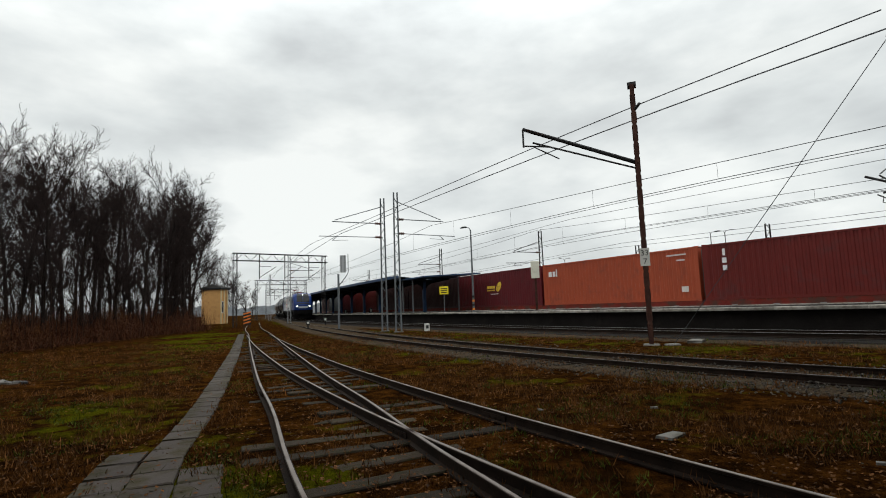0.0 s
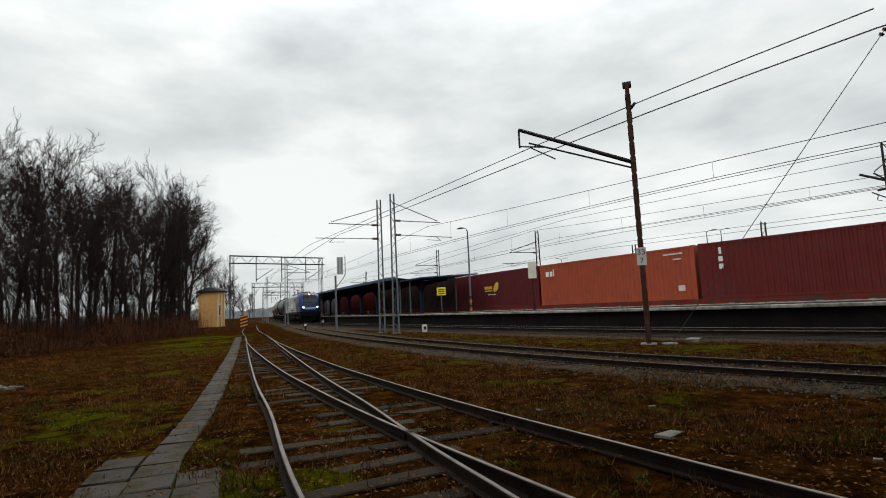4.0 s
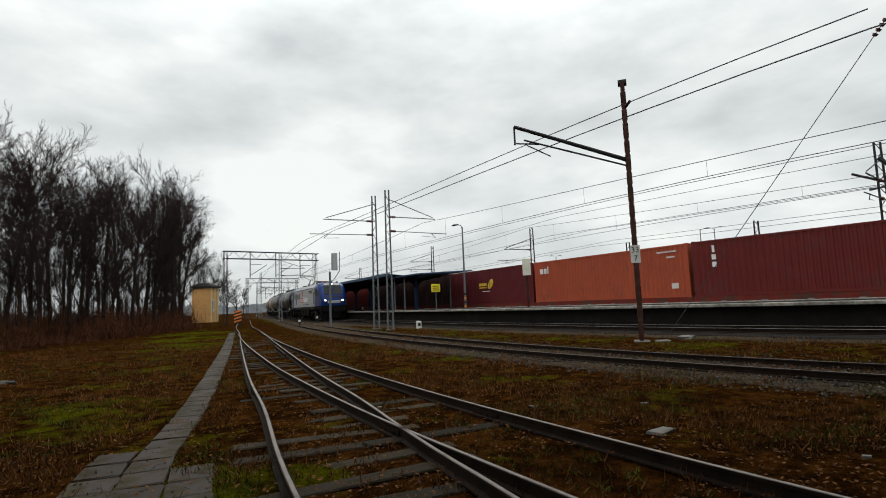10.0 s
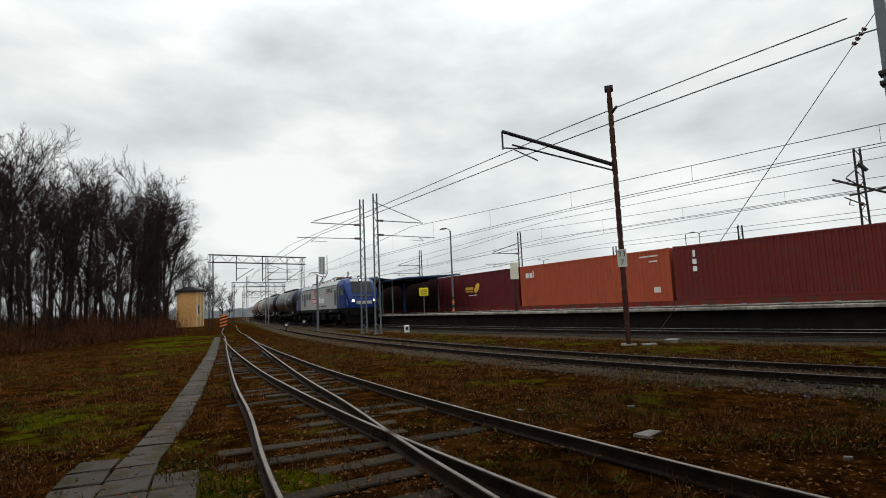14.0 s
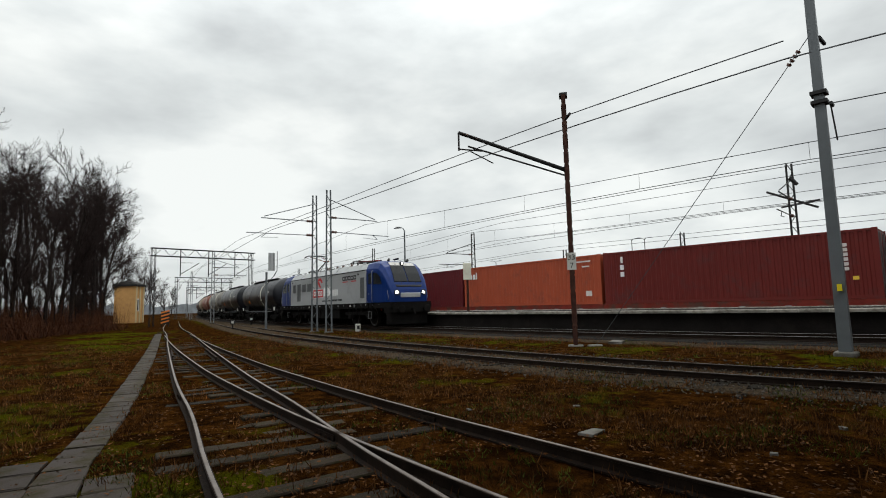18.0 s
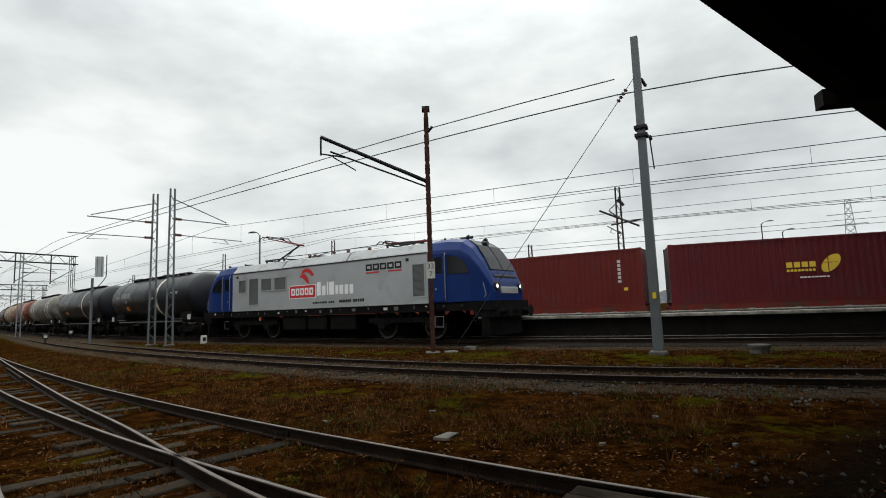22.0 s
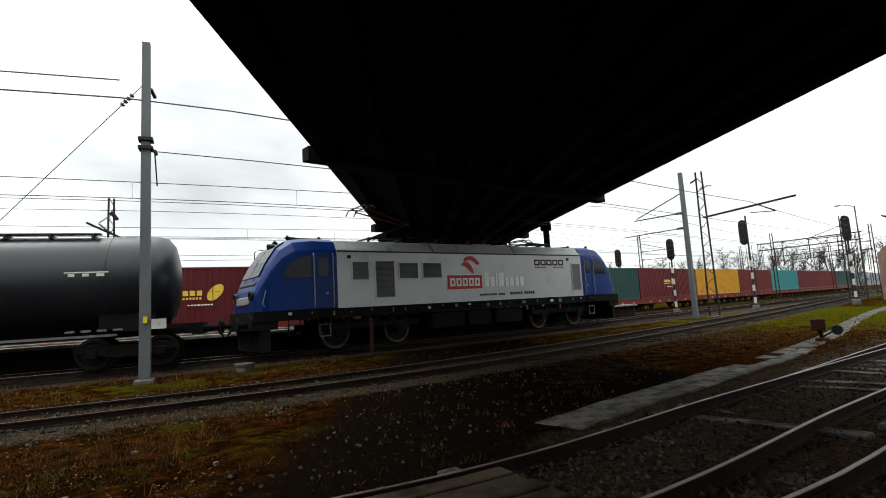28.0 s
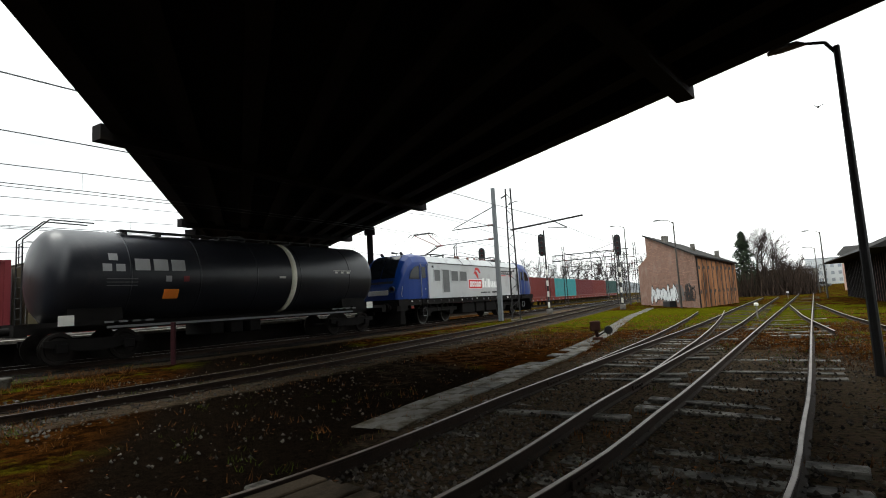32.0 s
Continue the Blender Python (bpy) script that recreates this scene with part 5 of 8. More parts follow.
def container_train():
    maroon, brown, red, orange = paint("maroon_container_paint", (0.098, 0.009, 0.012)), paint("dark_brown_container_paint", (0.030, 0.010, 0.009)), paint("brick_red_container_paint", (0.118, 0.012, 0.009)), paint("faded_orange_container_paint", (0.34, 0.066, 0.028))
    green, grey, teal, yellow, olive = paint("dark_green_container_paint", (0.016, 0.055, 0.050)), paint("grey_container_paint", (0.16, 0.17, 0.175)), paint("turquoise_container_paint", (0.03, 0.21, 0.22)), paint("yellow_container_paint", (0.50, 0.25, 0.012)), paint("olive_container_paint", (0.06, 0.05, 0.028))
    gold = mat("gold_mark_paint", (0.75, 0.50, 0.06), 0.5, 0, 0.08, 3, 30, 0)
    wh, pale = M_white, mat("faded_white_mark", (0.6, 0.55, 0.52), 0.6, 0, 0.1, 3, 30, 0)
    gold_marks = [(0.2 + k * 0.42, 0.52 + k * 0.42, 1.62, 1.95, gold) for k in range(4)] + [(0.2 + k * 0.2, 0.34 + k * 0.2, 1.36, 1.5, gold) for k in range(8)] + [(2.15, 3.05, 1.25, 2.35, gold), (2.42, 2.47, 1.3, 2.25, maroon), (2.2, 2.95, 1.82, 1.87, maroon)] + [(0.9 + k * 0.2, 1.05 + k * 0.2, 0.95, 1.03, wh) for k in range(8)]
    white_marks = [(-5.06, -4.94, 2.25, 2.6, wh), (-5.1, -4.9, 1.88, 2.14, wh), (-5.1, -4.9, 1.5, 1.76, wh)] + [(4.9, 5.05, 1.2 + 0.2 * k, 1.34 + 0.2 * k, pale) for k in range(6)] + [(5.15, 5.35, 0.8, 0.95, gold)]
    pale_marks = [(-5.5, -5.2, 2.0, 2.36, wh), (-5.08, -4.85, 2.0, 2.36, wh), (-4.75, -4.66, 2.0, 2.5, wh), (4.2, 5.4, 2.5, 2.58, pale), (4.8, 5.3, 2.2, 2.28, pale), (5.0, 5.4, 0.5, 0.8, pale)]
    shift = [((a - 1.6) * 0.72 - 0.2, (b - 1.6) * 0.72 - 0.2, 1.5 + (c - 1.6) * 0.72, 1.5 + (d - 1.6) * 0.72, m) for a, b, c, d, m in gold_marks]
    rows = [(-103.3, brown, None, "brown"), (-90.9, grey, None, "grey"), (-78.5, maroon, None, "maroon"), (-66.1, red, None, "red"), (-53.7, brown, None, "dark brown"),
            (-41.3, brown, None, "dark brown"), (-28.9, maroon, shift, "maroon with gold marks"), (-16.5, orange, pale_marks, "faded orange"), (-4.15, red, white_marks, "brick red with white strokes"),
            (8.9, maroon, shift, "maroon with gold marks"), (21.4, olive, None, "olive grey"), (30.9, grey, None, "short grey"), (40.4, green, None, "dark green round-marked"), (52.8, maroon, shift, "maroon with gold marks"), (65.2, yellow, None, "yellow"), (77.6, red, None, "red"), (90.0, teal, None, "turquoise"), (102.4, maroon, None, "maroon"), (114.8, red, None, "red"), (127.2, green, None, "green")]
    for s, p, mk, lbl in rows:
        short = lbl.startswith("short")
        c = container(p, lbl + " shipping container on a flat wagon", mk, L=6.06 if short else 12.19)
        if "round" in lbl:
            globe_mark(c, -1.2, 1.5, 0.85, pale, gold)
        BOX_TRAIN.append((c, s, Z_MAIN + 1.02))
        BOX_TRAIN.append((flat_wagon(s, 3.15 if short else 6.2), s, Z_MAIN))
    # grey high box beyond, seen between wagons
    c = container(grey, "grey corrugated container beyond the platform")
    c.matrix_basis = on_line(8.5, OFF_BOX + 4.6, Z_MAIN + 1.02)
    flat_wagon(8.5).matrix_basis = on_line(8.5, OFF_BOX + 4.6, Z_MAIN)


def move_boxes():
    """The container train starts to pull away slowly towards the station after eleven seconds."""
    for ob, a, z in BOX_TRAIN:
        walk(ob, [(t, on_arc(a - 0.0256 * max(0, t - 11) ** 2, OFF_BOX, z, ARC_BOX)) for t in (0, 10, 11, 12, 14, 16, 18, 20, 22, 24, 26, 28, 30, 32)])


container_train()


# ---------------------------------------------------------------- platform and canopy
def platform():
    t = thing("platform", "long low island platform with a pale concrete edge", "platform", kind="structure")
    ss = np.arange(-150, 31, 2.0)
    top = [C(s, 5.85, Z_PLAT - 0.9) for s in ss]
    part("platform_body", sweep(BM(), top, [(-2.75, -0.2), (2.75, -0.2), (2.75, 0.86), (-2.75, 0.86)]), M_concrete_d, t, "near-black platform wall and surface")
    for off in (3.12, 8.6):
        k = 0
        for s in np.arange(-60, 30, 1.0):
            bm = BM()
            p = on_line(s + 0.5, off, Z_PLAT)
            box(bm, -0.49, 0.49, -0.3, 0.3, -0.12, 0.0, None, 0.015)
            ob = part("edge_slab", bm, M_edge, t) if k == 0 else new("edge_slab", first)
            if k == 0:
                first = ob.data
            ob.parent = t
            ob.matrix_basis = p
            k += 1
        part("edge_strip", sweep(BM(), [C(s, off, Z_PLAT) for s in np.arange(-150, -60, 2.0)], [(-0.3, -0.12), (0.3, -0.12), (0.3, 0), (-0.3, 0)]), M_edge, t)


platform()


def canopy():
    t = thing("platform_canopy", "long platform canopy with blue fascia and dark soffit", "canopy")
    s0, s1 = -101.5, -37.5
    ss = np.arange(s0, s1 + 1, 2.0)
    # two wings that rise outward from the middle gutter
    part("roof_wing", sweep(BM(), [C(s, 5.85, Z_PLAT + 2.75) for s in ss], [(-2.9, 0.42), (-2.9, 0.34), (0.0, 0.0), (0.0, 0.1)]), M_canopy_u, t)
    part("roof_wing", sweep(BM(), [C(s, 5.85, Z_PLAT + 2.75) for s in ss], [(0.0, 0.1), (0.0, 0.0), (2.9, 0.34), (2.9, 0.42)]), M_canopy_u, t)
    for o in (-2.92, 2.92):
        part("fascia", sweep(BM(), [C(s, 5.85 + o, Z_PLAT + 2.75) for s in ss], [(-0.03, 0.26), (0.03, 0.26), (0.03, 0.5), (-0.03, 0.5)]), M_canopy, t, "blue metal fascia")
    for s in np.arange(s0 + 3, s1, 6.0):
        bm = BM()
        m = on_line(s, 5.85, Z_PLAT)
        box(bm, -0.11, 0.11, -0.14, 0.14, 0, 2.8, m)
        part("post", bm, M_canopy, t)
        for sg in (-1, 1):
            bm = BM()
            v = [bm.verts.new(m @ Vector((x, sg * y, z))) for x in (-0.05, 0.05) for y, z in ((0.1, 1.9), (0.1, 2.74), (2.6, 3.02), (2.6, 2.9), (0.7, 2.55), (0.3, 2.3))]
            n = 6
            bm.faces.new(v[:n])
            bm.faces.new(v[n:][::-1])
            for i in range(n):
                bm.faces.new((v[i], v[n + i], v[n + (i + 1) % n], v[(i + 1) % n]))
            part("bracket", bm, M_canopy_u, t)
    # small lifted end roof on thin pale posts
    part("end_roof", sweep(BM(), [C(s, 5.9, Z_PLAT + 2.75) for s in (-38.5, -35.5, -33.0)], [(-2.6, 0.15), (-2.6, 0.05), (2.6, 0.30), (2.6, 0.40)]), M_canopy, t, "blue lifted end of the canopy")
    for s, o in ((-36.0, 3.6), (-38.1, 3.6), (-36.0, 8.0)):
        bm = BM()
        p = C(s, o, Z_PLAT)
        rod(bm, p, p + Vector((0, 0, 2.85)), 0.06, n=8)
        part("post", bm, M_pole_g, t)
    return t


canopy()


# ---------------------------------------------------------------- masts and overhead line
def lattice_mast(name, label, base, h, w0, w1, material, depth=0.0):
    """Mast of two channels joined by flat battens, tapering upwards; faces along x."""
    t = thing(name, label, "catenary mast", "masts of the overhead line", m=base)
    for sx in (-1, 1):
        bm = BM()
        v0 = [(sx * w0 - 0.05, -0.07), (sx * w0 + 0.05, -0.07), (sx * w0 + 0.05, 0.07), (sx * w0 - 0.05, 0.07)]
        v1 = [(sx * w1 - 0.05, -0.07), (sx * w1 + 0.05, -0.07), (sx * w1 + 0.05, 0.07), (sx * w1 - 0.05, 0.07)]
        a = [bm.verts.new((x, y, -0.2)) for x, y in v0]
        b = [bm.verts.new((x, y, h)) for x, y in v1]
        for i in range(4):
            bm.faces.new((a[i], a[(i + 1) % 4], b[(i + 1) % 4], b[i]))
        bm.faces.new(a[::-1])
        bm.faces.new(b)
        part("channel", bm, material, t)
    n = int(h / 0.55)
    for k in range(n):
        z = 0.25 + k * 0.55
        w = w0 + (w1 - w0) * z / h
        w2 = w0 + (w1 - w0) * (z + 0.45) / h
        sg = 1 if k % 2 else -1
        bm = BM()
        rod(bm, (-sg * w, -0.075, z), (sg * w2, -0.075, z + 0.45), 0.018, n=4)
        rod(bm, (-sg * w, 0.075, z), (sg * w2, 0.075, z + 0.45), 0.018, n=4)
        part("batten", bm, material, t)
    bm = BM()
    box(bm, -w0 - 0.12, w0 + 0.12, -0.25, 0.25, -0.3, 0.04, None, 0.03)
    part("footing", bm, M_concrete, t)
    return t


def cantilever(parent, z, length, side=-1, rise=0.9, material=M_steel_g, along=0.0, turn=0.0):
    """Raked tube arm with stay, registration tube and insulators, reaching across the track (local y)."""
    y1 = side * length
    kids = set(parent.children)
    bm = BM()
    rod(bm, (0, 0, z + rise), (along, y1 * 0.95, z + 0.1), 0.03, n=6)
    part("stay", bm, material, parent)
    bm = BM()
    rod(bm, (0, 0, z), (along, y1, z), 0.035, n=6)
    part("arm", bm, material, parent)
    bm = BM()
    rod(bm, (0, 0, z - 0.9), (along, y1 * 1.25, z - 0.95), 0.028, n=6)
    rod(bm, (along, y1 * 0.9, z - 0.93), (along, y1 * 1.0, z - 1.2), 0.02, n=6)
    rod(bm, (along, y1 * 1.0, z - 1.2), (along, y1 * 0.7, z - 1.15), 0.015, n=6)
    part("registration_arm", bm, material, parent)
    for zz in (z, z - 0.9):
        bm = BM()
        s = side * 0.35
        lathe(bm, [(0.05, s - 0.2 * side), (0.09, s - 0.12 * side), (0.05, s - 0.06 * side), (0.09, s), (0.05, s + 0.06 * side), (0.09, s + 0.12 * side), (0.04, s + 0.2 * side)], 10, "y", (0, 0, zz))
        part("insulator", bm, M_insul, parent)
    for ob in set(parent.children) - kids:
        ob.matrix_basis = pose(0, 0, 0, 0, 0, turn)


def face(p, turn=0.0):
    return pose(p.x, p.y, p.z, 0, 0, turn)


def number_sign(parent, z, m, body, w=0.30, h=0.58):
    bm = BM()
    box(bm, -w / 2, w / 2, -0.02, 0.0, z - h / 2, z + h / 2, m, 0.0)
    sg = part("kilometre_sign", bm, M_sign, parent, "white kilometre sign")
    for txt, dz, sz in body:
        bm = moved(text_bm(txt, sz, 0.006), m @ Matrix.Translation((0, -0.024, z + dz)))
        part("number", bm, M_black, sg)


def to_camera(p):
    return math.degrees(math.atan2(p.y, p.x)) - 90


def overhead_line():
    # rusty braced mast with a long raked arm
    p = C(-7.9, -2.2, 0.02)
    t = lattice_mast("catenary_mast", "rusty brown braced mast with a raked arm and number sign", face(p, 68), 8.75, 0.17, 0.12, M_pole_r)
    m = Matrix.Rotation(radians(-68), 4, "Z")
    tip = C(-9.5, -5.9) - p
    bm = BM()
    a, b = Vector((0, 0, 6.05)), m @ Vector((tip.x, tip.y, 7.05))
    rod(bm, a, b, 0.075, 0.06, 8)
    part("raked_arm", bm, M_dark, t)
    bm = BM()
    rod(bm, (0, 0, 5.85), b.lerp(a, 0.08) + Vector((0, 0, -0.35)), 0.03, n=6)
    rod(bm, b, b + Vector((0, 0, -0.6)), 0.03, n=6)
    q = b + Vector((0, 0, -0.55))
    rod(bm, q, q.lerp(a, 0.22) + Vector((0, 0, 0.1)), 0.025, n=6)
    rod(bm, q.lerp(a, 0.10), q.lerp(a, 0.30) + Vector((0, 0, -0.25)), 0.02, n=6)
    part("registration_arm", bm, M_dark, t)
    bm = BM()
    for k in range(5):
        z = b.lerp(a, 0.04 + 0.03 * k)
        lathe(bm, [(0.03, -0.03), (0.09, 0.0), (0.03, 0.03)], 8, "z", tuple(z))
    part("insulator", bm, M_insul, t)
    bm = BM()
    box(bm, -0.17, 0.17, -0.14, 0.14, 8.7, 8.82)
    part("mast_cap", bm, M_dark, t)
    bm = BM()
    rod(bm, (0, 0, 7.85), (-0.5, -0.2, 7.9), 0.05, n=6)
    part("insulator", bm, M_dark, t)
    look_at = math.degrees(math.atan2(-p.y, -p.x)) + 90
    number_sign(t, 2.85, m @ Matrix.Rotation(radians(look_at), 4, "Z") @ Matrix.Translation((0, -0.2, 0)), (("33", 0.13, 0.26), ("7", -0.15, 0.26)))
    # grey anchor mast with guy wire
    p2 = C(-0.35, -1.95, 0.05)
    t2 = thing("catenary_mast", "grey square anchor mast held by a guy wire", "catenary mast", "masts of the overhead line", m=face(p2, 38))
    bm = BM()
    loft_z(bm, [(0.135, 0.0), (0.10, 9.5)])
    part("shaft", bm, M_pole_g, t2)
    bm = BM()
    box(bm, -0.24, 0.24, -0.24, 0.24, -0.3, 0.07, None, 0.03)
    part("footing", bm, M_concrete, t2)
    for z in (6.35, 6.6):
        bm = BM()
        box(bm, -0.18, 0.18, -0.18, 0.18, z, z + 0.09)
        part("clamp_band", bm, M_dark, t2)
    bm = BM()
    rod(bm, (0.1, -0.2, 6.4), (0.25, -0.25, 5.4), 0.02, n=5)
    part("bracket", bm, M_dark, t2)
    for p0, p1 in (((0.2, -0.2, 6.4), (0.45, -0.2, 6.38)), ((0.15, -0.1, 8.2), (0.6, -0.15, 8.15))):
        bm = BM()
        rod(bm, p0, p1, 0.05, n=6)
        part("insulator", bm, M_dark, t2)
    bm = BM()
    box(bm, -0.05, 0.05, -0.225, -0.15, 1.55, 1.72, Matrix.Rotation(radians(to_camera(p2) - 38), 4, "Z"))
    part("yellow_plate", bm, M_yellow, t2)
    g = C(-7.2, -2.0, 0.08)
    gw = thing("guy_wire", "thin steel guy wire anchored in the grass", "guy wire")
    bm = BM()
    rod(bm, p2 + Vector((0, 0, 8.35)), g, 0.011, n=5)
    part("wire", bm, M_wire, gw)
    bm = BM()
    d = (g - (p2 + Vector((0, 0, 8.35)))).normalized()
    for k in range(4):
        q = p2 + Vector((0, 0, 8.35)) + d * (0.55 + 0.12 * k)
        rod(bm, q, q + d * 0.06, 0.07, 0.05, 8)
    part("insulator", bm, M_insul, gw)
    bm = BM()
    box(bm, g.x - 0.3, g.x + 0.15, g.y - 0.14, g.y + 0.14, 0.0, 0.08, None, 0.03)
    part("anchor_block", bm, M_concrete, gw, "pale concrete anchor block")
    # pair of galvanised lattice masts
    for s, o, sd in ((-27.8, -2.3, -1), (-25.9, -2.2, 1)):
        p = C(s, o, 0.05)
        tt = lattice_mast("catenary_mast", "tall galvanised lattice mast with cantilever arms", pose(p.x, p.y, p.z, 0, 0, to_camera(p)), 8.7, 0.17, 0.11, M_pole_g)
        cantilever(tt, 7.0, 3.4, 1 if sd > 0 else -1, 1.15, turn=heading(s) - to_camera(p))
    # masts beyond the bridge
    for s, o, sd, mt in ((28.0, -1.9, 1, M_pole_g), ):
        p = C(s, o, 0.1)
        tt = thing("catenary_mast", "grey catenary mast with raked arms", "catenary mast", "masts of the overhead line", m=pose(p.x, p.y, p.z, 0, 0, heading(s)))
        bm = BM()
        loft_z(bm, [(0.13, 0.0), (0.10, 8.6)])
        part("shaft", bm, mt, tt)
        cantilever(tt, 6.2, 3.2, 1, 1.2, M_dark)
    p = C(29.3, -2.4, 0.1)
    tt = lattice_mast("catenary_mast", "dark lattice mast with a long arm", pose(p.x, p.y, p.z, 0, 0, to_camera(p)), 8.7, 0.26, 0.16, M_dark)
    bm = BM()
    rod(bm, (0, 0, 5.9), (4.6, -1.0, 6.4), 0.06, n=6)
    rod(bm, (2.8, -0.6, 6.2), (3.6, -0.8, 5.7), 0.03, n=6)
    rod(bm, (3.6, -0.8, 5.7), (2.4, -0.5, 5.8), 0.025, n=6)
    part("long_arm", bm, M_dark, tt)
    bm = BM()
    tube(bm, [(0, 0, 7.6), (0.4, -0.5, 7.7), (0.6, -0.8, 7.6)], 0.03, 6)
    rod(bm, (-0.5, 0.1, 8.1), (-0.1, 0, 8.3), 0.05, n=6)
    part("fitting", bm, M_dark, tt)
    # further masts along both sides
    for s, o, h in ((-62, -2.2, 8.5), (-95, -2.2, 8.5), (-130, -2.2, 8.5), (-32.0, 14.2, 7.7), (-26.3, 20, 5.9), (-14.6, 20, 6.1), (-52, 14.2, 8.4), (-85, 14.2, 8.4), (-4.0, 14.2, 8.35), (23, 14.2, 8.4), (52, 14.2, 8.3), (82, 14.2, 8.2), (58, -3.2, 8.0), (70, -3.4, 8.0), (86, -3.5, 8.0), (102, -3.5, 8), (120, -3.5, 8), (66, 5.2, 8.0), (92, 5.2, 8.0), (120, 5.2, 8)):
        p = C(s, o, 0.1)
        tt = lattice_mast("catenary_mast", "distant dark catenary mast with an arm", pose(p.x, p.y, p.z, 0, 0, to_camera(p)), h, 0.18, 0.12, M_dark if o > 0 or s > 0 else M_steel_g)
        cantilever(tt, h - 1.9, 3.0, -1 if o > 0 else 1, 1.0, M_dark, turn=heading(s) - to_camera(p))
        if s == -4.0:
            bm = BM()
            rod(bm, (-1.1, 0, 7.0), (1.1, 0, 5.9), 0.06, n=6)
            rod(bm, (-0.5, 0.1, 6.1), (1.2, 0.1, 6.3), 0.05, n=6)
            rod(bm, (0, 0, 7.6), (0.3, 0, 7.2), 0.12, 0.08, 8)
            part("cross_arm", bm, M_dark, tt)
    # wires: running lines with slight sag
    def wire(name, offs, z, s0, s1, span, sag, r, label, droppers=None):
        w = thing(name, label, "overhead wire", "overhead wires")
        pts = []
        for s in np.arange(s0, s1 + 0.1, 3.0):
            f = ((s - s0) % span) / span
            pts.append(C(s, offs, z - sag * 4 * f * (1 - f)))
        bm = BM()
        tube(bm, pts, r, 4)
        part("conductor", bm, M_wire, w)
        if droppers:
            for s in np.arange(s0, s1, 6.0):
                f = ((s - s0) % span) / span
                bm = BM()
                rod(bm, C(s, offs, z - sag * 4 * f * (1 - f)), C(s, offs, droppers), 0.007, n=3)
                part("dropper", bm, M_wire, w)
    for off in (1.45, 10.7):
        wire("contact_wire", off, 5.75, -190, 190, 60, 0.0, 0.014, "contact wire above the track")
        wire("catenary_wire", off, 7.15, -193, 190, 55, 0.85, 0.014, "carrier wire hung above the contact wire", 5.75)
    wire("contact_wire", 2.0, 5.78, -190, 190, 60, 0.02, 0.012, "second contact wire above the track")
    wire("feeder_wire", -2.2, 8.3, -190, -0.35, 47.5, 0.5, 0.018, "feeder wire along the mast tops")
    wire("feeder_wire", -2.05, 7.85, -190, 190, 38, 0.35, 0.02, "double feeder wire along the masts")
    wire("feeder_wire", -1.9, 6.4, -0.35, 190, 48, 0.25, 0.015, "wire anchored at the grey mast")
    for o, z in ((14.2, 8.2), (13.0, 6.6), (17.5, 5.8), (17.5, 7.2), (20, 6.4)):
        wire("feeder_wire", o, z, -190, 190, 54, 0.4, 0.016, "wire of the further tracks")


def loft_z(bm, levels):
    rings = [[bm.verts.new((sx * w, sy * w, z)) for sx, sy in ((-1, -1), (1, -1), (1, 1), (-1, 1))] for w, z in levels]
    for a, b in zip(rings[:-1], rings[1:]):
        for i in range(4):
            bm.faces.new((a[i], a[(i + 1) % 4], b[(i + 1) % 4], b[i]))
    bm.faces.new(rings[0][::-1])
    bm.faces.new(rings[-1])
    return bm


overhead_line()

# ---------------------------------------------------------------- plan by bearing
def at(az, d, z=None):
    """Plan point at a bearing (degrees left of +y) and distance from the camera's foot; on the ground unless z is given."""
    x, y = W(-d * math.sin(radians(az)), d * math.cos(radians(az)))
    return Vector((x, y, gz(x, y) if z is None else z))


def facing(p, extra=0.0):
    """Turn about z that lets local -y look at the camera's foot."""
    return math.degrees(math.atan2(p.y, p.x)) - 90 + extra


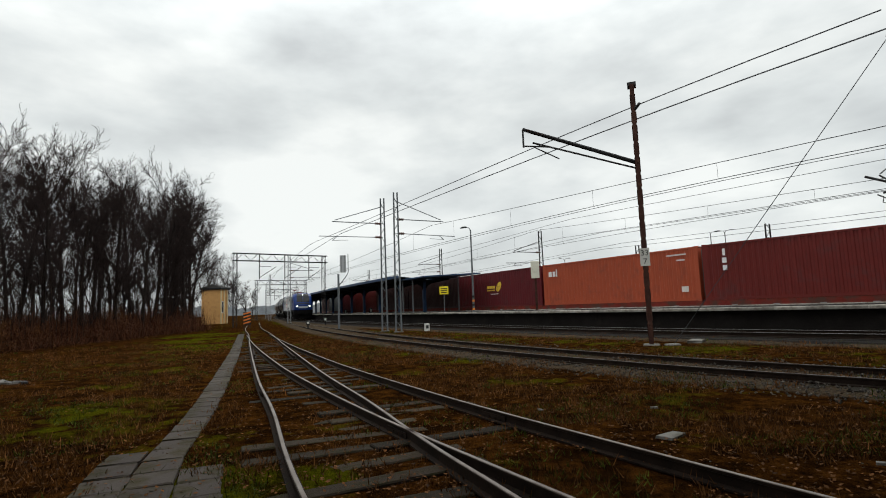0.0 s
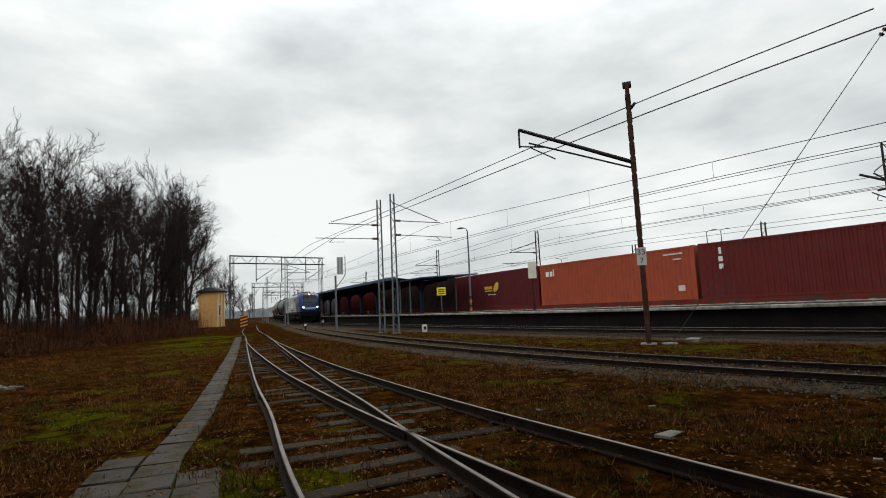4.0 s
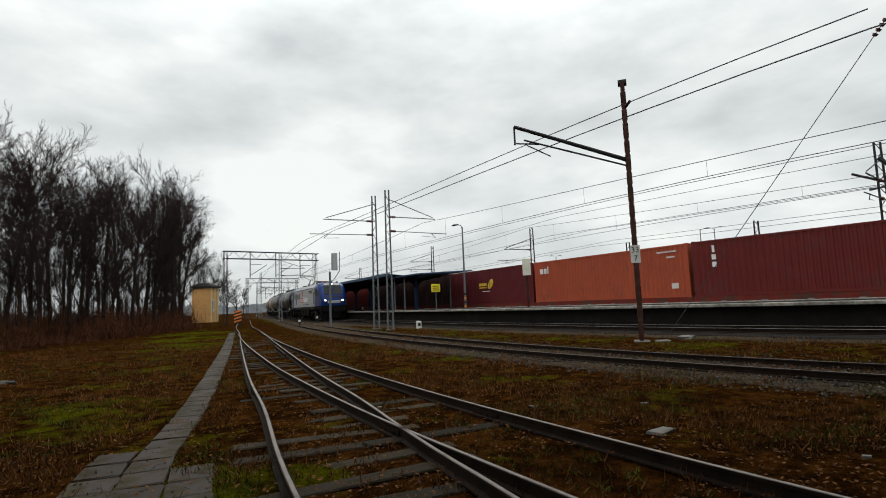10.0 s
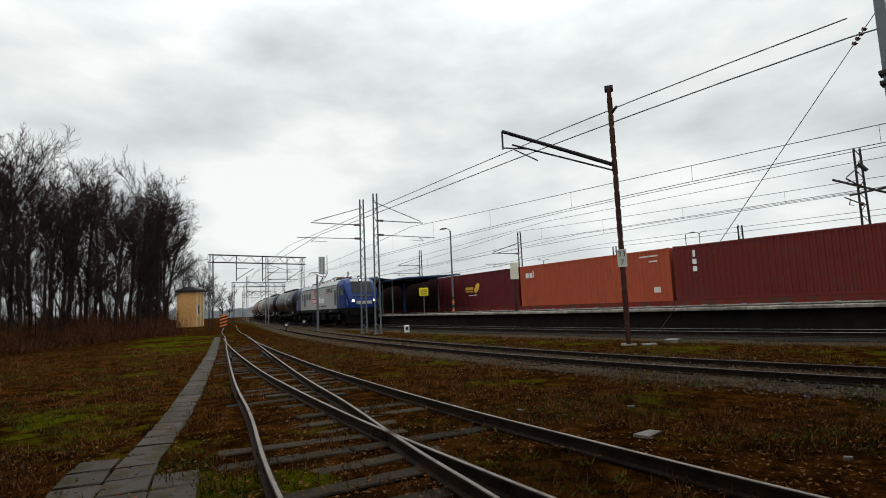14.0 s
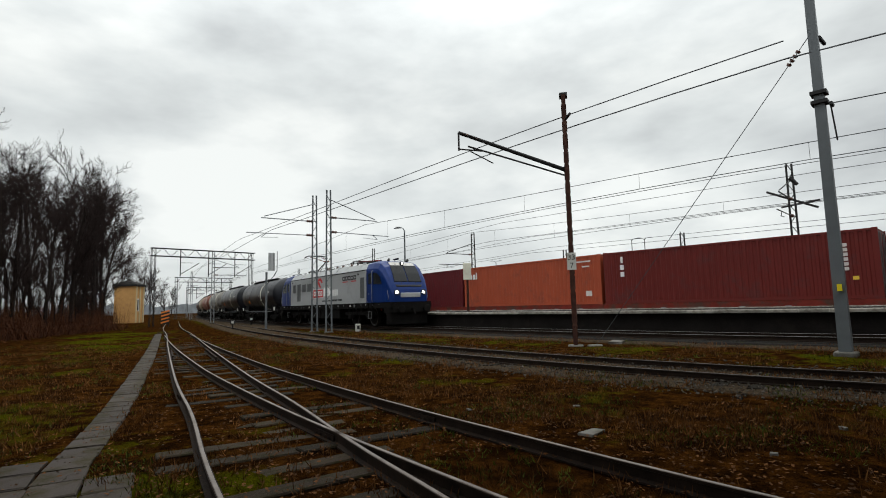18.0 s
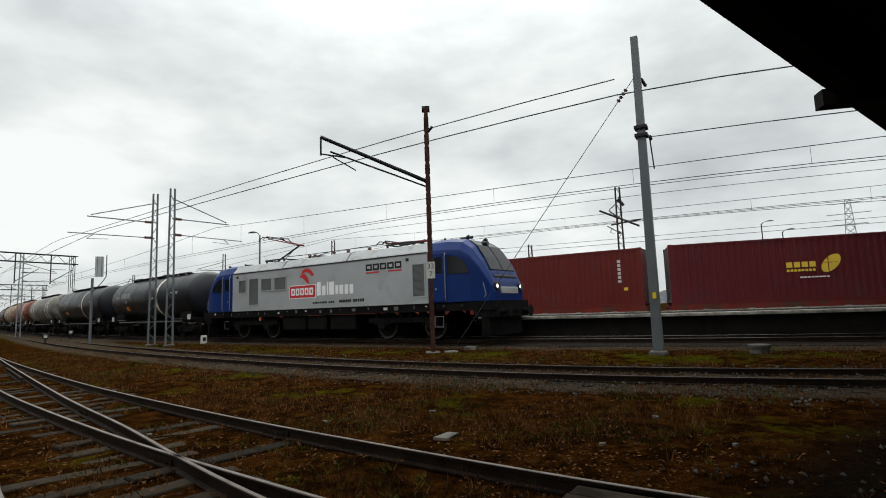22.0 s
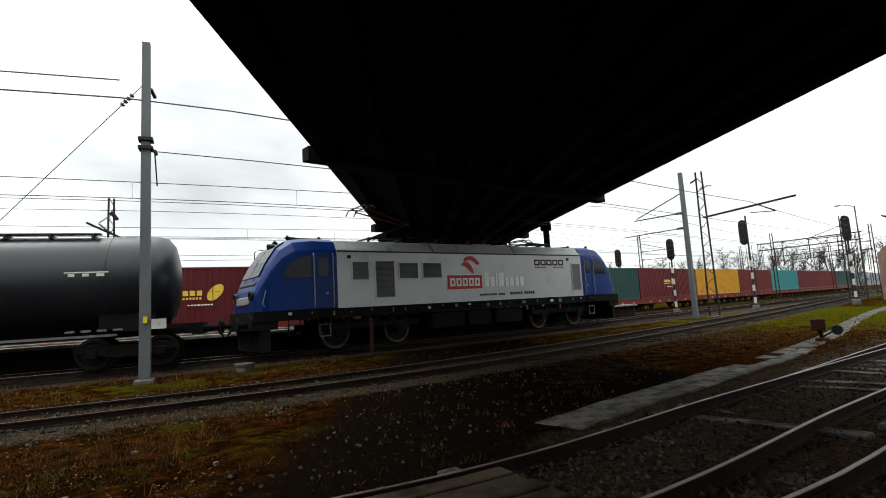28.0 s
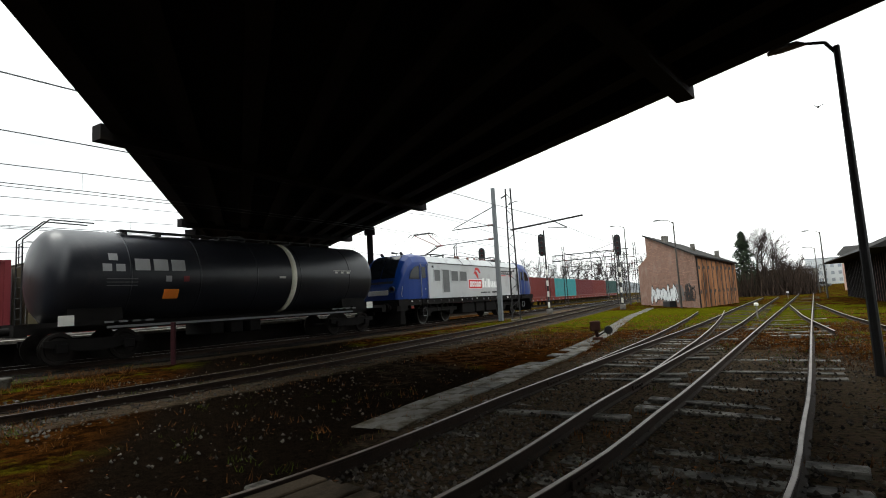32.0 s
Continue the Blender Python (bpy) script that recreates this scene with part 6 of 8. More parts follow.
# ---------------------------------------------------------------- trees
def grow(rnd, height, lean=0.0, spread=1.0, fork=0.3):
    """Bare tree: lists of vertices and faces for the trunk with its limbs, and for the twigs."""
    wood, twig = ([], []), ([], [])

    def seg(store, p, q, r0, r1, n):
        vs, fs = store
        d = (q - p).normalized()
        a = d.orthogonal().normalized()
        b = d.cross(a)
        base = len(vs)
        for c, r in ((p, r0), (q, r1)):
            for k in range(n):
                t = 2 * math.pi * k / n
                vs.append(c + (a * math.cos(t) + b * math.sin(t)) * r)
        for k in range(n):
            fs.append((base + k, base + (k + 1) % n, base + n + (k + 1) % n, base + n + k))

    def branch(p, d, length, r, level):
        n = 4 if level < 2 else 3
        steps = 4 if level < 3 else 3
        for i in range(steps):
            r1 = r * (0.80 if level else 0.84)
            q = p + d * (length / steps)
            seg(wood if level < 2 else twig, p, q, r, r1, (6, 5, 3, 3, 3)[level])
            p, r = q, r1
            d = (d + Vector((rnd.uniform(-1, 1), rnd.uniform(-1, 1), rnd.uniform(-0.25, 0.75) if level < 2 else rnd.uniform(-0.45, 0.6))) * (0.10, 0.20, 0.28, 0.40, 0.5)[level]).normalized()
            if level < 4:
                first = (i >= 1) if level == 0 else True
                for _ in range((4, 2, 2, 2)[level] if first else 1):
                    if rnd.random() < (0.95, 0.95, 0.95, 0.9)[level]:
                        a = rnd.uniform(0, 2 * math.pi)
                        side = (d.orthogonal().normalized())
                        side = side * math.cos(a) + d.cross(side) * math.sin(a)
                        up = rnd.uniform(0.55, 1.0)
                        nd = (d * up + side * spread * rnd.uniform(0.45, 0.85) + Vector((0, 0, 0.15))).normalized()
                        branch(p - d * rnd.uniform(0, length / steps * 0.8), nd, length * rnd.uniform(0.36, 0.56) * (1.0 if level else 0.85), max(0.012, r * rnd.uniform(0.4, 0.6)), level + 1)
    d0 = Vector((lean, lean * 0.5, 1)).normalized()
    branch(Vector((0, 0, -0.2)), d0, height * 0.74, height * 0.0135, 0)
    return wood, twig


def build_trees():
    rnd = random.Random(11)
    protos = []
    for k in range(6):
        wood, twig = grow(rnd, 14.0, rnd.uniform(-0.06, 0.06), 0.62 + 0.12 * (k % 3))
        t = thing("bare_tree", "tall bare winter tree with dark wet bark", "tree", "row of bare trees by the siding")
        quick("trunk", wood[0], wood[1], M_bark, t, True)
        quick("crown", twig[0], twig[1], M_twig, t, False, "dense crown of bare twigs")
        protos.append(t)
    spots = []
    # belt of trees left of the path: bearing, distance, height
    for az, d, h in ((52, 35, 13.5), (48.5, 38, 13.5), (46.2, 36.5, 12.5), (44.5, 41, 14.5), (42.6, 39, 13.0), (41.0, 44, 15.5), (39.2, 42, 14.0), (37.6, 47, 16.0), (36.0, 45, 14.5), (34.7, 50, 16.5), (33.2, 48.5, 15.0), (31.9, 54, 16.6), (30.7, 52, 14.6), (29.6, 58, 17.0), (28.6, 56.5, 15.4), (27.7, 63, 17.5), (26.9, 62, 15.8), (26.2, 69, 16.4), (26.0, 78, 14.5), (26.6, 74, 15.0), (27.3, 70, 14.0),
                     (50.5, 47, 15.5), (47.5, 50, 16.0), (45, 54, 17), (42, 55, 17), (38.5, 58, 17.0), (35.3, 62, 17.5), (32.5, 66, 17.5), (30.2, 70, 17.0), (28.2, 76, 16.5), (55, 39, 14), (58, 44, 15), (62, 40, 14), (53.5, 56, 16), (40, 66, 18), (36.6, 71, 18), (33.7, 78, 18),
                     (23.7, 150, 15.5), (24.6, 140, 13.5), (22.6, 165, 13.0), (21.6, 180, 11.5), (25.6, 132, 17.0), (20.9, 200, 10.5)):
        spots.append((az, d, h))
    first = set()
    for i, (az, d, h) in enumerate(spots):
        p = at(az + (2.4 if az > 25.9 else 1.2), d)
        k = i % 6
        t = protos[k]
        m = pose(p.x, p.y, p.z, 0, 0, rnd.uniform(0, 360)) @ Matrix.Diagonal((1, 1, 1, 1))
        sc = h / 14.0 * (1.0 if az < 29 else 0.88)
        if k in first:
            t = copy_thing(t, m)
        first.add(k)
        t.matrix_basis = m
        t.scale = (sc, sc, sc)
    # trees past the brick shed
    for az, d, h in ((-140.4, 88, 9.6), (-141.0, 84, 9.0), (-141.8, 86, 8.4), (-142.6, 90, 7.6), (-143.2, 96, 6.6), (-144.0, 102, 6.0), (-117, 150, 11), (-120, 140, 10), (-122, 150, 11), (-124, 145, 10), (-126, 150, 10), (-112, 160, 11), (-108, 170, 12), (-104, 170, 13), (-98.5, 120, 10), (-113.5, 135, 10), (-115.4, 150, 12), (-118.6, 128, 9), (-121.2, 160, 13), (-123.1, 135, 10), (-125.0, 165, 13), (-127.2, 150, 11), (-129, 160, 12), (-110, 150, 11)):
        p = at(az, d)
        t = copy_thing(protos[rnd.randrange(6)], pose(p.x, p.y, p.z, 0, 0, rnd.uniform(0, 360)))
        t.scale = (h / 14.0 * 1.15, h / 14.0 * 1.15, h / 14.0)
        tagged(t, "bare leafless tree beyond the railway yard", "tree", "trees beyond the yard")
    # one dark conifer beside the shed
    p = at(-139.4, 84)
    t = thing("conifer", "dark green conifer beside the brick shed", "tree", m=pose(p.x, p.y, p.z))
    vs, fs = [], []
    for k in range(2200):
        f = rnd.random() ** 0.8
        z = 0.8 + f * 8.6
        r = (1 - f) ** 0.8 * 3.1 * (0.35 + 0.65 * rnd.random()) * (0.8 + 0.25 * math.sin(z * 4.2)) + 0.12
        a = rnd.uniform(0, 2 * math.pi)
        c = Vector((r * math.cos(a), r * math.sin(a), z - r * 0.25))
        o = Vector((math.cos(a), math.sin(a), -0.35)).normalized() * rnd.uniform(0.25, 0.5)
        sd = Vector((-math.sin(a), math.cos(a), rnd.uniform(-0.4, 0.4))) * rnd.uniform(0.1, 0.22)
        b = len(vs)
        vs += [c - o * 0.5 - sd, c - o * 0.5 + sd, c + o + Vector((0, 0, -0.08))]
        fs.append((b, b + 1, b + 2))
    quick("crown", vs, fs, M_conifer, t)
    bm = BM()
    rod(bm, (0, 0, -0.2), (0, 0, 9.3), 0.2, 0.03)
    part("trunk", bm, M_bark, t)


build_trees()


def brush():
    """Tangled dry undergrowth below the trees."""
    rnd = random.Random(21)
    vs, fs = [], []
    spots = [(rnd.uniform(25.6, 64), None) for _ in range(1050)]
    for az, _ in spots:
        d0 = np.interp(az, [26, 30, 36, 42, 48, 62], [58, 50, 41.5, 36.5, 33, 30])
        back = rnd.uniform(0, 13) - 2.5 * max(0.0, noise.noise((az * 0.5, 3, 0)))
        if noise.noise((az * 0.9, back * 0.35, 7)) < -0.12:
            continue
        p = at(az + 2.4, d0 + back)
        h = rnd.uniform(0.5, 1.9) * (1 + 1.1 * noise.noise((az * 0.8, 0, 0))) + back * 0.16
        for _ in range(30):
            q = p + Vector((rnd.gauss(0, 0.9), rnd.gauss(0, 0.9), 0))
            e = q + Vector((rnd.gauss(0, 0.45), rnd.gauss(0, 0.45), h * rnd.uniform(0.35, 1.0)))
            w = Vector((rnd.uniform(-1, 1), rnd.uniform(-1, 1), 0)).normalized() * 0.022
            b = len(vs)
            vs += [q - w, q + w, e]
            fs.append((b, b + 1, b + 2))
            for _ in range(6):
                c = q.lerp(e, rnd.uniform(0.4, 1.0))
                o = Vector((rnd.gauss(0, 1), rnd.gauss(0, 1), rnd.uniform(-0.4, 1.0))).normalized() * rnd.uniform(0.3, 0.8)
                b = len(vs)
                vs += [c - w * 0.5, c + w * 0.5, c + o]
                fs.append((b, b + 1, b + 2))
    tagged(quick("undergrowth", vs, fs, M_bush), "tangled dry reddish-brown undergrowth below bare trees", "undergrowth", kind="stuff")
    # brambles that keep their reddish leaves at the edge of the trees
    vs, fs = [], []
    for az, off, wide, tall in ((44.0, -0.5, 1.5, 2.2), (45.6, 0.2, 1.3, 1.9), (42.2, 0.4, 1.2, 1.5), (47.5, 0.6, 1.2, 1.3), (39.5, 0.8, 1.0, 1.1), (33.0, 2.0, 1.4, 2.4), (51.0, 0.5, 1.2, 1.4)):
        p = at(az + 2.4, np.interp(az, [26, 30, 36, 42, 48, 62], [58, 50, 41.5, 36.5, 33, 30]) + off)
        for _ in range(900):
            r = rnd.random() ** 0.6
            a, e = rnd.uniform(0, 6.28), rnd.uniform(0, 1.57)
            c = p + Vector((math.cos(a) * math.cos(e) * wide * r, math.sin(a) * math.cos(e) * wide * r, 0.15 + math.sin(e) * tall * r * (1 + 0.3 * noise.noise((a * 2, e * 2, az)))))
            u = Vector((rnd.gauss(0, 1), rnd.gauss(0, 1), rnd.gauss(0, 0.7))).normalized() * rnd.uniform(0.03, 0.07)
            v = u.cross(Vector((rnd.gauss(0, 1), rnd.gauss(0, 1), rnd.gauss(0, 1)))).normalized() * 0.03
            b = len(vs)
            vs += [c - u, c + v, c + u, c - v]
            fs.append((b, b + 1, b + 2, b + 3))
    tagged(quick("bramble_leaves", vs, fs, M_leaf), "reddish-brown leaves of brambles at the edge of the trees", "bramble", kind="stuff")
    # shrubs at the foot of the trees past the brick shed
    vs, fs = [], []
    for _ in range(170):
        p = at(rnd.uniform(-139.0, -144.6), rnd.uniform(80, 98))
        for _ in range(26):
            q = p + Vector((rnd.gauss(0, 0.9), rnd.gauss(0, 0.9), 0))
            e = q + Vector((rnd.gauss(0, 0.8), rnd.gauss(0, 0.8), rnd.uniform(0.8, 5.2)))
            w = Vector((rnd.uniform(-1, 1), rnd.uniform(-1, 1), 0)).normalized() * 0.06
            b = len(vs)
            vs += [q - w, q + w, e]
            fs.append((b, b + 1, b + 2))
    tagged(quick("shrubs", vs, fs, M_shrub), "bare grey-brown shrubs past the brick shed", "shrub", kind="stuff")
    # thin saplings between the trunks
    vs, fs = [], []
    for _ in range(420):
        az = rnd.uniform(25.8, 62)
        d0 = np.interp(az, [26, 30, 36, 42, 48, 62], [60, 51, 42.5, 37.5, 34, 31])
        p = at(az + 2.4, d0 + rnd.uniform(0, 16))
        e = p + Vector((rnd.gauss(0, 0.35), rnd.gauss(0, 0.35), rnd.uniform(3.0, 8.5)))
        for a, b, r0 in [(p, e, 0.045)] + [(c, c + Vector((rnd.gauss(0, 0.6), rnd.gauss(0, 0.6), rnd.uniform(0.3, 1.5))), 0.02) for c in (p.lerp(e, rnd.uniform(0.25, 0.95)) for _ in range(9))]:
            for w in (Vector((r0, 0, 0)), Vector((0, r0, 0))):
                b0 = len(vs)
                vs += [a - w, a + w, b]
                fs.append((b0, b0 + 1, b0 + 2))
    tagged(quick("saplings", vs, fs, M_shrub), "thin bare saplings between the tree trunks", "sapling", kind="stuff")


brush()


# ---------------------------------------------------------------- left background
def gantry(pl, pr, h, label, drop=3):
    t = thing("catenary_gantry", label, "gantry", "gantries over the tracks")
    d = (pr - pl)
    L = d.length
    m = pose(pl.x, pl.y, pl.z, 0, 0, math.degrees(math.atan2(d.y, d.x)))
    for x in (0, L * 0.985):
        bm = BM()
        for a in (-0.2, 0.2):
            for b in (-0.2, 0.2):
                rod(bm, m @ Vector((x + a, b, -0.2)), m @ Vector((x + a, b, h)), 0.035, n=5)
        for k in range(int(h / 0.8)):
            sg = 1 if k % 2 else -1
            rod(bm, m @ Vector((x - 0.2 * sg, -0.2, k * 0.8)), m @ Vector((x + 0.2 * sg, -0.2, k * 0.8 + 0.8)), 0.02, n=4)
        part("leg", bm, M_dark, t)
    bm = BM()
    for z in (h, h - 0.9):
        for b in (-0.2, 0.2):
            rod(bm, m @ Vector((-0.3, b, z)), m @ Vector((L + 0.3, b, z)), 0.06, n=5)
    n = int(L / 0.9)
    for k in range(n):
        x0, x1 = k * L / n, (k + 1) * L / n
        z0, z1 = (h, h - 0.9) if k % 2 else (h - 0.9, h)
        rod(bm, m @ Vector((x0, -0.2, z0)), m @ Vector((x1, -0.2, z1)), 0.03, n=4)
    part("truss_beam", bm, M_dark, t)
    for k in range(drop):
        x = L * (k + 0.9) / (drop + 0.6)
        bm = BM()
        rod(bm, m @ Vector((x, 0, h)), m @ Vector((x, 0, h - 3.2)), 0.06, n=5)
        part("drop_post", bm, M_dark, t)
        bm = BM()
        rod(bm, m @ Vector((x, 0, h - 3.0)), m @ Vector((x + 2.0, -0.4, h - 1.6)), 0.04, n=5)
        rod(bm, m @ Vector((x, 0, h - 1.6)), m @ Vector((x + 1.3, -0.4, h - 1.6)), 0.03, n=5)
        part("arm", bm, M_dark, t)


gantry(at(24.0, 66, 0), at(13.9, 70, 0), 8.9, "steel lattice gantry carrying wires over the tracks")
gantry(at(21.7, 112, 0), at(16.1, 116, 0), 8.3, "distant steel lattice gantry over the tracks")
gantry(at(-119.3, 82, 0), at(-127.6, 78, 0), 7.8, "dark lattice gantry over the running lines beyond the bridge")
gantry(at(-120.4, 118, 0), at(-127.0, 114, 0), 7.8, "distant lattice gantry over the lines beyond the bridge")
gantry(at(20.6, 160, 0), at(17.0, 163, 0), 8.3, "far steel lattice gantry over the tracks")


def window(parent, m, w, h, panes=2, material=None):
    """Framed window with panes; m puts its lower middle on the wall, -y outward."""
    win = thing("window", "")
    win.parent = parent
    bm = BM()
    for x0, x1, z0, z1 in ((-w / 2, w / 2, h - 0.08, h), (-w / 2, w / 2, 0, 0.08), (-w / 2, -w / 2 + 0.07, 0.08, h - 0.08), (w / 2 - 0.07, w / 2, 0.08, h - 0.08), (-0.035, 0.035, 0.08, h - 0.08)):
        box(bm, x0, x1, -0.05, 0.05, z0, z1, m)
    part("window_frame", bm, M_white if material is None else material, win)
    for sx in (-1, 1):
        bm = BM()
        box(bm, min(sx * 0.035, sx * (w / 2 - 0.07)), max(sx * 0.035, sx * (w / 2 - 0.07)), -0.015, 0.015, 0.08, h - 0.08, m)
        part("pane", bm, M_glass, win)
    return win


def ochre_house():
    a, b = at(25.75, 96), at(24.75, 99)
    t = thing("station_building", "ochre rendered station outbuilding with pilasters", "building")
    d = b - a
    m = pose(a.x, a.y, 0, 0, 0, math.degrees(math.atan2(d.y, d.x)))
    L = d.length
    bm = BM()
    box(bm, 0.7, L, 0, 3.4, -0.3, 5.9, m)
    part("wall", bm, M_ochre, t)
    bm = BM()
    box(bm, 0.4, L + 0.3, -0.3, 3.7, 5.9, 6.2, m)
    v = [bm.verts.new(m @ Vector(p)) for p in ((0.4, -0.3, 6.2), (L + 0.3, -0.3, 6.2), (L + 0.3, 3.7, 6.2), (0.4, 3.7, 6.2), (1.0, 1.7, 6.9), (L - 0.8, 1.7, 6.9))]
    for f in ((0, 1, 5, 4), (1, 2, 5), (2, 3, 4, 5), (3, 0, 4)):
        bm.faces.new([v[i] for i in f])
    part("roof", bm, M_rooffelt, t)
    for x in np.linspace(0.75, L - 0.45, 3):
        bm = BM()
        box(bm, x, x + 0.3, -0.12, 0, -0.2, 5.9, m)
        part("pilaster", bm, M_cream_wall, t)
    for x in (1.7,):
        window(t, m @ Matrix.Translation((x, 0, 1.8)), 1.0, 2.0)
    # annex behind the trees
    c = at(30.5, 92)
    t2 = thing("station_building", "ochre building seen through bare trees", "building")
    m2 = pose(c.x, c.y, 0, 0, 0, facing(c))
    bm = BM()
    box(bm, -1.2, 1.2, 0, 8, -0.3, 3.6, m2)
    part("wall", bm, M_ochre, t2)
    bm = BM()
    v = [bm.verts.new(m2 @ Vector(p)) for p in ((-1.5, -0.4, 3.6), (1.5, -0.4, 3.6), (1.5, 8.4, 3.6), (-1.5, 8.4, 3.6), (-1.5, 4, 4.6), (1.5, 4, 4.6))]
    for f in ((0, 1, 5, 4), (1, 2, 5), (2, 3, 4, 5), (3, 0, 4), (0, 3, 2, 1)):
        bm.faces.new([v[i] for i in f])
    part("roof", bm, M_rooffelt, t2)
    for x in (0.0,):
        window(t2, m2 @ Matrix.Translation((x, 0, 1.8)), 1.0, 1.8)


ochre_house()


def striped_board(p, turn, label):
    t = thing("buffer_marker", label, "marker board", m=pose(p.x, p.y, p.z, 0, 0, turn))
    bm = BM()
    box(bm, -0.42, 0.42, -0.04, 0.04, 0.3, 1.75, None, 0.01)
    b = part("board", bm, M_black, t)
    for k in range(4):
        bm = BM()
        z = 0.42 + k * 0.36
        v = [bm.verts.new(q) for y in (-0.05, -0.03) for q in ((-0.40, y, z - 0.05), (-0.40, y, z + 0.11), (0.40, y, z + 0.33), (0.40, y, z + 0.17))]
        for f in ((0, 1, 2, 3), (7, 6, 5, 4), (0, 4, 5, 1), (1, 5, 6, 2), (2, 6, 7, 3), (3, 7, 4, 0)):
            bm.faces.new([v[i] for i in f])
        part("stripe", bm, M_orange, b, "orange slanted stripe")
    for x in (-0.36, 0.30):
        bm = BM()
        box(bm, x, x + 0.07, -0.03, 0.03, -0.2, 0.36)
        part("post", bm, M_dark, t)


p = at(22.7, 62)
striped_board(p, facing(p), "orange and black striped end-of-track board")


# ---------------------------------------------------------------- platform furniture
M_lamp = mat("dull_lamp_post", (0.06, 0.056, 0.052), 0.7, 0, 0.2, 3, 40, 0.1)


def lamp_post(p, h, arm, turn, label, striped=False, double=False, material=M_pole_g):
    t = thing("street_lamp", label, "lamp", "lamp posts of the station", m=pose(p.x, p.y, p.z, 0, 0, turn))
    bm = BM()
    rod(bm, (0, 0, -0.1), (0, 0, h), 0.085, 0.05, 10)
    part("pole", bm, material, t)
    if striped:
        for k in range(4):
            bm = BM()
            rod(bm, (0, 0, 0.1 + k * 0.3), (0, 0, 0.25 + k * 0.3), 0.092, n=10)
            part("stripe", bm, M_black if k % 2 else M_orange, t)
    for sg in ((1, -1) if double else (1,)):
        bm = BM()
        tube(bm, [(0, 0, h - 0.15), (sg * arm * 0.35, 0, h + 0.12), (sg * arm, 0, h + 0.2)], 0.03, 6)
        part("bracket", bm, material, t)
        bm = BM()
        n = 10
        rings = []
        for k, (x, w, z) in enumerate(((0.0, 0.05, 0.0), (0.12, 0.11, 0.03), (0.38, 0.13, 0.03), (0.6, 0.06, 0.0))):
            rings.append([(sg * (arm + x), w * math.cos(2 * math.pi * i / n), h + 0.2 + z + w * 0.55 * math.sin(2 * math.pi * i / n)) for i in range(n)])
        vv = [[bm.verts.new(q) for q in r] for r in rings]
        for a, b in zip(vv[:-1], vv[1:]):
            for i in range(n):
                bm.faces.new((a[i], a[(i + 1) % n], b[(i + 1) % n], b[i]))
        bm.faces.new(vv[0])
        bm.faces.new(vv[-1][::-1])
        part("lamp_head", bm, M_grille, t)
    return t


p = C(-28.6, 5.0, Z_PLAT)
lamp_post(p, 6.0, 0.25, 150, "tall platform lamp with a striped foot", True)
for az, d, h, dbl in ((-15.3, 95, 9.2, True), (-31.3, 80, 10.4, False), (-32.7, 78, 10.2, True), (-61.6, 60, 9.0, False), (-63.4, 62, 8.2, False), (6, 110, 8.0, True), (-2, 105, 7.8, True)):
    p = at(az, d, 0.1)
    lamp_post(p, h, 0.5, facing(p), "distant yard lamp behind the container train", False, dbl, M_dark)
for az, d, h, a in ((-132.9, 47, 7.4, 1.0), (-127.6, 62, 9.1, 1.0), (-146.3, 58, 6.2, 0.8), (-145.7, 82, 6.0, 0.8)):
    p = at(az, d)
    lamp_post(p, h, a, facing(p, 180), "slim dark grey lamp post beside the tracks", material=M_lamp)
# dark lamp post close to the bridge
p = at(-149.6, 11.2)
lamp_post(p, 5.85, 0.45, facing(p, 180), "dark lamp post beside the siding", material=M_dark)


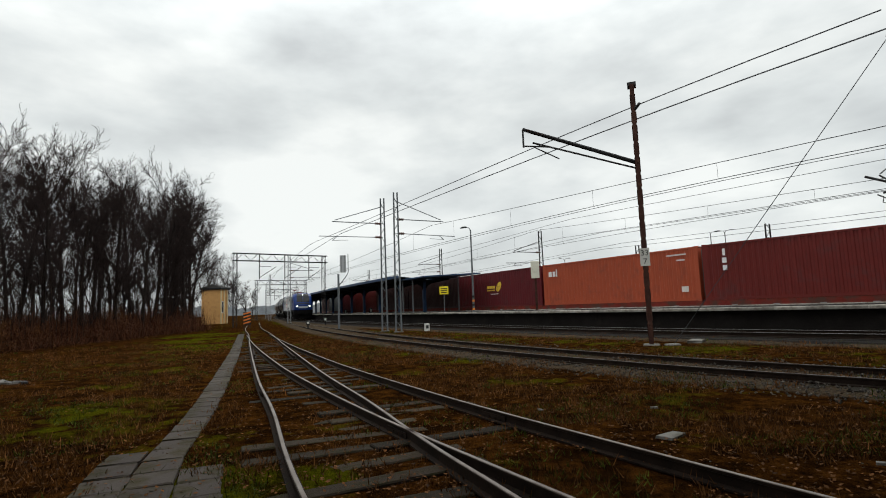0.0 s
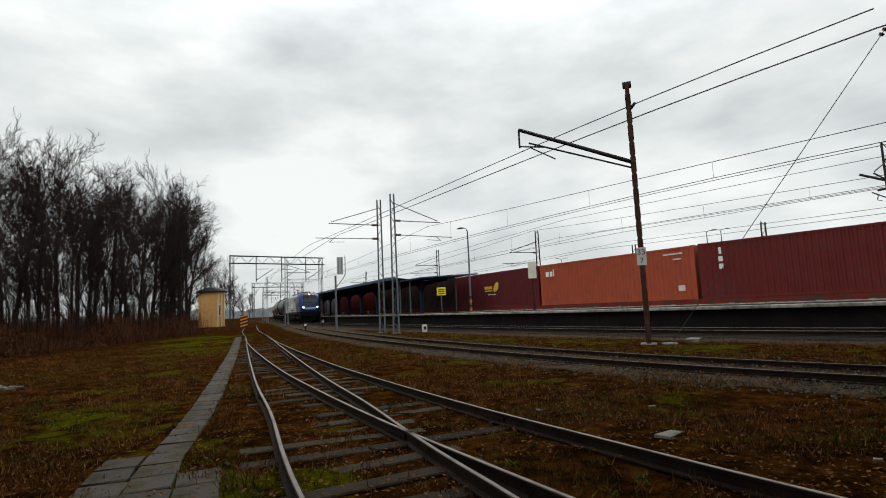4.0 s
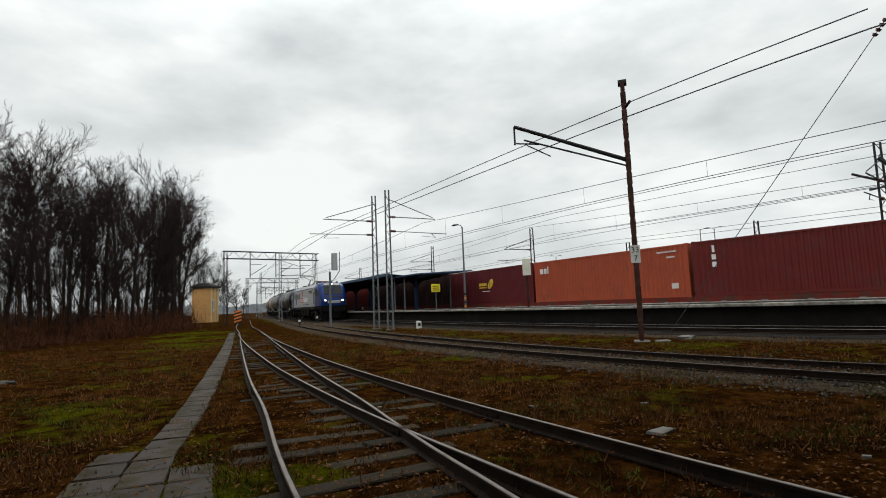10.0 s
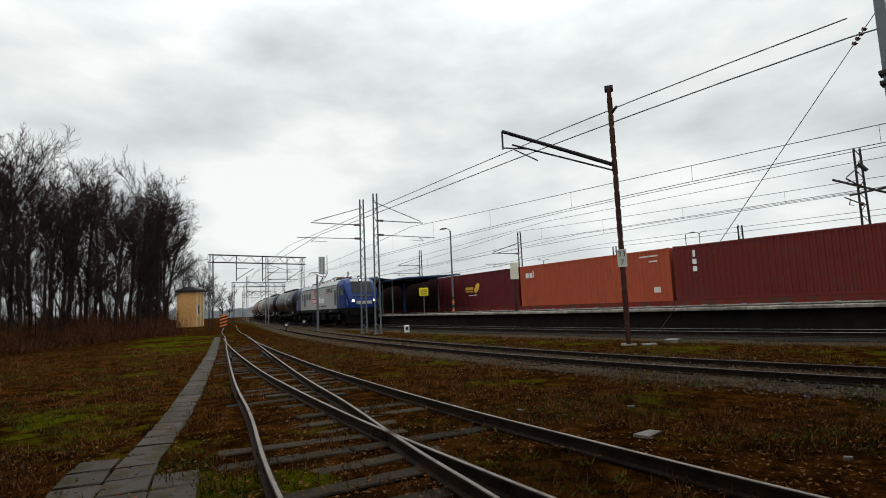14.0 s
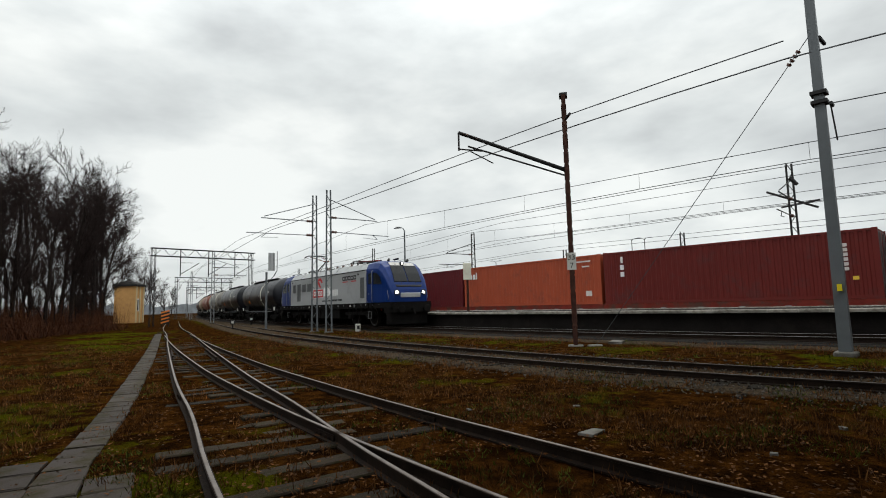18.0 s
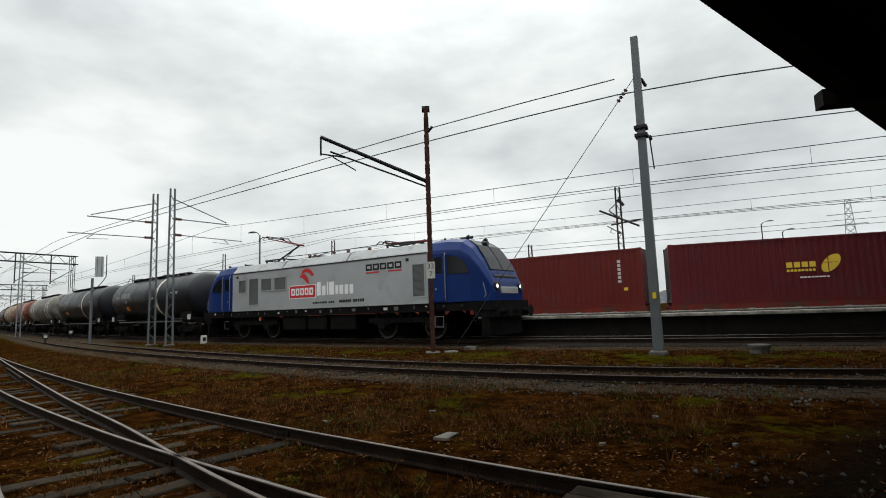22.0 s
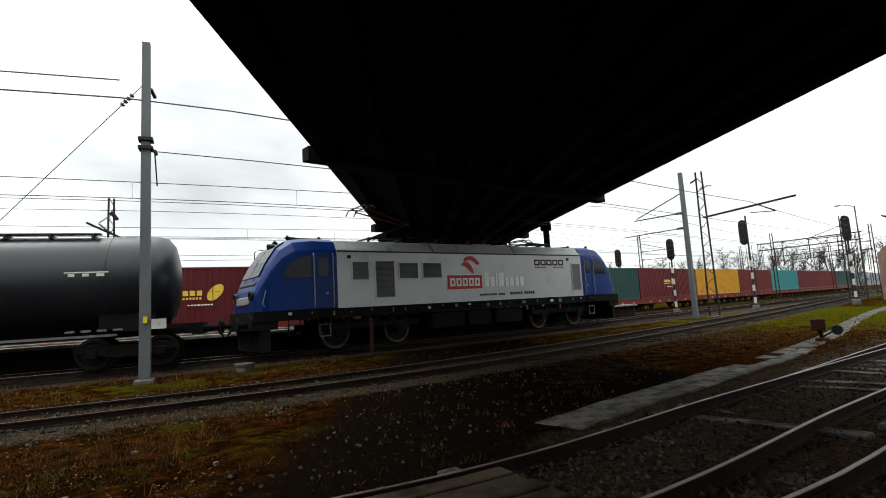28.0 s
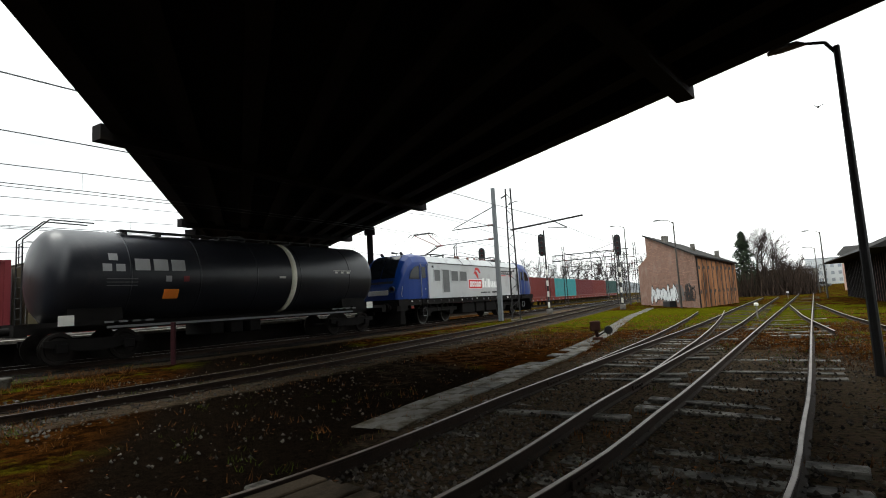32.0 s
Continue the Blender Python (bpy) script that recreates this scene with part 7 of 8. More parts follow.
def platform_things():
    p = C(-31.2, 4.0, Z_PLAT)
    t = thing("platform_sign", "yellow warning sign on a thin post", "sign", m=pose(p.x, p.y, p.z, 0, 0, facing(p)))
    bm = BM()
    rod(bm, (0, 0, 0), (0, 0, 1.9), 0.03)
    part("post", bm, M_pole_g, t)
    bm = BM()
    box(bm, -0.34, 0.34, -0.03, 0.0, 1.35, 1.95, None, 0.01)
    part("plate", bm, M_yellow, t)
    for z in (1.75, 1.6, 1.45):
        bm = BM()
        box(bm, -0.24, 0.24, -0.036, -0.03, z, z + 0.07)
        part("lettering_bar", bm, M_black, t)
    # pale plate on a mast
    p = C(-21.4, 5.0, Z_PLAT)
    t = thing("platform_signal_plate", "pale weathered plate on a rusty post", "sign", m=pose(p.x, p.y, p.z, 0, 0, facing(p)))
    bm = BM()
    rod(bm, (0, 0, 0), (0, 0, 3.0), 0.08, 0.06, 8)
    part("post", bm, M_pole_r, t)
    bm = BM()
    box(bm, -0.25, 0.25, -0.12, -0.08, 1.95, 3.0, None, 0.02)
    part("plate", bm, M_cream, t)
    # line-side signal with back board
    p = C(-36.6, -2.6, 0.1)
    t = thing("line_signal", "grey post with a pale framed back board", "signal", m=pose(p.x, p.y, p.z, 0, 0, facing(p)))
    bm = BM()
    rod(bm, (0, 0, -0.1), (0, 0, 4.3), 0.09, 0.08, 8)
    part("post", bm, M_pole_g, t)
    bm = BM()
    box(bm, 0.12, 0.62, -0.03, 0.03, 4.4, 5.8, None, 0.02)
    part("board", bm, M_silver, t)
    bm = BM()
    for k in range(2):
        rod(bm, (0.25 + k * 0.25, -0.05, 4.4), (0.25 + k * 0.25, -0.05, 5.8), 0.012, n=4)
    tube(bm, [(0, 0, 3.3), (0.55, 0, 4.0), (0.78, 0, 4.4), (0.78, 0, 5.9)], 0.03, 5)
    part("frame", bm, M_dark, t)
    # short white stone post
    p = Vector((*W(-0.95, 31.2), 0.0))
    t = thing("kilometre_stone", "small white painted concrete marker post", "marker post", m=pose(p.x, p.y, p.z, 0, 0, facing(p, 15)))
    bm = BM()
    box(bm, -0.15, 0.15, -0.11, 0.11, -0.1, 0.5, None, 0.03)
    part("stone", bm, M_sign, t)
    bm = BM()
    box(bm, -0.08, 0.08, -0.117, -0.108, 0.2, 0.4)
    part("lettering_bar", bm, M_black, t)
    # dwarf signals by the turnout
    for az, d, h in ((13.9, 52, 0.75), (15.9, 46, 0.7), (8.5, 62, 1.6), (11.5, 75, 1.5)):
        p = at(az, d)
        t = thing("dwarf_signal", "small low signal beside the track", "signal", "dwarf signals", m=pose(p.x, p.y, p.z, 0, 0, facing(p)))
        bm = BM()
        rod(bm, (0, 0, -0.1), (0, 0, h * 0.6), 0.06)
        part("post", bm, M_dark, t)
        bm = BM()
        box(bm, -0.18, 0.18, -0.14, 0.14, h * 0.55, h, None, 0.03)
        part("lamp_box", bm, M_black, t)
        bm = BM()
        box(bm, -0.1, 0.1, -0.155, -0.14, h * 0.65, h * 0.9)
        part("lamp_glass", bm, M_sign, t)
    # thin posts with white caps between the sidings past the bridge
    for az, d in ((-140.1, 29.1), (-143.0, 62)):
        p = at(az, d)
        t = thing("marker_post", "thin grey post with a white cap between the sidings", "marker post", "marker posts", m=pose(p.x, p.y, gz(p.x, p.y), 0, 0, facing(p)))
        bm = BM()
        rod(bm, (0, 0, -0.1), (0, 0, 0.62), 0.035)
        part("post", bm, M_concrete, t)
        bm = BM()
        lathe(bm, [(0.05, 0.0), (0.1, 0.03), (0.1, 0.13), (0.04, 0.17)], 10, "z", (0, 0, 0.58))
        part("cap", bm, M_sign, t)


platform_things()


# ---------------------------------------------------------------- small things by the tracks
def rubble(name, label, p, size, material, seed, cat="stone"):
    rnd = random.Random(seed)
    bm = BM()
    box(bm, -size[0], size[0], -size[1], size[1], -0.06, size[2])
    for v in bm.verts:
        v.co += Vector((rnd.uniform(-0.2, 0.2) * size[0], rnd.uniform(-0.2, 0.2) * size[1], rnd.uniform(-0.1, 0.1) * size[2]))
    bmesh.ops.bevel(bm, geom=list(bm.edges), offset=min(size) * 0.15, segments=1, affect="EDGES")
    ob = part(name, bm, material)
    x, y = W(p[0], p[1])
    ob.matrix_basis = pose(x, y, gz(x, y), 0, 0, rnd.uniform(0, 180))
    return tagged(ob, label, cat)


rubble("broken_slab", "broken pale concrete slab lying in the grass", (2.9, 6.05), (0.16, 0.09, 0.04), M_concrete, 1, "slab")
rubble("white_stone", "small white stone lying between the rails", (10.96, -14.65), (0.12, 0.09, 0.09), M_concrete, 2)
rubble("anchor_slab", "flat pale concrete slab in the grass", (9.0, 16.2), (0.4, 0.2, 0.06), M_concrete, 3, "slab")
for i, q in enumerate(((12.1, 6.5), (6.0, 5.1), (3.4, 7.6), (-1.0, 8.4), (4.4, 4.6), (1.6, 7.9), (5.6, 3.6))):
    rubble("loose_stone", "loose pale stone on the ground", q, (0.032 + 0.008 * (i % 3), 0.026, 0.028), M_concrete, 20 + i)


def debris_heap():
    foot = at(44.3, 17.7)
    t = thing("debris_heap", "small heap of pale broken rubble in the grass", "rubble", m=pose(foot.x, foot.y, foot.z))
    rnd = random.Random(44)
    for k in range(12):
        bm = BM()
        r = rnd.uniform(0.06, 0.13)
        box(bm, -r, r, -r * 0.7, r * 0.7, -0.05, r * 0.8, pose(rnd.gauss(0, 0.3), rnd.gauss(0, 0.2), 0, rnd.uniform(-15, 15), rnd.uniform(-15, 15), rnd.uniform(0, 180)), 0.02)
        part("lump", bm, M_concrete if k % 3 else M_black, t)


debris_heap()


def concrete_ring():
    p = C(2.3, -1.7, 0.04)
    t = thing("concrete_cover", "round pale concrete manhole cover by the track", "manhole", m=pose(p.x, p.y, p.z))
    bm = BM()
    lathe(bm, [(0.24, -0.1), (0.24, 0.12), (0.22, 0.14)], 20)
    part("ring", bm, M_concrete, t)
    bm = BM()
    lathe(bm, [(0.28, 0.14), (0.28, 0.21), (0.26, 0.23)], 20)
    part("lid", bm, M_paving_l, t)


concrete_ring()


M_reddull = mat("faded_red_post", (0.035, 0.012, 0.014), 0.8, 0, 0.3, 5, 40, 0.1)


def red_post():
    p = at(-74.9, 17.9, 0.0)
    t = thing("marker_post", "short faded red marker post", "marker post", m=pose(p.x, p.y, p.z))
    bm = BM()
    box(bm, -0.06, 0.06, -0.06, 0.06, -0.1, 1.35, None, 0.01)
    part("post", bm, M_reddull, t)


red_post()


def switch_stand():
    p = at(-123.6, 18.6)
    t = thing("switch_stand", "rusty hand-operated switch stand with counterweight", "switch stand", m=pose(p.x, p.y, p.z, 0, 0, facing(p)))
    bm = BM()
    box(bm, -0.18, 0.18, -0.15, 0.15, -0.05, 0.12, None, 0.02)
    rod(bm, (0, 0, 0.1), (-0.05, 0, 0.42), 0.06, n=8)
    part("base", bm, M_pole_r, t)
    bm = BM()
    box(bm, -0.24, 0.12, -0.12, 0.12, 0.34, 0.68, None, 0.02)
    part("lamp_box", bm, M_pole_r, t)
    bm = BM()
    rod(bm, (0, -0.05, 0.15), (0.36, -0.1, 0.36), 0.025)
    part("lever", bm, M_dark, t)
    bm = BM()
    lathe(bm, [(0.13, -0.05), (0.15, 0.0), (0.13, 0.06)], 16, "y", (0.38, -0.1, 0.36))
    part("counterweight", bm, M_dark, t)


switch_stand()


# ---------------------------------------------------------------- colour-light signals
def colour_signal(az, d, zc, hh, label, lean=0.0, post=True):
    p = at(az, d, 0.05)
    t = thing("railway_signal", label, "railway signal", "colour-light signals", m=pose(p.x, p.y, p.z, 0, 0, facing(p)))
    bm = BM()
    rod(bm, (0, 0.1, -0.1), (0, 0.1, zc + hh / 2 + (0.3 if lean else 0)), 0.08, 0.06, 8)
    part("post", bm, M_dark, t)
    for k in range(4):
        bm = BM()
        z = 0.5 + k * 0.9
        rod(bm, (0, 0.1, z), (0, 0.1, z + 0.45), 0.088, n=8)
        part("white_band", bm, M_sign, t)
    bm = BM()
    w = 0.28
    n = 8
    prof = [(-w, zc - hh / 2 + w), (-w * 0.7, zc - hh / 2 + w * 0.3), (0, zc - hh / 2), (w * 0.7, zc - hh / 2 + w * 0.3), (w, zc - hh / 2 + w), (w, zc + hh / 2 - w), (w * 0.7, zc + hh / 2 - w * 0.3), (0, zc + hh / 2), (-w * 0.7, zc + hh / 2 - w * 0.3), (-w, zc + hh / 2 - w)]
    f = [bm.verts.new((x + lean, -0.08, z)) for x, z in prof]
    g = [bm.verts.new((x + lean, 0.0, z)) for x, z in prof]
    bm.faces.new(f)
    bm.faces.new(g[::-1])
    for i in range(len(prof)):
        bm.faces.new((f[i], g[i], g[(i + 1) % len(prof)], f[(i + 1) % len(prof)]))
    h = part("backboard", bm, M_black, t, "black rounded signal head")
    for k in range(4):
        z = zc - hh / 2 + w + (hh - 2 * w) * k / 3
        bm = BM()
        lathe(bm, [(0.1, -0.05), (0.1, 0.02)], 12, "y", (lean, -0.1, z))
        part("lens", bm, M_lensred, h)
        bm = BM()
        for i in range(8):
            a0, a1 = math.pi * i / 8, math.pi * (i + 1) / 8
            v = [bm.verts.new((lean + 0.12 * math.cos(a), y, z + 0.12 * math.sin(a))) for a in (a0, a1) for y in (-0.1, -0.32)]
            bm.faces.new((v[0], v[1], v[3], v[2]))
        part("hood", bm, M_black, h)
    bm = BM()
    box(bm, -0.25, 0.25, -0.1, 0.3, -0.1, 0.35, None, 0.03)
    part("foot", bm, M_concrete, t)
    for x in (-0.18, 0.18):
        bm = BM()
        rod(bm, (x, 0.35, 0.3), (x, 0.35, zc - hh / 2), 0.02, n=5)
        part("ladder_rail", bm, M_dark, t)


colour_signal(-118.3, 43, 5.75, 1.9, "tall black colour-light signal on a striped post", -0.25)
colour_signal(-126.7, 47, 5.6, 1.95, "tall black colour-light signal by the footpath")
colour_signal(-110.6, 44, 5.1, 1.75, "black colour-light signal beside the container train")
colour_signal(-104.9, 50, 5.2, 1.7, "black colour-light signal behind containers")
colour_signal(-98.9, 52, 5.6, 1.6, "black colour-light signal behind containers")
colour_signal(-99.6, 54, 5.6, 1.6, "black colour-light signal behind containers")


# ---------------------------------------------------------------- brick goods shed
def goods_shed():
    t = thing("goods_shed", "old brick goods shed with plank doors and graffiti", "building")
    A, B_, D = Vector((*W(32.4, -32.1), 0)), Vector((*W(46.0, -37.3), 0)), Vector((*W(39.2, -46.2), 0))
    u, v = (B_ - A) * 0.84, (D - A) * 0.72
    L1, L2 = u.length, v.length
    u.normalize()
    v.normalize()
    g = -0.3

    def P(a, b, z):
        q = A + u * a + v * b
        return Vector((q.x, q.y, z))
    z0, z1, drop = 4.15, 7.1, 0.5
    bm = BM()
    c = [bm.verts.new(P(*q)) for q in ((0, 0, g), (L1, 0, g), (L1, L2, g), (0, L2, g), (0, 0, z0), (L1, 0, z1), (L1, L2, z1 - drop), (0, L2, z0 - drop))]
    for f in ((0, 1, 5, 4), (1, 2, 6, 5), (2, 3, 7, 6), (3, 0, 4, 7), (4, 5, 6, 7), (0, 3, 2, 1)):
        bm.faces.new([c[i] for i in f])
    part("wall", bm, M_brickred, t, "weathered brick wall")
    # brick courses as shallow raised bands on the gable wall
    bm = BM()
    nrm = Vector((u.y, -u.x, 0))
    if nrm.dot(A) > 0:
        nrm = -nrm
    rnd = random.Random(4)
    for k in range(420):
        z = 0.2 + rnd.randrange(0, 44) * 0.155
        a = rnd.uniform(0.1, L1 - 0.6)
        if z + 0.14 > z0 + (z1 - z0) * a / L1 - 0.2:
            continue
        q = P(a, 0, z)
        w, h = rnd.choice((0.25, 0.5, 0.8)), 0.07
        vv = [bm.verts.new(q + nrm * d + u * x + Vector((0, 0, zz))) for d in (0.0, 0.018) for x, zz in ((0, 0), (w, 0), (w, h), (0, h))]
        for f in ((4, 5, 6, 7), (0, 1, 5, 4), (1, 2, 6, 5), (2, 3, 7, 6), (3, 0, 4, 7)):
            bm.faces.new([vv[i] for i in f])
    tagged(part("raised_brickwork", bm, M_brick2, t), kind="stuff")
    bm = BM()
    sl = (z1 - z0) / L1
    c = [bm.verts.new(P(a, b, z0 + sl * a - drop * b / L2 + dz)) for a, b, dz in ((-0.5, -0.4, 0.02), (L1 + 0.5, -0.4, 0.02), (L1 + 0.5, L2 + 0.3, 0.02), (-0.5, L2 + 0.3, 0.02), (-0.5, -0.4, 0.15), (L1 + 0.5, -0.4, 0.15), (L1 + 0.5, L2 + 0.3, 0.15), (-0.5, L2 + 0.3, 0.15))]
    for f in ((0, 1, 5, 4), (1, 2, 6, 5), (2, 3, 7, 6), (3, 0, 4, 7), (4, 5, 6, 7), (0, 3, 2, 1)):
        bm.faces.new([c[i] for i in f])
    part("roof", bm, M_rooffelt, t, "dark lean-to roof with overhanging eaves")
    for a, b, s in ((L1 * 0.66, 1.6, 0.5), (L1 * 0.4, L2 * 0.5, 0.32), (L1 * 0.12, L2 * 0.72, 0.32)):
        bm = BM()
        z = z0 + sl * a - drop * b / L2
        box(bm, -s / 2, s / 2, -s / 2, s / 2, -0.2, 0.8, Matrix.Translation(P(a, b, z)), 0.02)
        part("chimney", bm, M_concrete, t, "pale grey chimney stack")
    # low annex on the high side
    bm = BM()
    c = [bm.verts.new(P(*q)) for q in ((L1, 0.4, g), (L1 + 4.0, 0.4, g), (L1 + 4.0, 8, g), (L1, 8, g), (L1, 0.4, 5.2), (L1 + 4.0, 0.4, 4.2), (L1 + 4.0, 8, 4.2), (L1, 8, 5.2))]
    for f in ((0, 1, 5, 4), (1, 2, 6, 5), (2, 3, 7, 6), (3, 0, 4, 7), (4, 5, 6, 7)):
        bm.faces.new([c[i] for i in f])
    part("annex", bm, M_brickred, t)
    # plank doors along the yard side, dark posts between
    wn = Vector((v.y, -v.x, 0))
    if wn.dot(A) > 0:
        wn = -wn
    n = 9
    step = (L2 - 0.4) / n
    for k in range(n):
        m = Matrix.Translation(P(0, 0.2 + k * step, 0)) @ Matrix(((v.x, wn.x, 0, 0), (v.y, wn.y, 0, 0), (0, 0, 1, 0), (0, 0, 0, 1)))
        bm = BM()
        ztop = z0 - drop * (k + 1) / n
        box(bm, 0.0, 0.14, -0.05, 0.075, g, ztop - 0.1, m)
        part("door_post", bm, M_dark, t)
        for j in range(6):
            w = (step - 0.18) / 6
            bm = BM()
            box(bm, 0.17 + j * w, 0.17 + (j + 0.93) * w, -0.02, 0.06, g + 0.1, ztop - 0.22, m)
            part("plank", bm, M_doorwood, t)
        for z in (1.0, 3.0):
            bm = BM()
            box(bm, 0.3, 0.55, 0.061, 0.085, z, z + 0.3, m)
            part("hinge", bm, M_dark, t)
    # graffiti: pale rounded shapes with dark rims, thin dark scrawls beside them
    rnd = random.Random(9)
    gm = Matrix(((u.x, nrm.x, 0, 0), (u.y, nrm.y, 0, 0), (0, 0, 1, 0), (0, 0, 0, 1)))

    def blob(name, cx, cz, w, h, lean, d, material):
        bm = BM()
        n = 18
        k1, k2 = rnd.uniform(0, 6), rnd.uniform(0, 6)
        rings = []
        for dy in (0.0, d):
            ring = []
            for i in range(n):
                a = 2 * math.pi * i / n
                r = 1 + 0.22 * math.sin(2 * a + k1) + 0.13 * math.sin(3 * a + k2)
                z = h * r * math.sin(a)
                ring.append(bm.verts.new(P(0, 0, 0) + gm @ Vector((cx + w * r * math.cos(a) + lean * z, dy, cz + z))))
            rings.append(ring)
        bm.faces.new(rings[1])
        for i in range(n):
            bm.faces.new((rings[0][i], rings[0][(i + 1) % n], rings[1][(i + 1) % n], rings[1][i]))
        part(name, bm, material, t)
    x = 4.9
    k = 0
    while x < L1 - 0.6:
        w = rnd.uniform(0.28, 0.5)

        h, cz, lean = rnd.uniform(0.55, 0.85), 1.05 + rnd.uniform(-0.12, 0.12), rnd.uniform(-0.35, 0.15)
        inner = rnd.getstate()
        blob("graffiti_rim", x, cz, w + 0.09, h + 0.1, lean, 0.022 + 0.0006 * k, M_black)
        rnd.setstate(inner)
        blob("graffiti_fill", x, cz, w, h, lean, 0.030 + 0.0006 * k, M_tagwhite)
        if k % 3 != 1:
            blob("graffiti_eye", x + 0.05, cz + 0.15, 0.05, h * 0.4, lean, 0.040 + 0.0006 * k, M_black)
        x += w * 1.75
        k += 1
    for k in range(30):
        zone = k % 5
        cx = rnd.uniform(0.5, 2.8) if zone < 3 else rnd.uniform(3.0, 4.8)
        mt = M_tagblue if zone >= 3 else M_black
        h = rnd.uniform(0.6, 1.5)
        a0 = rnd.uniform(0, 6.28)
        bm = BM()
        pts = []
        for i in range(9):
            a = a0 + i * rnd.uniform(0.3, 0.8)
            pts.append((cx + 0.42 * math.cos(a), 0.45 + h * 0.5 + 0.5 * h * math.sin(a)))
        wd = 0.035
        for (xa, za), (xb, zb) in zip(pts[:-1], pts[1:]):
            d = Vector((xb - xa, 0, zb - za))
            if d.length < 0.01:
                continue
            d.normalize()
            sd = Vector((-d.z, 0, d.x)) * wd
            vv = [bm.verts.new(P(0, 0, 0) + gm @ (Vector((xx, dy, zz)) + sg * sd)) for dy in (0.0, 0.022 + k * 0.0004) for xx, zz, sg in ((xa, za, -1), (xb, zb, -1), (xb, zb, 1), (xa, za, 1))]
            for f in ((4, 5, 6, 7), (0, 1, 5, 4), (1, 2, 6, 5), (2, 3, 7, 6), (3, 0, 4, 7)):
                bm.faces.new([vv[i] for i in f])
        part("graffiti_stroke", bm, mt, t)
    # dark trough by the wall
    q = P(6.3, -0.6, 0)
    tr = thing("dark_trough", "dark metal trough by the shed wall", "trough", m=pose(q.x, q.y, gz(q.x, q.y), 0, 0, math.degrees(math.atan2(u.y, u.x))))
    bm = BM()
    box(bm, -0.9, 0.9, -0.3, 0.3, 0, 0.55, None, 0.04)
    part("body", bm, M_black, tr)


M_brick2 = mat("raised_brick", (0.24, 0.14, 0.105), 0.9, 0, 0.3, 6, 60, 0.3)
M_tagblue = mat("faded_grey_spray", (0.13, 0.12, 0.12), 0.7, 0, 0.1, 4, 40, 0)
M_tagwhite = mat("white_spray_paint", (0.50, 0.52, 0.53), 0.6, 0, 0.15, 4, 40, 0, stain=(0.33, 0.36, 0.38), stain_at=0.55)
goods_shed()


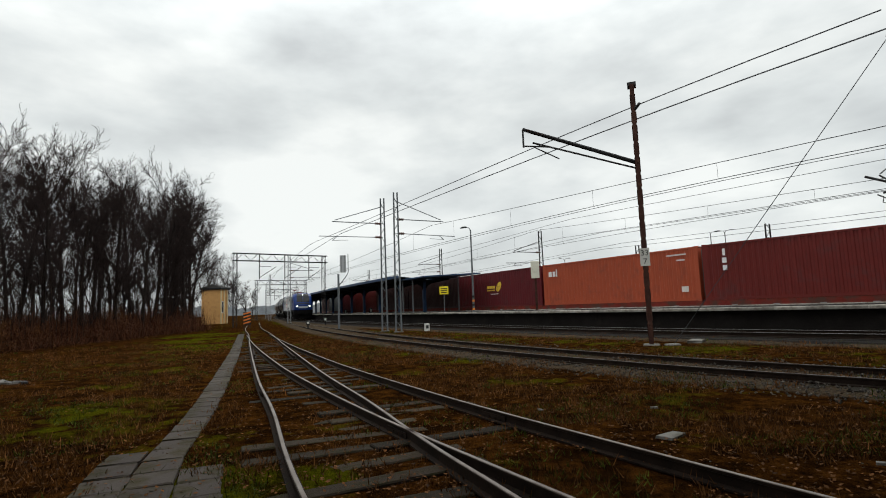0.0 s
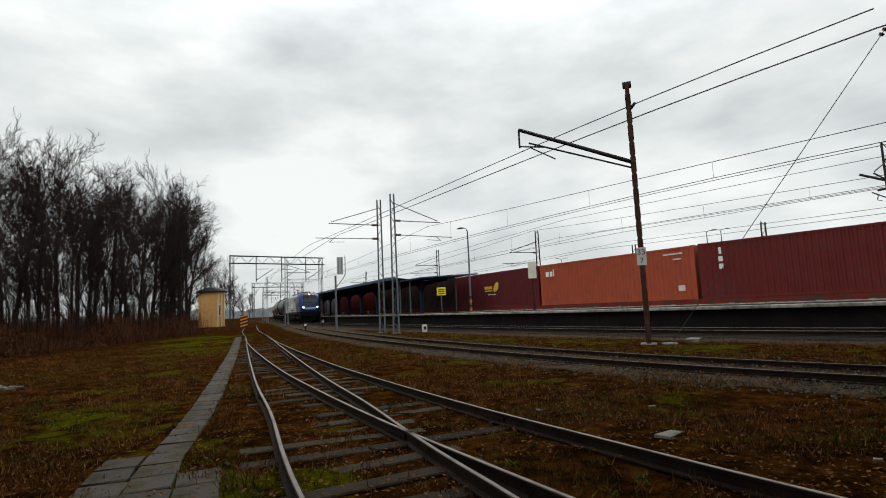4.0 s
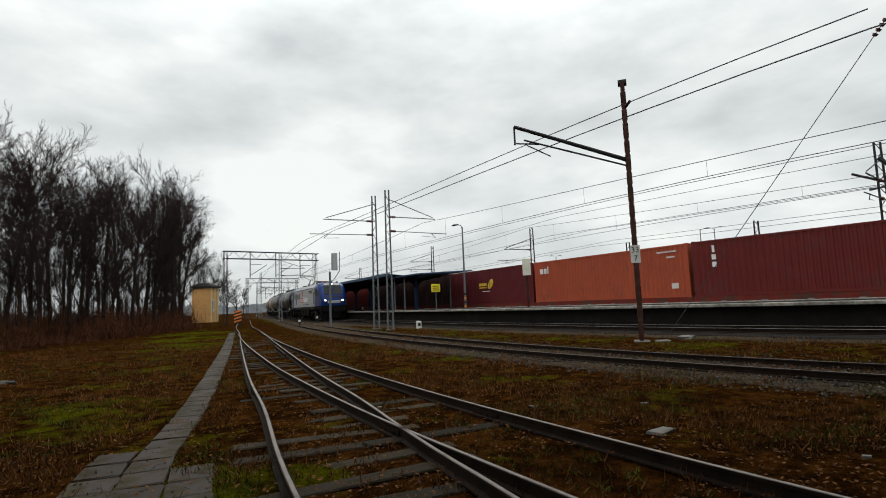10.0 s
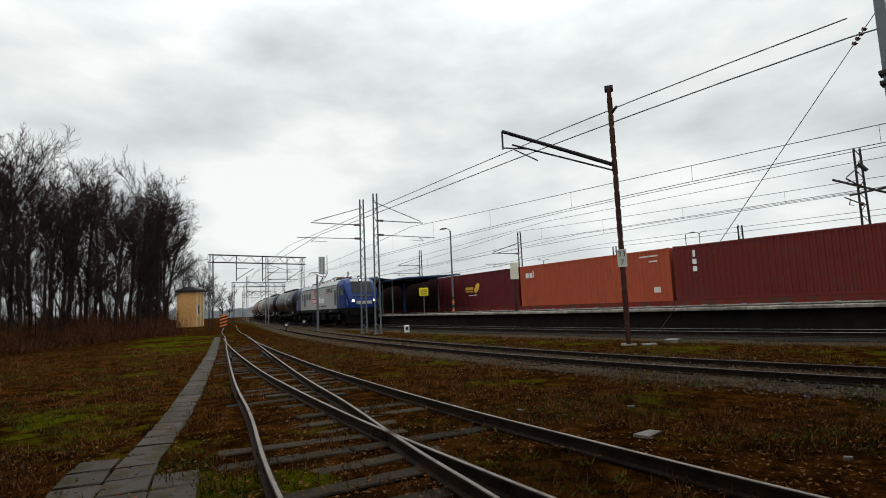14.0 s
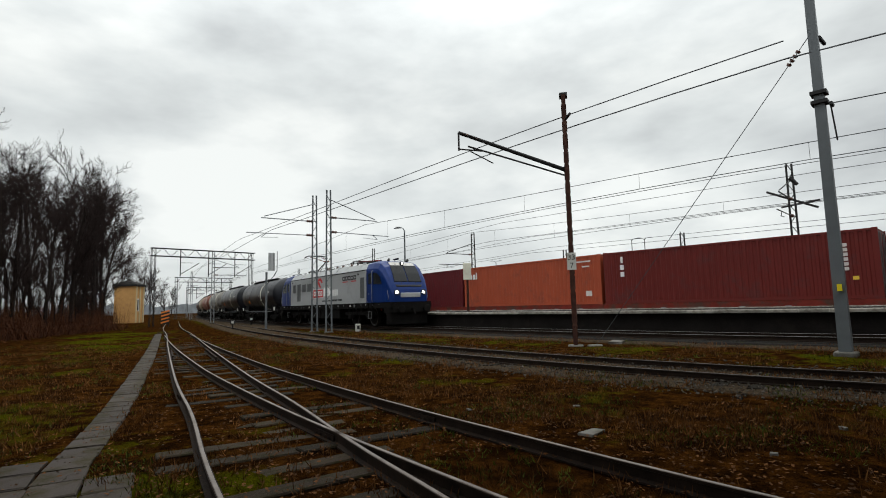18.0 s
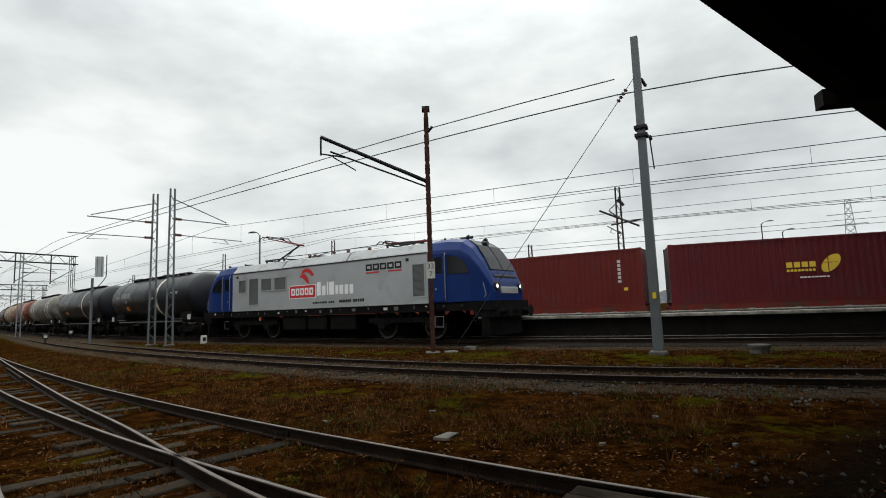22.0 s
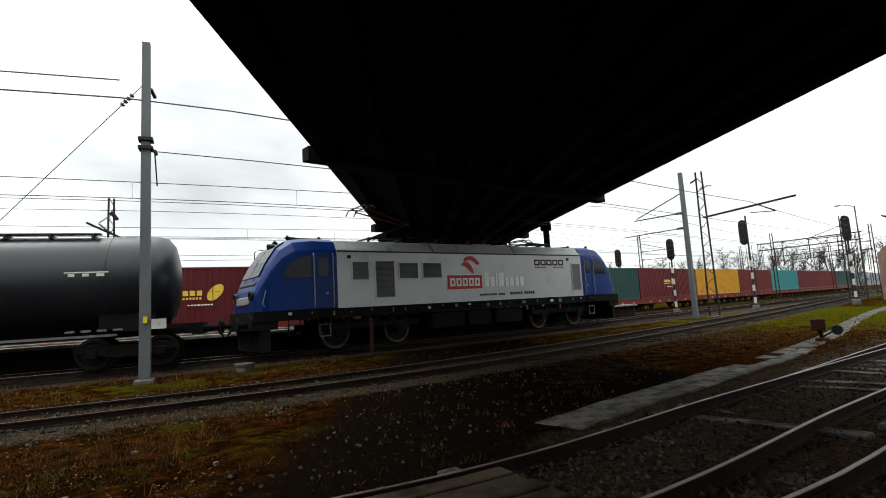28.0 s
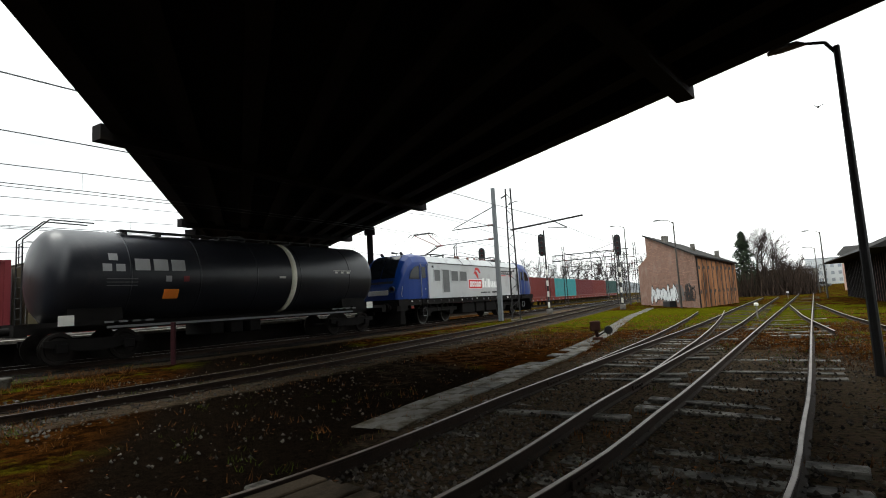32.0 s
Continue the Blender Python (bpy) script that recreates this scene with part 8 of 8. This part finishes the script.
def right_background():
    # dark timber shed and house behind it
    A, B_ = at(-148.0, 62), at(-153.0, 36)
    d = (B_ - A)
    L = d.length
    m = pose(A.x, A.y, 0, 0, 0, math.degrees(math.atan2(d.y, d.x)))
    t = thing("timber_shed", "dark timber goods shed with red-brown board wall", "building")
    bm = BM()
    box(bm, 0, L, 0, 8, -0.3, 3.4, m)
    part("wall", bm, M_shedwood, t)
    for k in range(int(L / 0.9)):
        bm = BM()
        box(bm, k * 0.9, k * 0.9 + 0.12, -0.1, 0.0, -0.2, 3.3, m)
        part("post", bm, M_dark, t)
    bm = BM()
    v = [bm.verts.new(m @ Vector(p)) for p in ((-1, -2.0, 3.1), (L + 1, -2.0, 3.1), (L + 1, 9, 3.3), (-1, 9, 3.3), (-1, 3.5, 5.4), (L + 1, 3.5, 5.4))]
    for f in ((0, 1, 5, 4), (1, 2, 5), (2, 3, 4, 5), (3, 0, 4), (0, 3, 2, 1)):
        bm.faces.new([v[i] for i in f])
    part("roof", bm, M_rooffelt, t)
    p = at(-150.0, 96)
    m = pose(p.x, p.y, 0, 0, 0, facing(p, -12))
    t = thing("brick_house", "pink rendered house with a dark grey roof", "building")
    bm = BM()
    box(bm, -3.6, 6, 0, 8, -0.3, 5.2, m)
    part("wall", bm, M_pink, t)
    bm = BM()
    v = [bm.verts.new(m @ Vector(q)) for q in ((-4.1, -0.5, 5.2), (6.5, -0.5, 5.2), (6.5, 8.5, 5.2), (-4.1, 8.5, 5.2), (-4.1, 4, 6.7), (6.5, 4, 6.7))]
    for f in ((0, 1, 5, 4), (1, 2, 5), (2, 3, 4, 5), (3, 0, 4), (0, 3, 2, 1)):
        bm.faces.new([v[i] for i in f])
    part("roof", bm, M_rooffelt, t)
    bm = BM()
    box(bm, 1.4, 2.0, 3.2, 3.8, 6.2, 7.6, m)
    part("chimney", bm, M_brickred, t)
    for x in (-2.2, 0.3, 2.8):
        window(t, m @ Matrix.Translation((x, 0, 2.6)), 1.0, 1.5)
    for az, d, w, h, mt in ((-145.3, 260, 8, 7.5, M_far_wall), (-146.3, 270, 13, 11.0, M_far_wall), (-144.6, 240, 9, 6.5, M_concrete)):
        p = at(az, d)
        m = pose(p.x, p.y, 0, 0, 0, facing(p))
        t = thing("apartment_block", "pale apartment block in the distance, haze painted into its colour", "building", "distant blocks")
        bm = BM()
        box(bm, -w / 2, w / 2, 0, 10, -0.5, h, m)
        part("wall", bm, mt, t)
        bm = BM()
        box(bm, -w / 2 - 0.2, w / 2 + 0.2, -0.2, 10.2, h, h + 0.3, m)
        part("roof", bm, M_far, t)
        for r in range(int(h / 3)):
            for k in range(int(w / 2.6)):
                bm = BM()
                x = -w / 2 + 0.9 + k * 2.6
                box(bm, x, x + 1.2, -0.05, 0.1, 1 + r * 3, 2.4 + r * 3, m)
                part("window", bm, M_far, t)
    rnd = random.Random(6)
    for k in range(6):
        p = at(-144.2 - 0.34 * k, 165 + rnd.uniform(-4, 4))
        t = thing("parked_car", "distant pale parked car by the road", "car", "distant parked cars", m=pose(p.x, p.y, p.z, 0, 0, facing(p, rnd.uniform(-20, 20))))
        bm = BM()
        loft(bm, [-2.1, -1.9, 1.9, 2.1], [[(-0.7, 0.35), (-0.75, 0.7), (0.75, 0.7), (0.7, 0.35)], [(-0.8, 0.3), (-0.82, 0.85), (0.82, 0.85), (0.8, 0.3)], [(-0.8, 0.3), (-0.82, 0.8), (0.82, 0.8), (0.8, 0.3)], [(-0.7, 0.35), (-0.75, 0.65), (0.75, 0.65), (0.7, 0.35)]])
        part("body", bm, (M_white, M_silver, M_pole_g)[k % 3], t)
        bm = BM()
        loft(bm, [-1.5, -0.9, 0.8, 1.3], [[(-0.75, 0.8), (-0.74, 0.85), (0.74, 0.85), (0.75, 0.8)], [(-0.75, 0.8), (-0.6, 1.4), (0.6, 1.4), (0.75, 0.8)], [(-0.75, 0.8), (-0.6, 1.38), (0.6, 1.38), (0.75, 0.8)], [(-0.75, 0.8), (-0.74, 0.84), (0.74, 0.84), (0.75, 0.8)]])
        part("cabin", bm, M_glass, t)
        for x in (-1.3, 1.3):
            for y in (-0.75, 0.75):
                bm = BM()
                lathe(bm, [(0.31, -0.1), (0.31, 0.1)], 14, "y", (x, y, 0.31))
                part("wheel", bm, M_black, t)
    # far woods all round, uneven, with haze painted as pale blue-grey
    vs, fs = [], []
    n = 720
    for k in range(n):
        a = 2 * math.pi * k / n
        r = 520 + 60 * noise.noise((math.cos(a) * 3, math.sin(a) * 3, 0))
        h = 7.5 + 5 * noise.noise((math.cos(a) * 9, math.sin(a) * 9, 3)) + 4 * noise.noise((math.cos(a) * 70, math.sin(a) * 70, 3)) + rnd.uniform(-1.2, 1.2)
        vs += [(r * math.cos(a), r * math.sin(a), -3), (r * math.cos(a), r * math.sin(a), h)]
    for k in range(n):
        j = (k + 1) % n
        fs.append((2 * k, 2 * j, 2 * j + 1, 2 * k + 1))
    tagged(quick("backdrop", vs, fs, M_far), "far woods along the horizon, haze painted into their colour", "woods", kind="structure")
    # transmission pylon
    p = at(-69.0, 175)
    t = thing("pylon", "distant steel lattice transmission pylon", "pylon", m=pose(p.x, p.y, 0, 0, 0, facing(p)))
    bm = BM()
    H = 28
    for sx in (-1, 1):
        for sy in (-1, 1):
            rod(bm, (sx * 2.2, sy * 2.2, 0), (sx * 0.6, sy * 0.6, H), 0.12, 0.1, 4)
    for k in range(14):
        z0, z1 = k * 2, k * 2 + 2
        w0, w1 = 2.2 - 1.6 * z0 / H, 2.2 - 1.6 * z1 / H
        for sy in (-1, 1):
            rod(bm, (-w0, sy * w0, z0), (w1, sy * w1, z1), 0.06, n=4)
            rod(bm, (w0, sy * w0, z0), (-w1, sy * w1, z1), 0.06, n=4)
    part("lattice", bm, M_steel_g, t)
    for z, w in ((21, 4), (24, 5), (27, 3.5)):
        bm = BM()
        rod(bm, (-w, 0, z), (w, 0, z), 0.12, n=4)
        part("cross_arm", bm, M_steel_g, t)


M_shedwood = mat("red_brown_board_wall", (0.13, 0.055, 0.035), 0.85, 0, 0.3, 2, 30, 0.2)
M_pink = mat("faded_pink_render", (0.42, 0.27, 0.22), 0.85, 0, 0.12, 2, 30, 0.1)
# wall colour paled to paint in the haze of distance
M_far_wall = mat("pale_wall_haze_tint", (0.45, 0.46, 0.46), 0.9, 0, 0.06, 0.5, 5, 0)
right_background()


# ---------------------------------------------------------------- bird
def bird():
    t = thing("bird", "small dark bird flying past", "bird")
    bm = BM()
    lathe(bm, [(0.005, -0.14), (0.035, -0.08), (0.045, 0.0), (0.03, 0.08), (0.008, 0.13)], 10, "x")
    part("body", bm, M_dark, t)
    bm = BM()
    box(bm, -0.2, -0.12, -0.03, 0.03, -0.005, 0.008)
    part("tail", bm, M_dark, t)
    for sg in (-1, 1):
        bm = BM()
        v = [bm.verts.new(q) for q in ((0.05, sg * 0.03, 0.02), (-0.06, sg * 0.03, 0.02), (-0.07, sg * 0.2, 0.09), (0.02, sg * 0.17, 0.09), (-0.05, sg * 0.34, 0.06))]
        bm.faces.new((v[0], v[1], v[2], v[3]))
        bm.faces.new((v[3], v[2], v[4]))
        bmesh.ops.solidify(bm, geom=list(bm.faces), thickness=0.008)
        part("wing", bm, M_dark, t)
    return t


BIRD = bird()


# ---------------------------------------------------------------- pavings, sleepers, deck
def slabs(t, material, hx, hy, seed):
    """Returns a function that lays one slab after another, on shared meshes of slightly unlike outline."""
    rnd = random.Random(seed)
    shapes = []

    def lay(q, h, dz=0.0, tilt=1.2):
        if len(shapes) < 6:
            bm = BM()
            box(bm, -hx, hx, -hy, hy, -0.07, 0.0, None, 0.012)
            for v in bm.verts:
                v.co.x += rnd.uniform(-0.014, 0.014)
                v.co.y += rnd.uniform(-0.014, 0.014)
            ob = part("paving_slab", bm, material, t)
            shapes.append(ob.data)
        else:
            ob = new("paving_slab", rnd.choice(shapes))
            ob.parent = t
        mean = sum(gz(q.x + dx, q.y + dy) for dx in (-0.5, 0, 0.5) for dy in (-0.5, 0, 0.5)) / 9
        ob.matrix_basis = pose(q.x, q.y, mean + 0.03 + dz + rnd.uniform(-0.006, 0.006), rnd.uniform(-tilt, tilt), rnd.uniform(-tilt, tilt), h + rnd.uniform(-1.2, 1.2) + 180 * rnd.randrange(2))
    return lay


def slab_path():
    t = thing("footpath", "worn grey concrete paving slab path with mossy joints", "footpath", kind="structure")
    path = spline([(-1.62, 1.5), (-2.1, 2.6), (-2.62, 3.82), (-3.0, 4.7), (-3.53, 5.95), (-4.02, 7.4), (-4.85, 9.67), (-6.83, 14.7), (-10.08, 22.77), (-13.9, 32.0), (-17.2, 40)], 0.25)
    path = even(path, 0.508)
    lay = slabs(t, M_paving, 0.243, 0.217, 9)
    for a, b in zip(path[:-1], path[1:]):
        h = math.degrees(math.atan2(b.y - a.y, b.x - a.x))
        n = Vector((-(b - a).y, (b - a).x, 0)).normalized()
        for k in (0, 1, 2, -1):
            if k == 1 and a.y > 6.5 or k == 2 and a.y > 4.7 or k == -1 and a.y > 5.6:
                continue
            lay(a + n * 0.45 * k, h, -0.006 * abs(k), 0.6)


def pale_path():
    t = thing("footpath", "pale broken concrete slab path along the siding", "footpath", kind="structure")
    path = spline([(7.2, -1.0), (7.6, -1.4), (8.6, -2.45), (9.55, -3.6), (10.8, -5.0), (12.2, -6.7), (14.4, -9.0)], 0.25)
    path = even(path, 0.635)
    rnd = random.Random(10)
    lay = slabs(t, M_paving_l, 0.30, 0.185, 11)
    for a, b in zip(path[:-1], path[1:]):
        h = math.degrees(math.atan2(b.y - a.y, b.x - a.x))
        n = Vector((-(b - a).y, (b - a).x, 0)).normalized()
        lay(a - n * 0.195, h, 0.002, 0.8)
        if rnd.random() < 0.86:
            lay(a + n * 0.195, h, -0.006, 1.0)
    part("trodden_earth", sweep(BM(), [Vector((p.x, p.y, gz(p.x, p.y) + 0.015)) for p in spline([(14.2, -8.7), (17.3, -11.8), (22.5, -16.4), (28.5, -22.0), (34, -27.6), (38, -31.5)], 1.0)], [(-0.35, -0.05), (0.35, -0.05), (0.26, 0.012), (-0.26, 0.012)]), M_paving_l, t, "narrow trodden pale path")


def crossing_deck():
    t = thing("crossing_deck", "dark weathered timber crossing boards beside the rail", "crossing", kind="structure")
    rnd = random.Random(12)
    edge = [p for p in SIDING_A if 0.4 < p.y < 3.7]
    for o in (0.98, 1.22, 1.46, 1.70, -0.52, -0.28, -0.04, 0.2):
        o = -o
        pth = shifted(edge, o)
        n = len(pth) - 1
        cuts = [0, n // 3 + rnd.randint(-1, 1), 2 * n // 3 + rnd.randint(-1, 1), n]
        for i, j in zip(cuts[:-1], cuts[1:]):
            if j > i:
                dz = rnd.uniform(-0.012, 0.008)
                part("plank", sweep(BM(), [Vector((p.x, p.y, -0.035 + dz)) for p in pth[i:j + 1]], [(-0.115, -0.12), (0.115, -0.12), (0.115, 0.02), (0.1, 0.03), (-0.1, 0.03), (-0.115, 0.02)]), M_deck, t)


M_deck = mat("dark_weathered_plank", (0.042, 0.031, 0.021), 0.85, 0, 0.45, 2, 40, 0.4, 0.01, stain=(0.012, 0.008, 0.004), stain_at=0.5, per_object=0.35)
slab_path()
pale_path()
crossing_deck()
sleepers(track_b, SIDING_B, -0.142, M_sleeper, 32, 92, 0.62, 1.2, seed=2, sunk=0.055)
sleepers(track_b, SIDING_B, -0.147, M_sleeper_c, 92.4, 119.5, 0.64, 1.25, 0.12, seed=3, sunk=0.075)
sleepers(track_b, SIDING_B, -0.158, M_sleeper, 120, 161, 0.64, 1.25, 0.12, seed=6, sunk=0.08)
sleepers(track_a, SIDING_A, -0.142, M_sleeper, 8.5, 34, 0.62, 1.25, seed=4, sunk=0.055)
sleepers(track_a, SIDING_A, -0.132, M_sleeper_c, 41.5, 57.5, 0.64, 1.25, 0.12, seed=5, sunk=0.06)
sleepers(spur_shed, SPUR_SHED, -0.15, M_sleeper, 5, 20, 0.6, 1.5, 0.12, seed=8, sunk=0.03)
sleepers(track_a, SIDING_A, -0.136, M_sleeper, 58, 88, 0.64, 1.25, 0.12, seed=7)


def mid_sleepers():
    rnd = random.Random(15)
    me = None
    for s in np.arange(-40, 60, 0.65):
        if me is None:
            bm = BM()
            box(bm, -0.12, 0.12, -1.28, 1.28, -0.12, 0.0, None, 0.012)
            ob = part("sleeper", bm, M_sleeper, track_mid)
            me = ob.data
        else:
            ob = new("sleeper", me)
            ob.parent = track_mid
        p = C(s, 0, z_mid(s) - 0.148, MID)
        ob.matrix_basis = pose(p.x, p.y, p.z + rnd.uniform(-0.01, 0.006), 0, 0, heading(s, MID) + rnd.uniform(-1, 1))


mid_sleepers()


def turnout_parts():
    """Switch blades, check rails and joint plates of the near turnout."""
    lead = [p for p in SIDING_B if 9 < p.y < 24]
    for o, a, b in ((GAUGE / 2 - 0.16, 2, 12), (-GAUGE / 2 + 0.10, 2, 9)):
        pth = shifted(lead, o)[a:b]
        part("check_rail", sweep(BM(), [Vector((p.x, p.y, -0.155)) for p in pth], RAIL), M_rail, track_b)
    for path, tr in ((SIDING_B, track_b), (SIDING_A, track_a)):
        for o in (-GAUGE / 2, GAUGE / 2):
            sp = shifted(path, o)
            for i in range(6, len(sp) - 1, 26):
                a, b = sp[i], sp[i + 1]
                m = pose(a.x, a.y, -0.09, 0, 0, math.degrees(math.atan2(b.y - a.y, b.x - a.x)))
                bm = BM()
                box(bm, -0.3, 0.3, -0.03, -0.013, -0.04, 0.04, m)
                box(bm, -0.3, 0.3, 0.013, 0.03, -0.04, 0.04, m)
                for x in (-0.2, -0.07, 0.07, 0.2):
                    rod(bm, m @ Vector((x, -0.05, 0)), m @ Vector((x, 0.05, 0)), 0.014, n=5)
                part("fishplate", bm, M_rail, tr)


turnout_parts()


# ---------------------------------------------------------------- loose cover on the ground
def scatter():
    rnd = random.Random(31)
    b_pts = [(p.x, p.y) for p in SIDING_B[::2]] + [(p.x, p.y) for p in SIDING_A[::2]]
    arr = np.array(b_pts)

    X, Y = np.meshgrid(np.arange(-60, 70, 0.5), np.arange(-70, 90, 0.5))
    D = np.full(X.shape, 99.0)
    for a, b in arr:
        D = np.minimum(D, np.hypot(X - a, Y - b))
    D = D.tolist()

    def dist(x, y):
        j, i = cell(x, y)
        return D[j][i]
    # blades and tufts of grass
    for name, label, material, count, region, h in (("grass", "short winter grass and moss tufts", M_grass, 36000, "green", 0.07), ("dead_grass", "tangled dead grass and weeds", M_drygrass, 70000, "dry", 0.10)):
        vs, fs = [], []
        tries = 0
        while len(fs) < count and tries < count * 6:
            tries += 1
            az = rnd.uniform(58, -152)
            d = 2.4 + 34 * rnd.random() ** 1.7
            x, y = -d * math.sin(radians(az)), d * math.cos(radians(az))
            nn = noise.noise((x * 0.55, y * 0.55, 9 if region == "green" else 2))
            if nn < (0.12 if region == "green" else -0.1):
                continue
            under = EDGE_L(x) > y > EDGE_R(x) and x > -2
            if under and rnd.random() < 0.93:
                continue
            if dist(x, y) < 0.9 and rnd.random() < 0.75:
                continue
            sx, sy = U(x, y)
            px = -3.15 - (sy - 4.7) * 0.39
            if (abs(sx - px) < 0.36 or sy < 5.2 and abs(sx - px) < 0.8) and rnd.random() < 0.93:
                continue
            z = gz(x, y)
            for _ in range(4):
                q = Vector((x + rnd.gauss(0, 0.05), y + rnd.gauss(0, 0.05), z - 0.01))
                e = q + Vector((rnd.gauss(0, 0.04), rnd.gauss(0, 0.04), h * rnd.uniform(0.4, 1.3)))
                w = Vector((rnd.uniform(-1, 1), rnd.uniform(-1, 1), 0)).normalized() * 0.006 * (1 + d * 0.04)
                k = len(vs)
                vs += [q - w, q + w, e]
                fs.append((k, k + 1, k + 2))
        tagged(quick(name, vs, fs, material), label, "grass", kind="stuff")
    # fallen leaves lying flat
    vs, fs = [], []
    for _ in range(40000):
        az = rnd.uniform(55, -120)
        d = 2.4 + 28 * rnd.random() ** 1.6
        x, y = -d * math.sin(radians(az)), d * math.cos(radians(az))
        if noise.noise((x * 0.4, y * 0.4, 4)) < -0.12 or (EDGE_L(x) - 0.8 > y > EDGE_R(x) + 0.8 and rnd.random() < 0.9):
            continue
        z = gz(x, y) + 0.03
        a, s = rnd.uniform(0, 6.28), rnd.uniform(0.012, 0.03)
        u = Vector((math.cos(a), math.sin(a), rnd.uniform(-0.4, 0.4))) * s
        v = Vector((-math.sin(a), math.cos(a), rnd.uniform(-0.4, 0.4))) * s * 0.6
        c = Vector((x, y, z))
        k = len(vs)
        vs += [c - u, c + v, c + u, c - v]
        fs.append((k, k + 1, k + 2, k + 3))
    tagged(quick("fallen_leaves", vs, fs, M_leaf), "brown fallen leaves strewn over the ground", "leaves", kind="stuff")
    # pale chips of stone and litter in the grass
    vs, fs = [], []
    for _ in range(420):
        az = rnd.uniform(50, -150)
        d = 2.6 + 20 * rnd.random() ** 1.5
        x, y = -d * math.sin(radians(az)), d * math.cos(radians(az))
        r = rnd.uniform(0.006, 0.017)
        c = Vector((x, y, gz(x, y) + 0.03))
        k = len(vs)
        for dx, dy, dz in ((1, 0, 0), (-0.4, 0.9, 0.1), (-0.5, -0.85, 0), (0.1, 0.1, 0.7)):
            vs.append(c + Vector((dx + rnd.uniform(-0.3, 0.3), dy + rnd.uniform(-0.3, 0.3), dz)) * r)
        fs += [(k, k + 1, k + 3), (k + 1, k + 2, k + 3), (k + 2, k, k + 3), (k, k + 2, k + 1)]
    tagged(quick("pale_chips", vs, fs, M_paving_l), "scattered pale stone chips in the grass", "stones", kind="stuff")
    # ballast stones
    slab_line = [(p.x, p.y) for p in spline([(3.4, 3.4), (5.0, 1.1), (7.45, -1.2), (9.55, -3.6), (12.2, -6.7), (14.4, -9.0)], 0.5)]
    vs, fs = [], []
    for _ in range(52000):
        az = rnd.uniform(5, -160)
        d = 2.2 + 24 * rnd.random() ** 1.9
        x, y = -d * math.sin(radians(az)), d * math.cos(radians(az))
        dd = dist(x, y)
        j, i = cell(x, y)
        om = GRID_O[j][i]
        near_mid = abs(om) < 2.4 or -6.5 < om < -1.5 and y < 4
        if not (near_mid or (dd < 2.9 and y < 3)):
            continue
        if -6.5 < om < -2.4 and dd > 1.3 and rnd.random() < 0.72:
            continue
        pd = min((x - a) ** 2 + (y - b) ** 2 for a, b in slab_line)
        if pd < 0.36:
            continue
        if EDGE_L(x) - 1 > y > EDGE_R(x) + 1 and dd > 1.0 and rnd.random() < 0.6:
            continue
        zz = gz(x, y) + (0.0 if abs(om) > 1.6 else 0.02)
        r = rnd.uniform(0.012, 0.034)
        c = Vector((x, y, zz + r * 0.5))
        k = len(vs)
        for dx, dy, dz in ((1, 0, 0), (-0.4, 0.9, 0.1), (-0.5, -0.85, 0), (0.1, 0.1, 0.9), (-0.1, 0, -0.8)):
            vs.append(c + Vector((dx + rnd.uniform(-0.3, 0.3), dy + rnd.uniform(-0.3, 0.3), dz + rnd.uniform(-0.2, 0.2))) * r)
        fs += [(k, k + 1, k + 3), (k + 1, k + 2, k + 3), (k + 2, k, k + 3), (k + 1, k, k + 4), (k + 2, k + 1, k + 4), (k, k + 2, k + 4)]
    tagged(quick("ballast_stones", vs, fs, M_stone), "loose dark ballast stones around the rails", "gravel", kind="stuff")


scatter()


def motions():
    move_train()
    move_boxes()
    walk(BIRD, [(t, pose(*W(x, y), z, 0, 0, turn)) for t, x, y, z, turn in ((0, 14, -70, 24, 175), (29, 13, -42, 17, 175), (31, 13.2, -24.6, 10.6, 165), (32, 15.0, -23.6, 9.4, 155))])


motions()
